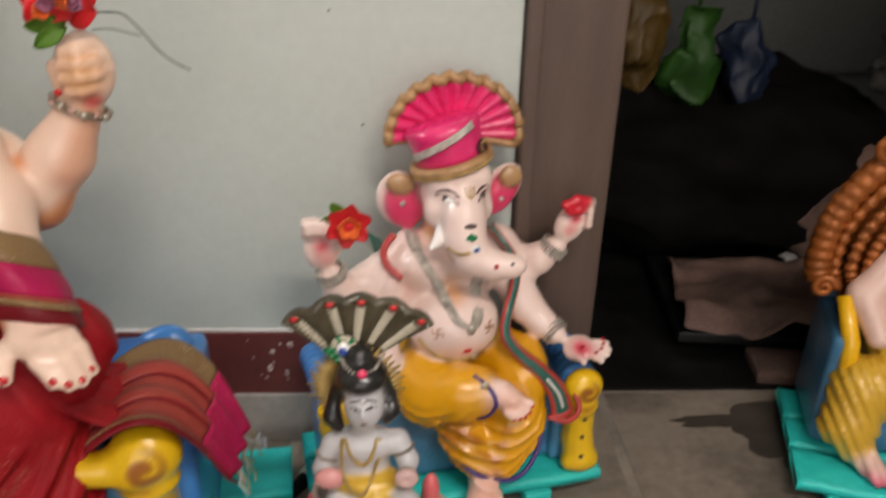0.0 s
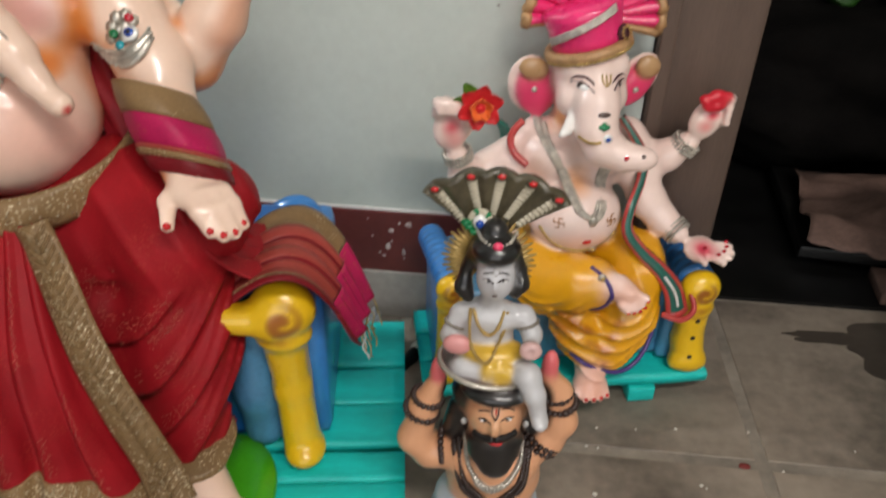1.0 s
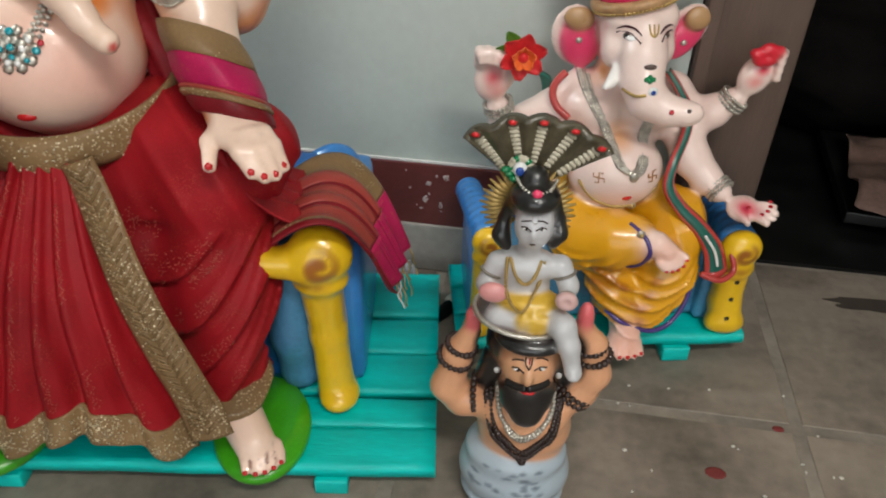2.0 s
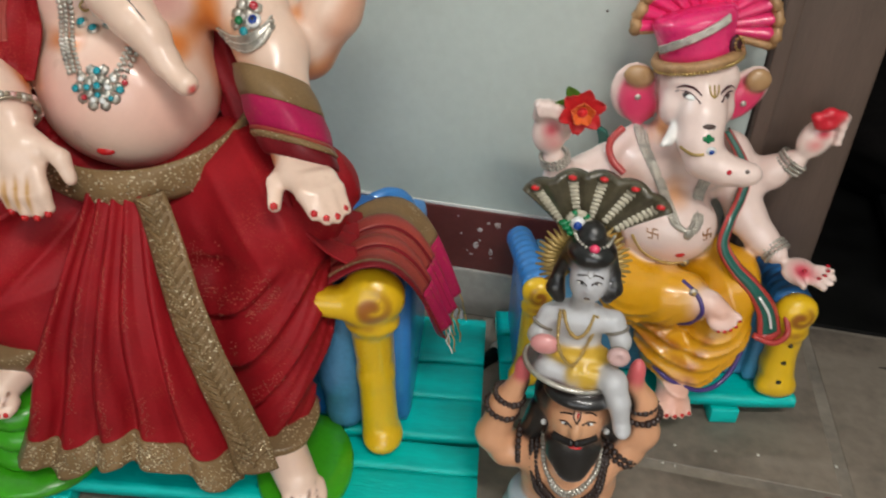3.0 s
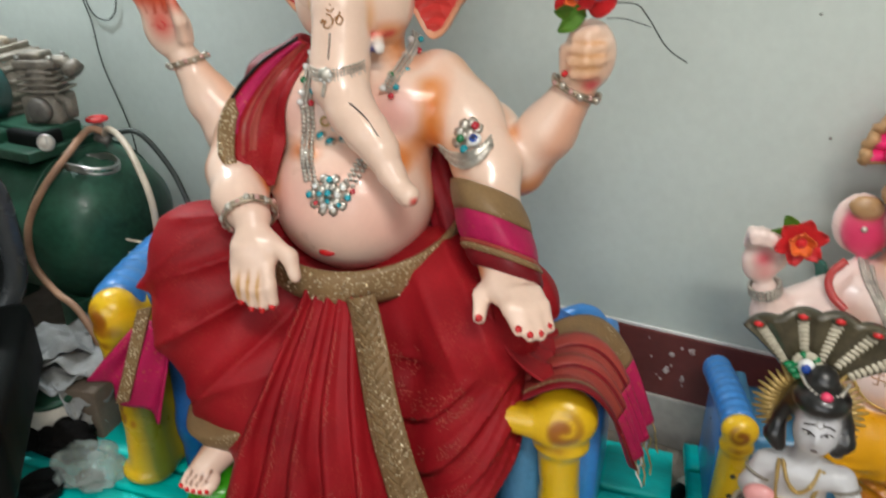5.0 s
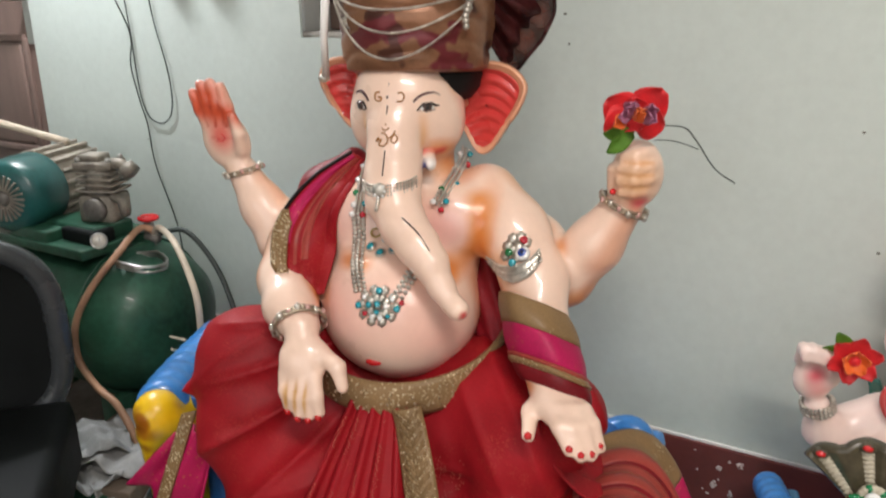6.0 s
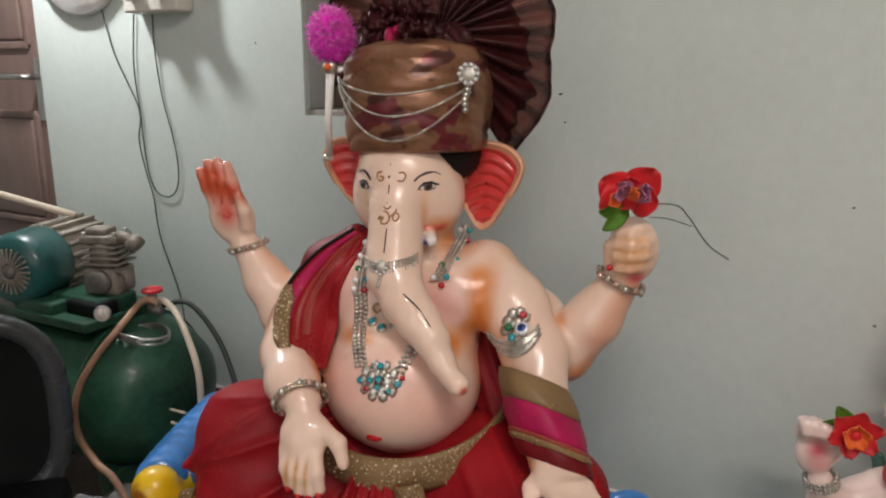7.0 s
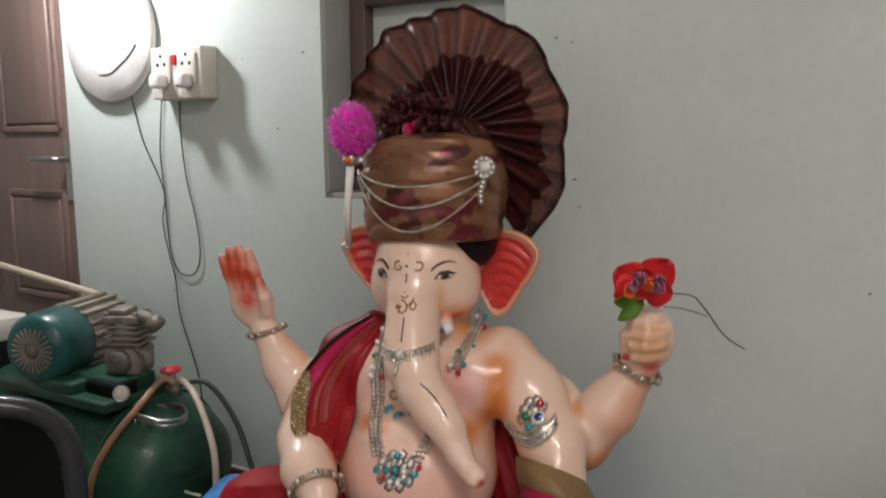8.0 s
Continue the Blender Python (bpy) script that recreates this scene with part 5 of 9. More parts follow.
    part("rust_wrap", sleeve(0.014, 0.022, 0.053, 0.053), RUST_SILK, s)
    part("magenta_wrap", sleeve(0.020, 0.066, 0.053, 0.053), PINK_SILK, s)
    part("gold_wrap", sleeve(0.062, 0.104, 0.055, 0.048), GOLD_LACE, s)

    # from the forearm over the armrest
    def hang(u, v):
        """u: across the gathered cloth; v: from the wrist down to the armrest."""
        a, b = Vector((0.176 + 0.070 * u, -0.205 + 0.06 * u, 0.540)), Vector((0.205 + 0.040 * u, -0.235 + 0.09 * u, 0.462))
        c_, e = Vector((0.240 + 0.016 * u, -0.226 + 0.10 * u, 0.434 + 0.003 * u)), Vector((0.284 + 0.004 * u, -0.232 + 0.13 * u, 0.424 - 0.010 * u))
        p = a * (1 - v) ** 3 + b * 3 * v * (1 - v) ** 2 + c_ * 3 * v * v * (1 - v) + e * v ** 3
        fold = math.sin(2 * math.pi * 3.6 * u + 1.4 * v)
        return p + Vector((0.005 * fold, -0.008 * fold, -0.006 * fold * v))
    part("gathered_fold", sheet(hang, 60, 30, 0.004), RED_SILK, s)

    def drape(u, v):
        """u: from its front to its rear edge; v: from the forearm over the roll and down its outer side."""
        a = Vector((0.246, -0.262 + 0.17 * u, 0.408 - 0.010 * u))
        b = Vector((0.292 + 0.010 * u, -0.268 + 0.21 * u, 0.444 - 0.012 * u))
        c_ = Vector((0.352 + 0.020 * u, -0.266 + 0.25 * u, 0.488 - 0.030 * u))
        e = Vector((0.384 + 0.025 * u, -0.240 + 0.20 * u, 0.300 + 0.02 * u))
        g = Vector((0.404 + 0.030 * u, -0.195 + 0.11 * u, 0.258 + 0.014 * u))
        w = [(1 - v) ** 4, 4 * v * (1 - v) ** 3, 6 * v * v * (1 - v) ** 2, 4 * v ** 3 * (1 - v), v ** 4]
        p = sum((q * k for q, k in zip((a, b, c_, e, g), w)), Vector((0, 0, 0)))
        ripple = math.sin(2 * math.pi * 3.2 * u + 2 * v)
        p.z += 0.005 * ripple * (1 - 0.5 * v)
        p.x += 0.007 * ripple * v
        return p
    bands = ((0.0, 0.05, RED_PLAIN), (0.05, 0.085, GOLD_LACE), (0.085, 0.27, RUST_SILK), (0.27, 0.295, RED_PLAIN), (0.295, 0.42, RUST_SILK), (0.42, 0.435, GOLD_LACE), (0.435, 0.56, RUST_SILK), (0.56, 0.585, RED_PLAIN), (0.585, 0.76, RUST_SILK), (0.76, 1.0, GOLD_LACE))
    for k, (a, b, mat) in enumerate(bands):
        part("drape_band", sheet(lambda u, v: drape(a + (b - a) * u, v * 0.70), max(4, int(40 * (b - a))), 36, 0.004), mat, s)
        part("drape_end", sheet(lambda u, v: drape(a + (b - a) * u, 0.70 + 0.30 * v), max(4, int(40 * (b - a))), 10, 0.004), PINK_SILK if a > 0.08 else RED_PLAIN, s)
    rnd = random.Random(9)
    for k in range(9):
        p = drape(0.25 + 0.08 * k, 1.0)
        pts = [p]
        for j in range(5):
            pts.append(pts[-1] + Vector((0.008 * rnd.uniform(-0.4, 1), 0.007 * rnd.uniform(-1, 1), -0.011)))
        part("tassel", tube(smooth_line(pts, 4), 0.0013, 5), GOLD if k % 3 else WHITE_PAINT, s)
    # loose threads behind the elbow
    c = Clay(0.005, 0.02)
    c.limb([(0.098, -0.02, 0.70), (0.108, -0.035, 0.62), (0.135, -0.06, 0.525)], [0.018, 0.030, 0.042], (0, 0, 0))
    c.limb([(0.135, -0.02, 0.64), (0.150, -0.06, 0.56), (0.165, -0.09, 0.51)], [0.014, 0.022, 0.03], (0, 0, 0))
    c.solid(lambda x, y, z: 0.003 * np.sin(2 * np.pi * (x * 0.9 + z * 0.4) / 0.024))
    c.build("rear_fall", RED_PLAIN, None, "", "", s)
    part("tassel", tube(smooth_line([(0.118, -0.03, 0.68), (0.126, -0.04, 0.64), (0.130, -0.05, 0.59), (0.12, -0.05, 0.54)], 6), [0.012] * 19, 10), RED_PLAIN, s)
    part("hanging_fold", tube(smooth_line([(0.14, -0.02, 0.63), (0.15, -0.05, 0.57), (0.16, -0.09, 0.51)], 6), 0.022, 10), RED_PLAIN, s)


def turban():
    t = thing("turban", BIG, "wrapped brown satin turban with a pleated organza fan", "turban")
    cx, cy = -0.010, -0.025

    def wrap(a, z):
        p = Vector((2.2 * math.cos(a), 2.2 * math.sin(a), 26 * (z - 0.94) + 1.1 * math.sin(a + 0.6)))
        ridge = (1 - abs(math.sin(math.pi * (34 * (z - 0.94) + 0.7 * math.sin(a + 0.4) + 0.35 * noise.noise(p))))) ** 1.6
        return 1.012 - 0.030 * ridge + 0.022 * noise.noise(p) + 0.010 * noise.noise(p * 2.3)
    prof = [(0.085, 0.936), (0.096, 0.940), (0.101, 0.955), (0.104, 0.975), (0.106, 1.0), (0.107, 1.02), (0.106, 1.04), (0.102, 1.06), (0.090, 1.078), (0.06, 1.088), (0.02, 1.092)]
    dense = []
    for (r0, z0), (r1, z1) in zip(prof, prof[1:]):
        dense += [(r0 + (r1 - r0) * i / 7, z0 + (z1 - z0) * i / 7) for i in range(7)]
    band = lathe(dense + [prof[-1]], 120, wrap)
    tilt = pose(cx, cy, 0.95, -4, -2, 0) @ Matrix.Diagonal((1, 0.92, 1, 1)) @ pose(0, 0, -0.95)
    part("band", moved(band, tilt), BROWN_SATIN, t)
    part("cap", moved(lathe([(0.075, 0.90), (0.086, 0.915), (0.090, 0.935), (0.088, 0.945)], 40), pose(-0.012, 0.0, 0.0)), HAIR_BLACK, t, "black cap under the turban")
    # the fan: pleats round a centre
    cen = Vector((0.020, 0.012, 1.100))

    def radius(a):
        return 0.172 - 0.017 * math.cos(a) + 0.032 * max(0, math.cos(a + radians(58))) ** 6 + 0.004 * math.sin(9 * a)

    def fan(u, v):
        a = radians(-60 + 262 * u)
        r = v * radius(a)
        fold = math.sin(2 * math.pi * 19 * u)
        return (cen.x + r * math.cos(a), cen.y - 0.035 + 0.055 * v * v + (0.003 + 0.008 * v) * fold, cen.z + r * math.sin(a) * 1.02)

    part("fan_heart", sheet(lambda u, v: fan(u, 0.04 + (0.86 - 0.38 * min(1, u * 1.5) + 0.12 * noise.noise(Vector((u * 9, 0, 2))) + 0.10 * noise.noise(Vector((u * 41, 0, 5)))) * v), 230, 10, 0.002), ORGANZA, t, "dark gathered pleats")
    part("fan_veil", sheet(lambda u, v: Vector(fan(u, 0.36 + 0.61 * v)) + Vector((0, 0.004, 0)), 230, 8, 0.0015), ORGANZA_THIN, t, "thin translucent pleats")
    part("fan_edge", tube([fan(i / 230, 0.985) for i in range(231)], 0.0030, 6), ORGANZA, t)
    part("fan_side", tube([fan(0.0, 0.1 + 0.9 * i / 10) for i in range(11)], 0.005, 6), ORGANZA, t)
    part("knot", crumple(ball((0.030, -0.026, 1.088), (0.044, 0.024, 0.024), 4), 0.012, 0.014, 2.0), ORGANZA, t, "gathered dark knot")
    rnd = random.Random(5)
    for k in range(9):
        px, pz, w = rnd.uniform(-0.072, 0.010), rnd.uniform(1.078, 1.135), rnd.uniform(0.022, 0.036)
        net = sheet(lambda u, v: (px + w * (u - 0.5), -0.050 + 0.016 * noise.noise(Vector((u * 4, v * 4, k))), pz + 1.3 * w * (v - 0.5) + 0.010 * noise.noise(Vector((u * 3, v * 3, k + 20)))), 10, 10, 0.0012)
        part("net_trim", crumple(net, 0.009, 0.02, k * 1.3), PINK_SILK if k == 4 else ORGANZA, t)
    # plume, brooch and chains
    stick = part("plume_stick", tube([(-0.138, -0.045, 0.930), (-0.128, -0.072, 0.985), (-0.117, -0.085, 1.052)], [0.0055, 0.005, 0.006], 10), WHITE_PAINT, t, "white beaded stick")
    part("stick_bead", ball((-0.117, -0.088, 1.055), (0.011, 0.008, 0.010), 2), SILVER, stick)
    part("stick_gem", ball((-0.117, -0.096, 1.055), 0.0055, 2), PETAL_ORANGE, stick)
    part("stick_end", ball((-0.142, -0.042, 0.926), (0.009, 0.007, 0.006), 2), SILVER, stick)
    tuft = [crumple(ball((-0.115, -0.083, 1.098), (0.026, 0.023, 0.031), 4), 0.005, 0.012, 3.0)]
    for i in range(3600):
        k = Vector((rnd.gauss(0, 1), rnd.gauss(0, 1), rnd.gauss(0, 1))).normalized()
        b = Vector((-0.115, -0.083, 1.098)) + Vector((k.x * 0.024, k.y * 0.022, k.z * 0.029))
        tuft.append(tube([b, b + k * rnd.uniform(0.002, 0.0075) + Vector((rnd.gauss(0, 0.004), rnd.gauss(0, 0.004), rnd.gauss(-0.001, 0.004)))], [0.0012, 0.0003], 3))
    part("pompom", join(*tuft), MAGENTA_FUR, t, "fluffy magenta pompom")
    brooch = part("brooch", ball((0.078, -0.100, 1.046), (0.015, 0.006, 0.015), 2), SILVER, t, "round silver stone-set brooch")
    for k in range(10):
        part("stone", ball((0.078 + 0.012 * math.cos(k * math.pi / 5), -0.106, 1.046 + 0.012 * math.sin(k * math.pi / 5)), 0.0034, 1), GEM_WHITE, brooch)
    part("brooch_drop", strand([(0.078, -0.103, 1.032), (0.072, -0.101, 1.012), (0.073, -0.10, 1.0)], 6, 0.005), SILVER, brooch)
    for sag, z0, z1 in ((0.020, 1.040, 1.040), (0.042, 1.038, 1.030), (0.066, 1.030, 1.022)):
        pts = []
        for i in range(31):
            u = i / 30
            x = -0.112 + 0.190 * u
            y = cy - 0.1025 * math.sqrt(max(0.06, 1 - ((x - cx) / 0.112) ** 2)) - 0.001
            pts.append((x, y, z0 + (z1 - z0) * u - sag * 4 * u * (1 - u) * (1.15 - 0.3 * u)))
        part("chain", strand(pts, 78, 0.0021), SILVER, t, "silver bead chain")
    leafs = [ball((-0.085 + 0.005 * math.cos(k), -0.092, 1.005 + 0.006 * math.sin(k)), (0.004, 0.002, 0.006), 1) for k in range(6)]
    part("leaf_motif", join(*leafs), SILVER, t)


def jewellery():
    many = lambda ob: tagged(ob, kind="stuff")
    on = lambda x, z, o=0.004: BODY.front(x, z, o)
    # long chain with a gem pendant
    n = thing("necklace", BIG, "long silver bead necklace with teal and red gem pendant", "necklace", "necklaces on the statue")
    left = smooth_line([on(-0.078, 0.745), on(-0.076, 0.715), on(-0.068, 0.685), on(-0.054, 0.660)], 6)
    right = smooth_line([on(0.014, 0.700), on(0.013, 0.688), on(0.008, 0.673), on(-0.002, 0.656)], 6)
    for k, w in enumerate((-0.0066, 0.0, 0.0066)):
        drop = Vector((w, 0.001 * abs(k - 1), 0.0022 * (k % 2)))
        many(part("chain", strand([p + drop for p in left], 19, 0.0036, 2, 0.6), SILVER, n))
        many(part("chain", strand([p + drop for p in right], 10, 0.0036, 2, 0.6), SILVER, n))
    plate = join(*(c_ for c_ in (BODY.disc(-0.027 + 0.024 * math.cos(a) * k, 0.643 + 0.020 * math.sin(a) * k, 0.0075, 0.0075, 0.0015, 0.0022, 1) for k in (0.0, 0.55, 1.0) for a in (j * math.pi / 5 for j in range(10)))))
    pend = many(part("pendant", plate, SILVER, n))
    for x, z, mat, r in ((-0.027, 0.661, GEM_TEAL, 0.0062), (-0.046, 0.652, GEM_WHITE, 0.0048), (-0.008, 0.652, GEM_WHITE, 0.0048), (-0.053, 0.642, GEM_TEAL, 0.0062), (-0.039, 0.644, GEM_TEAL, 0.0052), (-0.027, 0.646, GEM_TEAL, 0.0058), (-0.015, 0.644, GEM_WHITE, 0.0052), (-0.001, 0.641, GEM_TEAL, 0.0062), (0.004, 0.648, GEM_RED, 0.0048),
                         (-0.043, 0.633, GEM_RED, 0.0048), (-0.033, 0.630, GEM_WHITE, 0.0050), (-0.022, 0.629, GEM_WHITE, 0.0050), (-0.012, 0.632, GEM_TEAL, 0.0044), (-0.027, 0.636, GEM_TEAL, 0.0048)):
        part("gem", BODY.disc(x, z, r * 0.78, r * 0.78, 0.0042, 0.0020), mat, pend)
    # short gem collar
    k = thing("necklace", BIG, "short silver collar set with red, green and teal gems", "necklace", "necklaces on the statue")
    for pts, cnt in (([on(0.056, 0.826, 0.009), on(0.053, 0.810, 0.009), on(0.048, 0.793, 0.008), on(0.040, 0.777, 0.007), on(0.034, 0.766, 0.006)], 9), ([on(-0.074, 0.812), on(-0.078, 0.790), on(-0.076, 0.768), on(-0.078, 0.748)], 10)):
        line = smooth_line(pts, 6)
        for w in (-0.006, 0.0, 0.006):
            many(part("chain", strand([p + Vector((w * 0.8, 0, -w * 0.5)) for p in line], 26, 0.0028), SILVER, k))
        for i in range(cnt):
            p = line[int(i * (len(line) - 1) / (cnt - 1))] + Vector((0.007 * (-1) ** i, -0.004, -0.004 - 0.003 * (-1) ** i))
            part("gem", ball(p, 0.0052, 1), (GEM_TEAL, GEM_WHITE, GEM_RED, GEM_WHITE, GEM_TEAL, GEM_GREEN)[i % 6], k)
    m = thing("necklace", BIG, "small gold loop with three teal gems on the chest", "necklace", "necklaces on the statue")
    part("loop", tube(smooth_line([on(-0.042, 0.724), on(-0.053, 0.727), on(-0.058, 0.721), on(-0.051, 0.716), on(-0.040, 0.722), on(-0.030, 0.716)], 6), 0.0016, 5), GOLD, m)
    for x, z in ((-0.055, 0.704), (-0.038, 0.700), (-0.021, 0.703)):
        cup = part("setting", BODY.disc(x, z, 0.0082, 0.0082, 0.001, 0.0025), SILVER, m)
        part("gem", BODY.disc(x, z, 0.0056, 0.0056, 0.0035, 0.0025), GEM_TEAL, cup)
    part("gem", BODY.disc(-0.038, 0.711, 0.004, 0.004, 0.003, 0.0025), GEM_WHITE, m)
    # band round the trunk
    b = thing("trunk_band", BIG, "silver stone-set band round the statue's trunk", "band")
    arc = [on(-0.0225 + 0.0385 * math.sin(q), 0.802 + 0.004 * math.sin(q) - 0.004 * math.cos(q), 0.002) for q in (radians(-84 + 168 * i / 24) for i in range(25))]
    for dz in (-0.0065, -0.002, 0.002, 0.0065):
        many(part("chain", strand([p + Vector((0, 0, dz)) for p in arc], 40, 0.0020), SILVER, b))
    flower = part("rosette", ball(on(-0.026, 0.798, 0.002), (0.010, 0.004, 0.010), 2), SILVER, b)
    part("stone", join(*(ball(on(-0.026 + 0.008 * math.cos(a), 0.798 + 0.008 * math.sin(a), 0.005), 0.0025, 1) for a in (j * math.pi / 4 for j in range(8)))), GEM_WHITE, flower)
    part("drop", strand([on(-0.026, 0.788, 0.003), on(-0.027, 0.782, 0.003), on(-0.029, 0.774, 0.003)], 5, 0.003), SILVER, b)

    def bangle(c, axis, r, cnt, bead, label):
        g = thing("bracelet", BIG @ Matrix.Translation(c), label, "bracelet", "bracelets on the statue")
        turn = Vector(axis).to_track_quat("Z", "Y").to_matrix()
        ring = [turn @ Vector((r * math.cos(a), r * math.sin(a), 0)) for a in (2 * math.pi * i / 40 for i in range(41))]
        kinds = []
        for size, mat in ((1.15, SILVER), (0.72, DULL_FOIL), (0.95, ROSE_STONE), (0.72, DULL_FOIL)):
            kinds.append(as_mesh("bead", *ball((0, 0, 0), (bead * size, bead * size, bead * size * 1.2), 1)))
            kinds[-1].materials.append(mat)
        for i in range(cnt):
            a = 2 * math.pi * i / cnt
            q = r + 0.0015 * math.sin(7 * a + cnt)
            part("bead", kinds[i % 4], SILVER, g, m=Matrix.Translation(turn @ Vector((q * math.cos(a), q * math.sin(a), 0.0016 * math.sin(5.3 * a)))))
        for o in (-0.55, 0.55):
            part("band", tube([p + turn @ Vector((0, 0, o * bead)) for p in ring[:-1]], bead * 0.5, 8, True), DULL_FOIL, g)
        return g
    bangle((-0.300, 0.0, 0.776), (-0.3, 0.0, 1), 0.030, 30, 0.0042, "silver pearl bracelet on the raised wrist")
    bangle((0.284, -0.062, 0.771), (0.42, 0.0, 1), 0.033, 30, 0.0045, "silver pearl bracelet below the flower")
    bangle((-0.134, -0.196, 0.614), (-0.42, 0.65, 0.45), 0.035, 34, 0.0050, "thick silver pearl bracelet on the drooping wrist")
    # armlet: a wide crescent of foil with a raised crest
    g = thing("armlet", BIG, "silver foil armlet with blue and white eye stone", "armlet")
    low = smooth_line([(0.108, 0, 0.684), (0.124, 0, 0.676), (0.146, 0, 0.677), (0.162, 0, 0.684), (0.174, 0, 0.694), (0.182, 0, 0.706)], 6)

    def crescent(u, v):
        i = u * (len(low) - 1)
        p = low[int(i)].lerp(low[min(int(i) + 1, len(low) - 1)], i - int(i))
        x, z = p.x - 0.004 * v, p.z + (0.009 + 0.008 * math.sin(math.pi * u)) * v
        return on(min(x, 0.190), z, 0.003)

    part("band", sheet(crescent, 40, 6, 0.003), SILVER, g)
    for v in (0.0, 0.5, 1.0):
        many(part("beading", strand([crescent(i / 40, v) + Vector((0, -0.002, 0)) for i in range(41)], 44, 0.0019), SILVER, g))
    for dx, dz in ((-0.016, 0), (-0.014, 0.012), (-0.008, 0.022), (0.002, 0.024), (0.010, 0.018), (0.0, 0.0), (0.008, 0.002), (0.0, 0.012), (-0.008, 0.008)):
        part("crest_petal", BODY.disc(0.150 + dx, 0.705 + dz, 0.0085, 0.0085, 0.002, 0.003, 1), SILVER, g)
    eye = part("eye_stone", BODY.disc(0.158, 0.709, 0.0105, 0.0105, 0.006, 0.004), GEM_WHITE, g)
    part("iris", BODY.disc(0.158, 0.709, 0.0062, 0.0062, 0.0095, 0.002), GEM_BLUE, eye)
    part("pupil", BODY.disc(0.158, 0.709, 0.0028, 0.0028, 0.0115, 0.001, 1), BLACK_PAINT, eye)
    for x, z, mat in ((0.140, 0.709, GEM_GREEN), (0.146, 0.697, GEM_TEAL), (0.156, 0.725, GEM_RED)):
        part("gem", BODY.disc(x, z, 0.006, 0.006, 0.006, 0.004), mat, g)


def petal(length, width, curl):
    return sheet(lambda u, v: ((u - 0.5) * width * math.sin(math.pi * min(0.12 + 0.8 * v, 1)) , -curl * v * v * 4 * (u - 0.5) ** 2 - curl * v * v * 0.6, length * v), 6, 8, 0.0012)


def big_flower():
    f = thing("flower", BIG @ pose(0.288, -0.088, 0.882) @ Matrix.Scale(0.88, 4), "red cloth flower with green leaf and wire stem", "flower")
    for ax, tip, ln, wd in ((-58, 6, 0.050, 0.056), (-112, 16, 0.048, 0.058), (42, 4, 0.056, 0.056), (98, 20, 0.046, 0.052), (-5, 0, 0.030, 0.044), (150, 40, 0.026, 0.040)):
        part("petal", petal(ln, wd, 0.008), PETAL_RED, f, m=pose(0, 0, 0.010, tip, ax, 0))
    mauve = material("mauve_heart", rgb(185, 120, 150), 0.5, 0, 0.6, 1.2, 90, 300, 0.3)
    for k in range(9):
        part("heart_petal", petal(0.030, 0.022, 0.008), mauve if k % 3 else PETAL_ORANGE, f, m=pose(-0.012 + 0.008 * (k % 5), -0.022, 0.014 + 0.004 * (k % 3), 40, -120 + 30 * k, 0))
    for ax in (-122, -84):
        part("leaf", petal(0.05, 0.024, 0.01), LEAF, f, m=pose(0.0, -0.005, -0.012, 25, ax, 0))
    part("stem_wire", tube(smooth_line([(0.02, 0.0, 0.0), (0.065, -0.01, 0.002), (0.085, -0.01, -0.015), (0.115, -0.01, -0.055), (0.145, -0.01, -0.075)], 6), 0.0011, 5), WIRE, f)
    part("stem_wire", tube(smooth_line([(0.03, 0.0, -0.02), (0.055, -0.012, -0.018), (0.09, -0.012, -0.028)], 6), 0.0008, 5), WIRE, f)


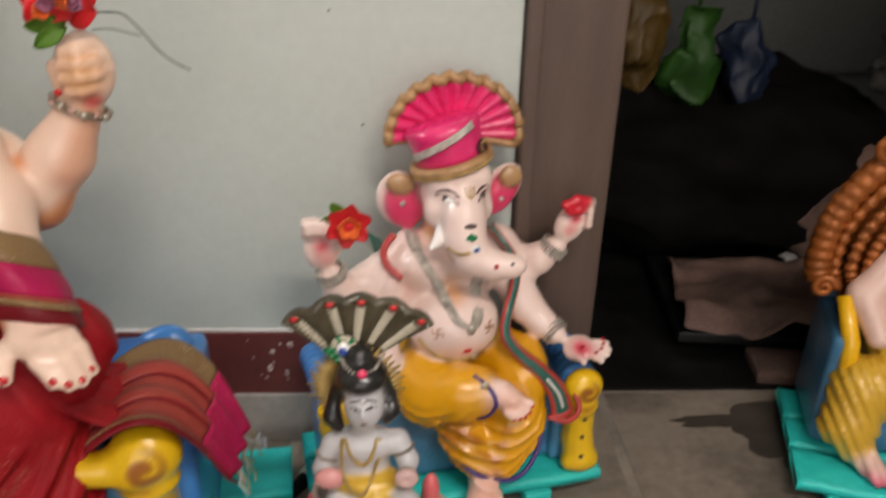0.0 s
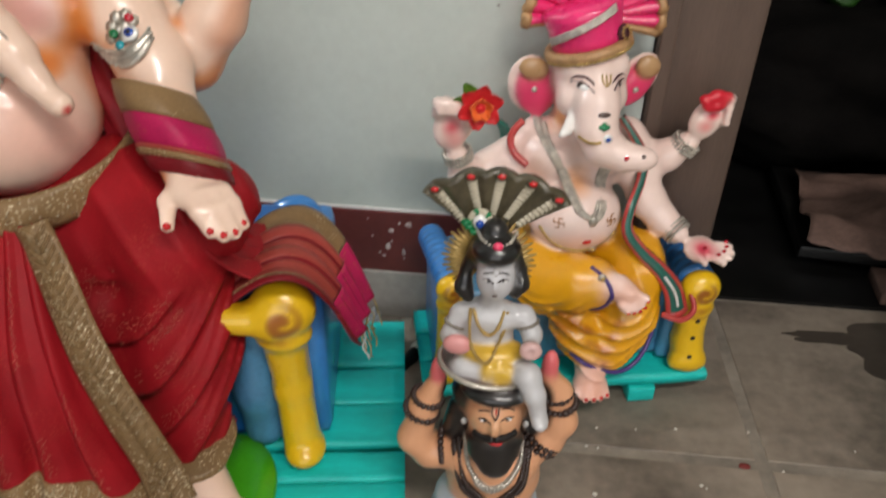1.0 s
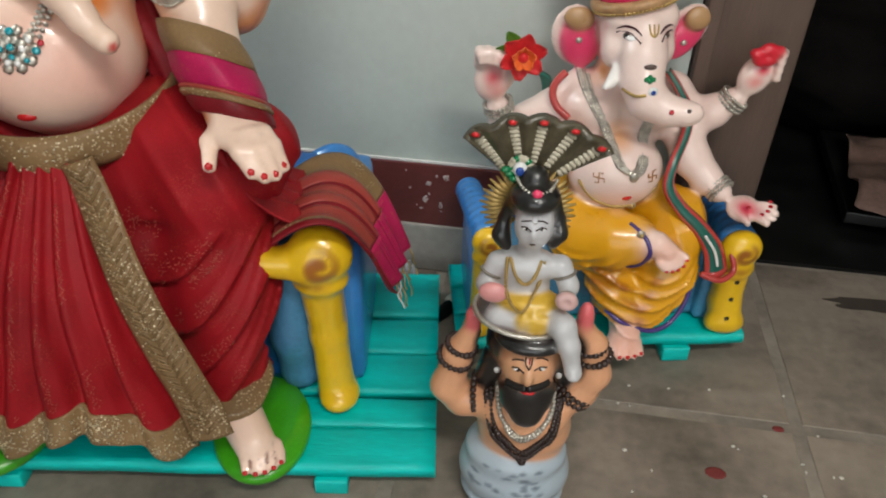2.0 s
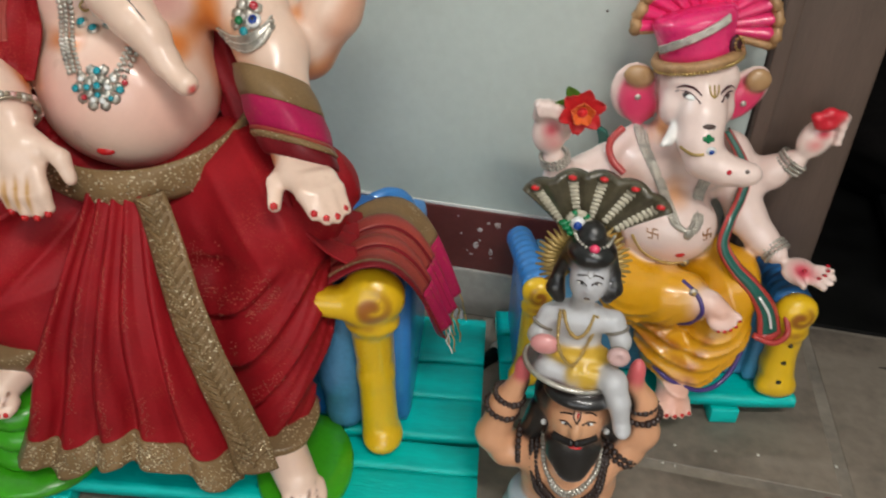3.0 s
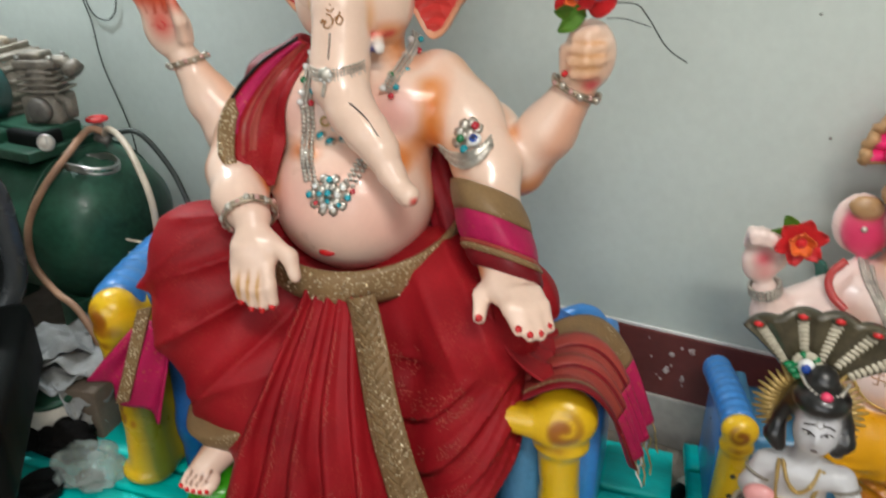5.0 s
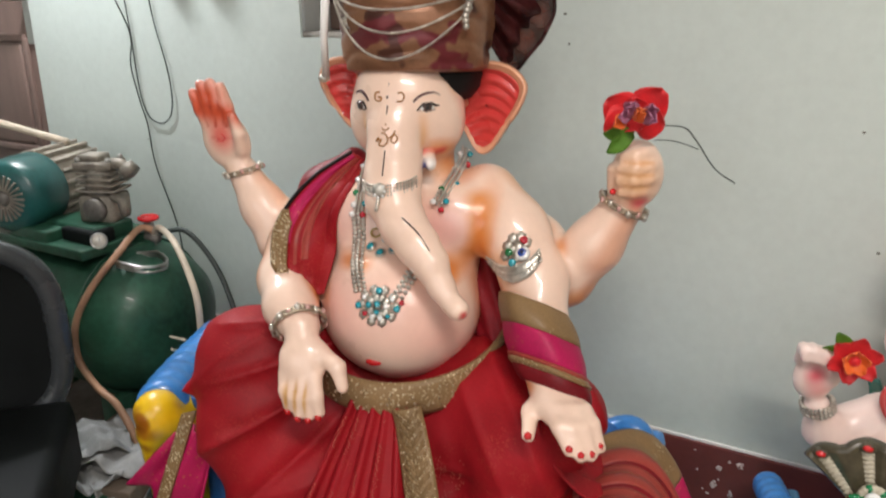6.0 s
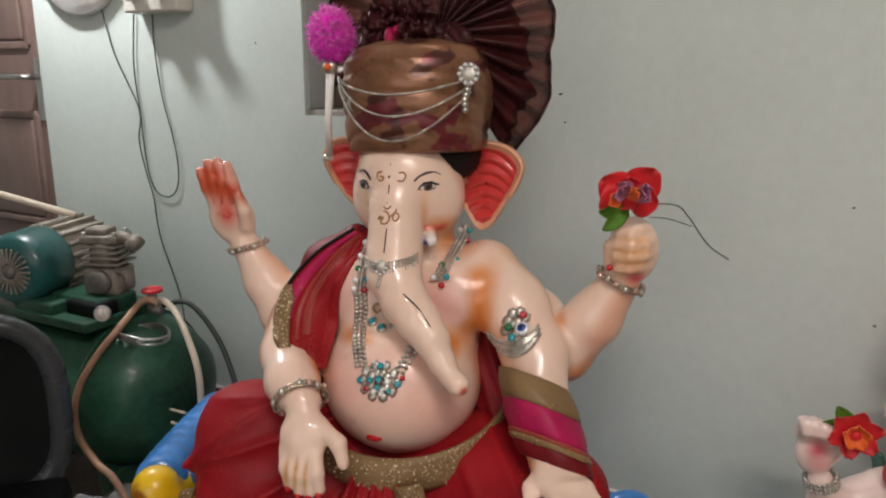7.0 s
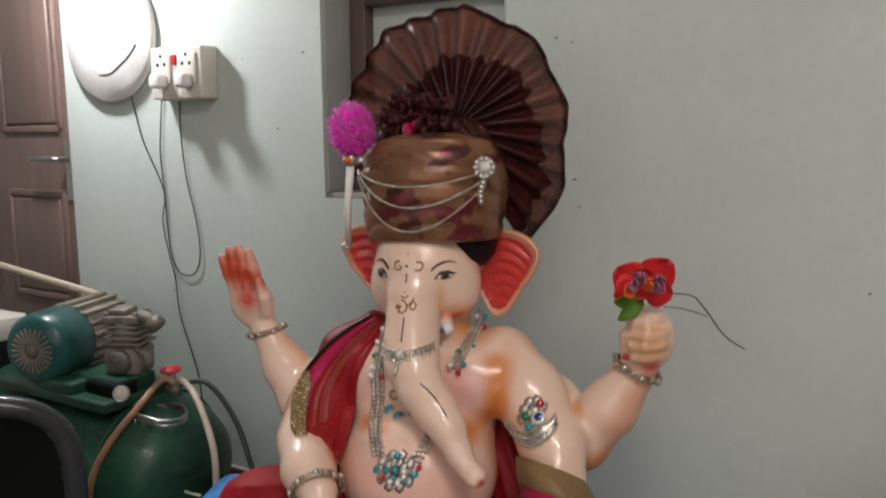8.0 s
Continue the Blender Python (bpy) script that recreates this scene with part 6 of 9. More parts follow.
def throne(m, w0, w1, front, back, top, seat, label, tops, rolls):
    """A low seat between two rolled armrests with scrolled yellow fronts. w0, w1: the armrests' middles."""
    t = thing("throne", m, label, "throne", "painted thrones")
    roll = max(rolls)
    k = roll / 0.047
    part("seat", slab(w1 - w0 - roll, back - front - 0.05 * k, seat - 0.056, 0.02 * k, ((w0 + w1) / 2, (front + back) / 2 + 0.03 * k, 0.056 + (seat - 0.056) / 2)), DULL_BLUE if k < 0.8 else DEEP_BLUE, t)
    rise = top - (0.10 * k if k > 0.8 else 0.15)
    part("backrest", slab(w1 - w0 + roll, 0.05 * k, rise, 0.02 * k, ((w0 + w1) / 2, back, 0.056 + rise / 2)), BLUE_PAINT, t)
    for side, cx, top, roll in ((-1, w0, tops[0], rolls[0]), (1, w1, tops[1], rolls[1])):
        k = roll / 0.047
        n = 40
        pts, rad = [], []
        for i in range(n + 1):
            v = i / n
            pts.append((cx + side * 0.03 * k * v, front + 0.02 * k + (back - front) * v, top - roll - 0.030 * k * v * v))
            rad.append(roll * (0.86 + 0.14 * abs(math.sin(math.pi * v * 9)) ** 0.7) * (1 - 0.06 * v))
        arm = part("armrest", tube(pts, rad, 24), BLUE_PAINT, t, "blue ribbed roll")
        part("side_panel", slab(0.05 * k, back - front - 0.02 * k, top - roll - 0.056, 0.015 * k, (cx + side * 0.018 * k, (front + back) / 2 + 0.02 * k, 0.056 + (top - roll - 0.056) / 2)), BLUE_PAINT, t)
        part("inner_panel", slab(0.04 * k, back - front - 0.03 * k, top - roll - 0.07, 0.015 * k, (cx - side * 0.035 * k, (front + back) / 2 + 0.015 * k, 0.06 + (top - roll - 0.07) / 2)), DULL_BLUE, t)
        c = Clay(0.0045, 0.016 * k)
        y, yel, och = front, (0.80, 0.49, 0.008), (0.30, 0.085, 0.008)
        c.lump((cx, y, top - roll), (roll * 1.04, 0.036 * k, roll * 1.0), yel)
        c.lump((cx, y + 0.004 * k, top - roll * 2.15), (roll * 0.95, 0.034 * k, roll * 0.36), yel)
        c.limb([(cx, y + 0.010 * k, top - roll * 2.0), (cx + side * 0.006 * k, y + 0.014 * k, 0.16 * k), (cx + side * 0.012 * k, y + 0.002 * k, 0.056 + 0.040 * k)], [0.040 * k, 0.038 * k, 0.041 * k], yel)
        c.limb([(cx - side * 0.02 * k, y - 0.004 * k, 0.075), (cx + side * 0.04 * k, y - 0.004 * k, 0.072)], [0.018 * k, 0.018 * k], yel, 0.02)
        swirl = [(cx + side * roll * (0.10 + 0.55 * i / 29) * math.cos(i / 29 * 2.2 * math.pi + 0.6), y - 0.035 * k, top - roll + roll * (0.10 + 0.55 * i / 29) * math.sin(i / 29 * 2.2 * math.pi + 0.6)) for i in range(30)]
        c.stroke(swirl, 0.0125 * k, och, 1.6)
        c.stroke([(cx - side * 0.05 * k, y - 0.03 * k, top - roll * 1.95), (cx, y - 0.036 * k, top - roll * 2.02), (cx + side * 0.05 * k, y - 0.03 * k, top - roll * 1.9)], 0.014 * k, och, 1.4)
        c.stroke([(cx - side * 0.05 * k, y - 0.02 * k, top - roll * 2.5), (cx, y - 0.036 * k, top - roll * 2.55), (cx + side * 0.05 * k, y - 0.02 * k, top - roll * 2.5)], 0.012 * k, och, 1.6)
        # shade of the post's inner side, painted as a dark olive stroke
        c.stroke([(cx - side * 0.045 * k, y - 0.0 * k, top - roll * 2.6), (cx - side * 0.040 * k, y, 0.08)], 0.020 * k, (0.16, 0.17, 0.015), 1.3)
        c.stroke([(cx - side * 0.03 * k, y - 0.03 * k, 0.064), (cx + side * 0.05 * k, y - 0.03 * k, 0.062)], 0.014 * k, och, 1.5)
        c.solid()
        col = c.build("scroll_front", PLASTER_PAINT, None, "yellow scrolled front post with ochre shading and painted inner-side shade", "", t)
        if k < 0.8:
            for z in (0.10, 0.14, 0.18):
                part("stud", ball(c.front(cx, z, 0.0), (0.005, 0.003, 0.005), 1), BLACK_PAINT, col)
    return t


def large_throne():
    """A low seat between ribbed rolls; each roll ends in a yellow scroll on a post."""
    t = thing("throne", THRONE, "blue plaster throne with ribbed armrests and yellow scrolls", "throne", "painted thrones")
    part("seat", slab(0.66, 0.25, 0.304, 0.02, (0.0, -0.06, 0.208)), DEEP_BLUE, t)
    part("backrest", slab(0.80, 0.05, 0.27, 0.02, (-0.02, 0.085, 0.191)), BLUE_PAINT, t)
    # (scroll's middle, its radius, where the roll ends at the back, post: half width and foot, nose)
    for side, (cx, cz, r), (bx, bz), (hw, foot), nose in ((-1, (-0.384, 0.396, 0.042), (-0.478, 0.372), (0.042, -0.368), 0), (1, (0.352, 0.350, 0.044), (0.350, 0.280), (0.0290, 0.358), 1)):
        n, front = 48, -0.215
        pts = [(cx + (bx - cx) * (v ** 0.8), front + 0.30 * v, cz + (bz - cz) * v) for v in (i / n for i in range(n + 1))]
        rad = [(r + 0.006 * (i / n)) * (0.90 + 0.10 * abs(math.sin(math.pi * i / n * 9)) ** 0.6) for i in range(n + 1)]
        part("armrest", tube(pts, rad, 28), BLUE_PAINT, t, "blue ribbed roll")
        part("side_panel", slab(0.062, 0.28, cz - 0.066, 0.018, (cx + side * 0.020 if side > 0 else cx + 0.012, -0.045, 0.056 + (cz - 0.066) / 2)), BLUE_PAINT, t)
        ix = cx - side * (0.055 if nose else 0.098)
        bulge = Clay(0.006, 0.03)
        bulge.limb([(ix, -0.185, 0.088), (ix - side * 0.004, -0.190, 0.17), (ix + side * 0.004, -0.180, cz - 0.045)], [0.034, 0.030, 0.034], (0, 0, 0))
        bulge.limb([(ix, -0.06, 0.09), (ix, -0.06, cz - 0.045)], [0.032, 0.034], (0, 0, 0))
        bulge.lump((ix, -0.12, 0.20), (0.030, 0.09, 0.12), (0, 0, 0))
        bulge.solid()
        bulge.build("inner_panel", DULL_BLUE if nose else DEEP_BLUE, None, "rounded dull blue inner side", "", t)
        c = Clay(0.0042, 0.014)
        y, yel, och, side_shade = front - 0.012, (0.80, 0.49, 0.008), (0.34, 0.105, 0.008), (0.13, 0.145, 0.012)
        r = r if nose else 0.033
        c.lump((cx, y, cz), (r * 1.06, 0.036, r * 1.04), yel)
        if nose:
            c.limb([(cx - 0.020, y - 0.006, cz - 0.012), (cx - 0.055, y - 0.010, cz - 0.008), (cx - 0.078, y - 0.012, cz - 0.006)], [0.032, 0.020, 0.021], yel)
            c.lump((cx - 0.090, y - 0.014, cz - 0.004), (0.010, 0.014, 0.014), yel, 0.004, cut=True)
            c.stroke([(cx - 0.082, y - 0.03, cz + 0.014), (cx - 0.086, y - 0.03, cz - 0.012), (cx - 0.066, y - 0.034, cz - 0.026)], 0.012, och, 1.2)
        c.lump((cx - 0.002, y + 0.004, cz - r * 1.05), (r * 0.92, 0.034, r * 0.42), yel)
        if not nose:
            c.limb([(cx + 0.006, y + 0.004, cz), (cx + 0.014, y + 0.006, cz - r * 0.9), (cx + 0.006, y + 0.008, cz - r * 1.6)], [r * 0.92, r * 0.80, r * 0.90], yel)
            c.stroke([(cx - 0.034, y - 0.02, cz - r * 0.30), (cx - 0.012, y - 0.036, cz - r * 0.62), (cx + 0.030, y - 0.034, cz - r * 0.58)], 0.013, och, 1.3)
        top = cz - r * 1.1
        c.limb([(cx - side * 0.006, y + 0.012, top), ((cx + foot) / 2 - side * 0.004, y + 0.018, 0.19), (foot, y + 0.010, 0.098)], [hw + 0.003, hw * 0.95, hw * 1.02], yel)
        c.limb([(cx - side * 0.006, y + 0.05, top), (foot - side * 0.006, y + 0.05, 0.10)], [hw, hw], yel)
        c.lump((foot + side * 0.006, y - 0.002, 0.076), (hw * 1.12, 0.040, 0.021), yel, 0.012)
        turn = lambda q: (cx + side * 0.004 + r * (0.10 + 0.60 * q) * math.cos(q * 2.2 * math.pi + 0.9) * side, y - 0.036, cz + r * (0.10 + 0.60 * q) * math.sin(q * 2.2 * math.pi + 0.9))
        c.stroke([turn(i / 29) for i in range(30)], 0.012, och, 1.3)
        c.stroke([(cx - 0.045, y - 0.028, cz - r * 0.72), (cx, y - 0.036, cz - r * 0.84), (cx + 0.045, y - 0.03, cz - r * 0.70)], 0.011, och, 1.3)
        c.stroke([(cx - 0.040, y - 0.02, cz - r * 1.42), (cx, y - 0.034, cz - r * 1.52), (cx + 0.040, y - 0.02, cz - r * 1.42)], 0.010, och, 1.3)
        # the inner flank's shade is painted on in dark olive
        c.stroke([(cx - side * (hw + 0.006), y + 0.014, top - 0.02), (foot - side * (hw + 0.004), y + 0.014, 0.09)], 0.024, side_shade, 1.2)
        c.stroke([(cx - side * (hw + 0.006), y + 0.05, top - 0.02), (foot - side * (hw + 0.006), y + 0.05, 0.09)], 0.034, side_shade, 1.0)
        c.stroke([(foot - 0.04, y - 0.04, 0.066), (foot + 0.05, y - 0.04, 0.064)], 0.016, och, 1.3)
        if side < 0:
            # left post: painted shade reaches wider across its right half
            c.stroke([(cx + hw * 0.9, y - 0.01, top - 0.01), (foot + hw * 0.9, y - 0.01, 0.085)], 0.048, side_shade, 0.7)
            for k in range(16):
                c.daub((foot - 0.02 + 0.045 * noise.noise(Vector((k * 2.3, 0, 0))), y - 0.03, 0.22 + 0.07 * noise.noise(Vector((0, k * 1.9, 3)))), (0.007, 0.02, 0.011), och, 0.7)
        c.solid()
        c.build("scroll_front", PLASTER_PAINT, None, "yellow scrolled front post with ochre shading and painted inner-side shade", "", t)
    ridge = smooth_line([(0.20, 0.060, 0.290), (0.25, 0.060, 0.304), (0.300, 0.060, 0.330), (0.340, 0.060, 0.350), (0.364, 0.055, 0.338), (0.372, 0.05, 0.28)], 8)
    part("back_wing", join(tube(ridge, 0.021, 14), sheet(lambda u, v: (lambda p: (p.x, p.y, 0.06 + (p.z - 0.06) * v))(ridge[min(int(u * (len(ridge) - 1)), len(ridge) - 1)]), len(ridge) - 1, 8, 0.026)), BLUE_PAINT, t, "wavy blue rear wing")


def footstool():
    f = thing("footstool", BIG, "green painted plaster footstool with coiled pad", "footstool")
    rim = [(0.9, 0.053), (0.98, 0.058), (1.0, 0.066), (0.96, 0.074), (0.6, 0.078)]
    part("base", moved(lathe(rim, 48), pose(0.195, -0.262, 0, 0, 0, 0) @ Matrix.Diagonal((0.074, 0.104, 1, 1))), GREEN_PAINT, f)
    part("base", moved(lathe(rim, 48), pose(-0.222, -0.235, 0, 0, 0, 0) @ Matrix.Diagonal((0.10, 0.085, 1, 1))), GREEN_PAINT, f)
    for z, r in ((0.098, 0.060), (0.135, 0.055), (0.172, 0.050)):
        part("coil", moved(lathe([(r * 0.6, -0.019), (r * 0.9, -0.016), (r, 0), (r * 0.9, 0.016), (r * 0.6, 0.019)], 32), pose(-0.222, -0.228, z, 4, 3, 0)), GREEN_PAINT, f)


large_throne()
footstool()
dhoti()
shawl()
turban()
jewellery()
big_flower()

# ---- the smaller statue on its throne ----
SMALL = pose(0.08, 1.20, 0, 0, 0, 12)


def small_statue():
    c = Clay(0.0040, 0.016)
    s, w = (0.84, 0.65, 0.585), (0.72, 0.335, 0.004)
    c.lump((-0.026, 0.018, 0.425), (0.094, 0.058, 0.086), s)
    c.lump((-0.070, -0.016, 0.452), (0.044, 0.036, 0.038), s, 0.016)
    c.lump((0.020, -0.016, 0.452), (0.044, 0.036, 0.038), s, 0.016)
    c.lump((-0.025, -0.040, 0.354), (0.080, 0.066, 0.066), s, 0.018)
    c.lump((-0.010, 0.02, 0.275), (0.105, 0.07, 0.052), w, 0.012)
    c.limb([(-0.020, 0.02, 0.46), (-0.018, 0.012, 0.53)], [0.047, 0.045], s, 0.02)
    # head, cheeks, trunk and tusk
    c.lump((-0.017, 0.010, 0.580), (0.057, 0.060, 0.058), s)
    c.lump((-0.041, -0.020, 0.604), (0.031, 0.033, 0.031), s)
    c.lump((0.007, -0.020, 0.604), (0.031, 0.033, 0.031), s)
    c.lump((-0.050, -0.026, 0.556), (0.025, 0.030, 0.030), s, 0.012)
    c.lump((0.014, -0.026, 0.558), (0.025, 0.030, 0.030), s, 0.012)
    c.limb([(-0.017, -0.040, 0.590), (-0.019, -0.064, 0.556), (-0.021, -0.080, 0.526), (-0.010, -0.092, 0.500), (0.018, -0.105, 0.490), (0.043, -0.114, 0.489), (0.055, -0.118, 0.491)], [0.033, 0.033, 0.031, 0.028, 0.023, 0.0175, 0.015], s, 0.012)
    c.limb([(-0.052, -0.055, 0.537), (-0.066, -0.076, 0.522), (-0.076, -0.084, 0.518)], [0.010, 0.0085, 0.005], (0.84, 0.81, 0.78), 0.003)
    pink, cap = (0.72, 0.030, 0.13), (0.44, 0.26, 0.12)
    c.lump((-0.101, 0.034, 0.556), (0.040, 0.012, 0.050), s, 0.006, (0, -14, 0))
    c.lump((-0.095, 0.024, 0.550), (0.033, 0.012, 0.043), pink, 0.004, (0, -14, 0))
    c.lump((-0.104, 0.014, 0.590), (0.025, 0.010, 0.018), cap, 0.004, (0, 10, 0))
    c.lump((0.074, 0.034, 0.564), (0.032, 0.012, 0.048), s, 0.006, (0, 34, 0))
    c.lump((0.070, 0.024, 0.558), (0.026, 0.012, 0.044), pink, 0.004, (0, 34, 0))
    c.lump((0.083, 0.012, 0.591), (0.021, 0.010, 0.019), cap, 0.004, (0, 20, 0))
    # raised arm with the flower
    c.limb([(-0.090, 0.02, 0.465), (-0.165, 0.02, 0.412), (-0.208, 0.0, 0.408), (-0.227, -0.018, 0.459)], [0.036, 0.031, 0.027, 0.018], s)
    c.lump((-0.239, -0.024, 0.506), (0.029, 0.015, 0.037), s, 0.008)
    for i in range(4):
        x, h = -0.262 + 0.0125 * i, 0.004 * math.sin(1 + i)
        c.limb([(x, -0.026, 0.532), (x, -0.036, 0.553 + h), (x + 0.001, -0.048, 0.554 + h), (x + 0.002, -0.052, 0.543 + h)], [0.0085, 0.0082, 0.0078, 0.007], s, 0.004)
    c.limb([(-0.215, -0.026, 0.505), (-0.208, -0.040, 0.530)], [0.010, 0.008], s, 0.006)
    # raised arm with the rose
    c.limb([(0.070, 0.025, 0.462), (0.105, 0.005, 0.422), (0.132, -0.014, 0.446), (0.158, -0.028, 0.476)], [0.036, 0.031, 0.025, 0.018], s)
    c.lump((0.176, -0.036, 0.518), (0.027, 0.017, 0.036), s, 0.008, (0, 22, 0))
    for i in range(4):
        z = 0.556 - 0.0125 * i
        c.limb([(0.196, -0.030, z - 0.006), (0.206 - 0.001 * i, -0.044, z), (0.200, -0.056, z + 0.002)], [0.0085, 0.008, 0.007], s, 0.004)
    for a, b, q in ((0.160, 0.558, 0.013), (0.176, 0.566, 0.014), (0.190, 0.562, 0.013), (0.180, 0.550, 0.014), (0.166, 0.548, 0.012)):
        c.lump((a, -0.055, b), (q, 0.010, q * 0.75), (0.60, 0.012, 0.030), 0.002, (0, 30 * math.sin(90 * a), 0))
    # lowered arm with the open palm
    c.limb([(0.072, 0.0, 0.438), (0.108, -0.026, 0.366), (0.132, -0.050, 0.340), (0.153, -0.072, 0.326)], [0.034, 0.030, 0.024, 0.018], s)
    c.lump((0.186, -0.100, 0.309), (0.031, 0.027, 0.013), s, 0.008, (20, -6, 20))
    fingers(c, [(0.196, -0.118, 0.308), (0.206, -0.114, 0.310), (0.212, -0.107, 0.312), (0.214, -0.098, 0.314)], [(0.212, -0.138, 0.305), (0.224, -0.132, 0.309), (0.231, -0.122, 0.314), (0.232, -0.110, 0.318)], 0.0072, s)
    fingers(c, [(0.170, -0.112, 0.312)], [(0.180, -0.136, 0.306)], 0.0072, s)
    c.limb([(-0.085, 0.0, 0.44), (-0.15, -0.02, 0.36), (-0.14, -0.06, 0.30)], [0.032, 0.028, 0.022], s)
    # yellow cloth: one shin laid across, the other leg down
    c.limb([(-0.030, 0.0, 0.282), (-0.085, -0.058, 0.258), (-0.074, -0.086, 0.248)], [0.052, 0.053, 0.051], w, 0.014)
    c.limb([(-0.074, -0.086, 0.248), (-0.030, -0.110, 0.259), (-0.002, -0.122, 0.265)], [0.051, 0.049, 0.043], w, 0.010)
    c.limb([(0.002, -0.136, 0.276), (0.030, -0.152, 0.275), (0.046, -0.162, 0.268)], [0.024, 0.021, 0.018], s, 0.006)
    fingers(c, [(0.052, -0.164, 0.272), (0.050, -0.168, 0.265), (0.045, -0.170, 0.260), (0.039, -0.171, 0.257), (0.032, -0.170, 0.256)],
            [(0.071, -0.176, 0.265), (0.066, -0.180, 0.256), (0.058, -0.182, 0.250), (0.049, -0.182, 0.247), (0.040, -0.180, 0.246)], 0.0074, s, None, (0.003, -0.004, -0.002))
    c.limb([(0.030, 0.0, 0.282), (0.088, -0.062, 0.268), (0.084, -0.088, 0.252)], [0.052, 0.050, 0.048], w, 0.014)
    c.limb([(0.084, -0.086, 0.252), (0.066, -0.112, 0.196), (0.030, -0.134, 0.136)], [0.048, 0.054, 0.040], w, 0.012)
    c.limb([(-0.030, -0.092, 0.205), (-0.012, -0.118, 0.160), (0.006, -0.136, 0.132)], [0.044, 0.042, 0.034], w, 0.012)
    c.limb([(0.008, -0.128, 0.140), (0.045, -0.120, 0.124), (0.084, -0.106, 0.140)], [0.034, 0.036, 0.033], w, 0.014)
    c.limb([(0.006, -0.136, 0.102), (0.003, -0.166, 0.090)], [0.024, 0.025], s, 0.006)
    c.lump((0.003, -0.172, 0.081), (0.032, 0.026, 0.014), s, 0.008)
    fingers(c, [(-0.020, -0.178, 0.080), (-0.009, -0.182, 0.081), (0.002, -0.184, 0.081), (0.013, -0.182, 0.081), (0.023, -0.178, 0.080)], [(-0.026, -0.197, 0.072), (-0.012, -0.202, 0.072), (0.002, -0.203, 0.072), (0.015, -0.200, 0.072), (0.028, -0.194, 0.072)], 0.0078, s, None, (0, -0.003, 0.003))

    valley = lambda x: np.where(x > 0.03, 5.5, 3.0) * (x - 0.03) ** 2

    def folds(x, y, z):
        crease = lambda q, p: (1 - np.abs(np.sin(np.pi * q))) ** p
        low = np.clip((0.235 - z) / 0.03, 0, 1) * (z > 0.100) * (y < -0.03)
        swag = crease((z - valley(x) + 0.006 * np.sin(30 * x)) / 0.026, 1.5)
        shin = np.clip((0.0 - x) / 0.02, 0, 1) * np.clip((z - 0.19) / 0.015, 0, 1) * np.clip((0.262 - z) / 0.02, 0, 1) * (y < -0.06)
        ring = crease(np.hypot(x + 0.10, (z - 0.275) * 1.25) / 0.024, 1.6)
        thigh = np.clip((x - 0.05) / 0.02, 0, 1) * np.clip((z - 0.235) / 0.02, 0, 1) * (z < 0.31)
        return -0.0075 * low * swag - 0.0050 * shin * ring - 0.003 * thigh * crease((x + 0.5 * z) / 0.03, 1.8) + 0.0015 * low

    # brown sprayed into the folds of the cloth
    shade = (0.40, 0.125, 0.005)
    for k in range(4):
        xs = (-0.06, -0.035, -0.01, 0.02, 0.05, 0.075, 0.10)
        c.stroke([(x, -0.172 + 0.5 * abs(x - 0.02), 0.130 + 0.026 * k + float(valley(x)) - 0.006 * math.sin(30 * x)) for x in xs], 0.0115, shade, 0.9)
    for p, r in (((-0.050, -0.13, 0.185), (0.05, 0.06, 0.022)), ((0.000, -0.16, 0.212), (0.045, 0.05, 0.014)), ((-0.045, -0.12, 0.15), (0.028, 0.06, 0.05)), ((-0.055, -0.14, 0.215), (0.045, 0.05, 0.010)), ((0.02, -0.09, 0.298), (0.03, 0.06, 0.012))):
        c.daub(p, r, shade, 1.1)
    for p, r, col in (((-0.239, -0.045, 0.516), (0.022, 0.025, 0.026), (0.70, 0.05, 0.09)), ((-0.232, -0.042, 0.490), (0.028, 0.02, 0.024), (0.80, 0.36, 0.34)), ((0.178, -0.055, 0.532), (0.018, 0.03, 0.014), (0.66, 0.04, 0.08)), ((0.170, -0.055, 0.512), (0.018, 0.03, 0.016), (0.80, 0.32, 0.30)),
                      ((0.002, -0.19, 0.088), (0.055, 0.08, 0.06), (0.80, 0.42, 0.31)), ((0.040, -0.165, 0.268), (0.055, 0.045, 0.040), (0.80, 0.44, 0.33)), ((-0.062, -0.01, 0.515), (0.026, 0.04, 0.030), (0.76, 0.36, 0.16)), ((0.034, -0.02, 0.508), (0.028, 0.04, 0.026), (0.76, 0.36, 0.16)), ((-0.030, -0.06, 0.425), (0.030, 0.05, 0.030), (0.78, 0.40, 0.20)), ((0.186, -0.115, 0.318), (0.030, 0.035, 0.018), (0.74, 0.13, 0.16)), ((0.182, -0.118, 0.320), (0.016, 0.02, 0.012), (0.66, 0.03, 0.08)),
                      ((-0.100, -0.03, 0.43), (0.03, 0.05, 0.04), (0.80, 0.50, 0.40)), ((-0.028, -0.10, 0.335), (0.05, 0.05, 0.03), (0.82, 0.56, 0.50)), ((-0.014, -0.075, 0.545), (0.012, 0.04, 0.03), (0.86, 0.72, 0.68))):
        c.daub(p, r, col, 0.8)
    c.solid(folds)
    on = lambda x, z, o=0.002: c.front(x, z, o)
    rim = material("violet_hem_paint", (0.060, 0.035, 0.19), 0.35, coat=0.3)
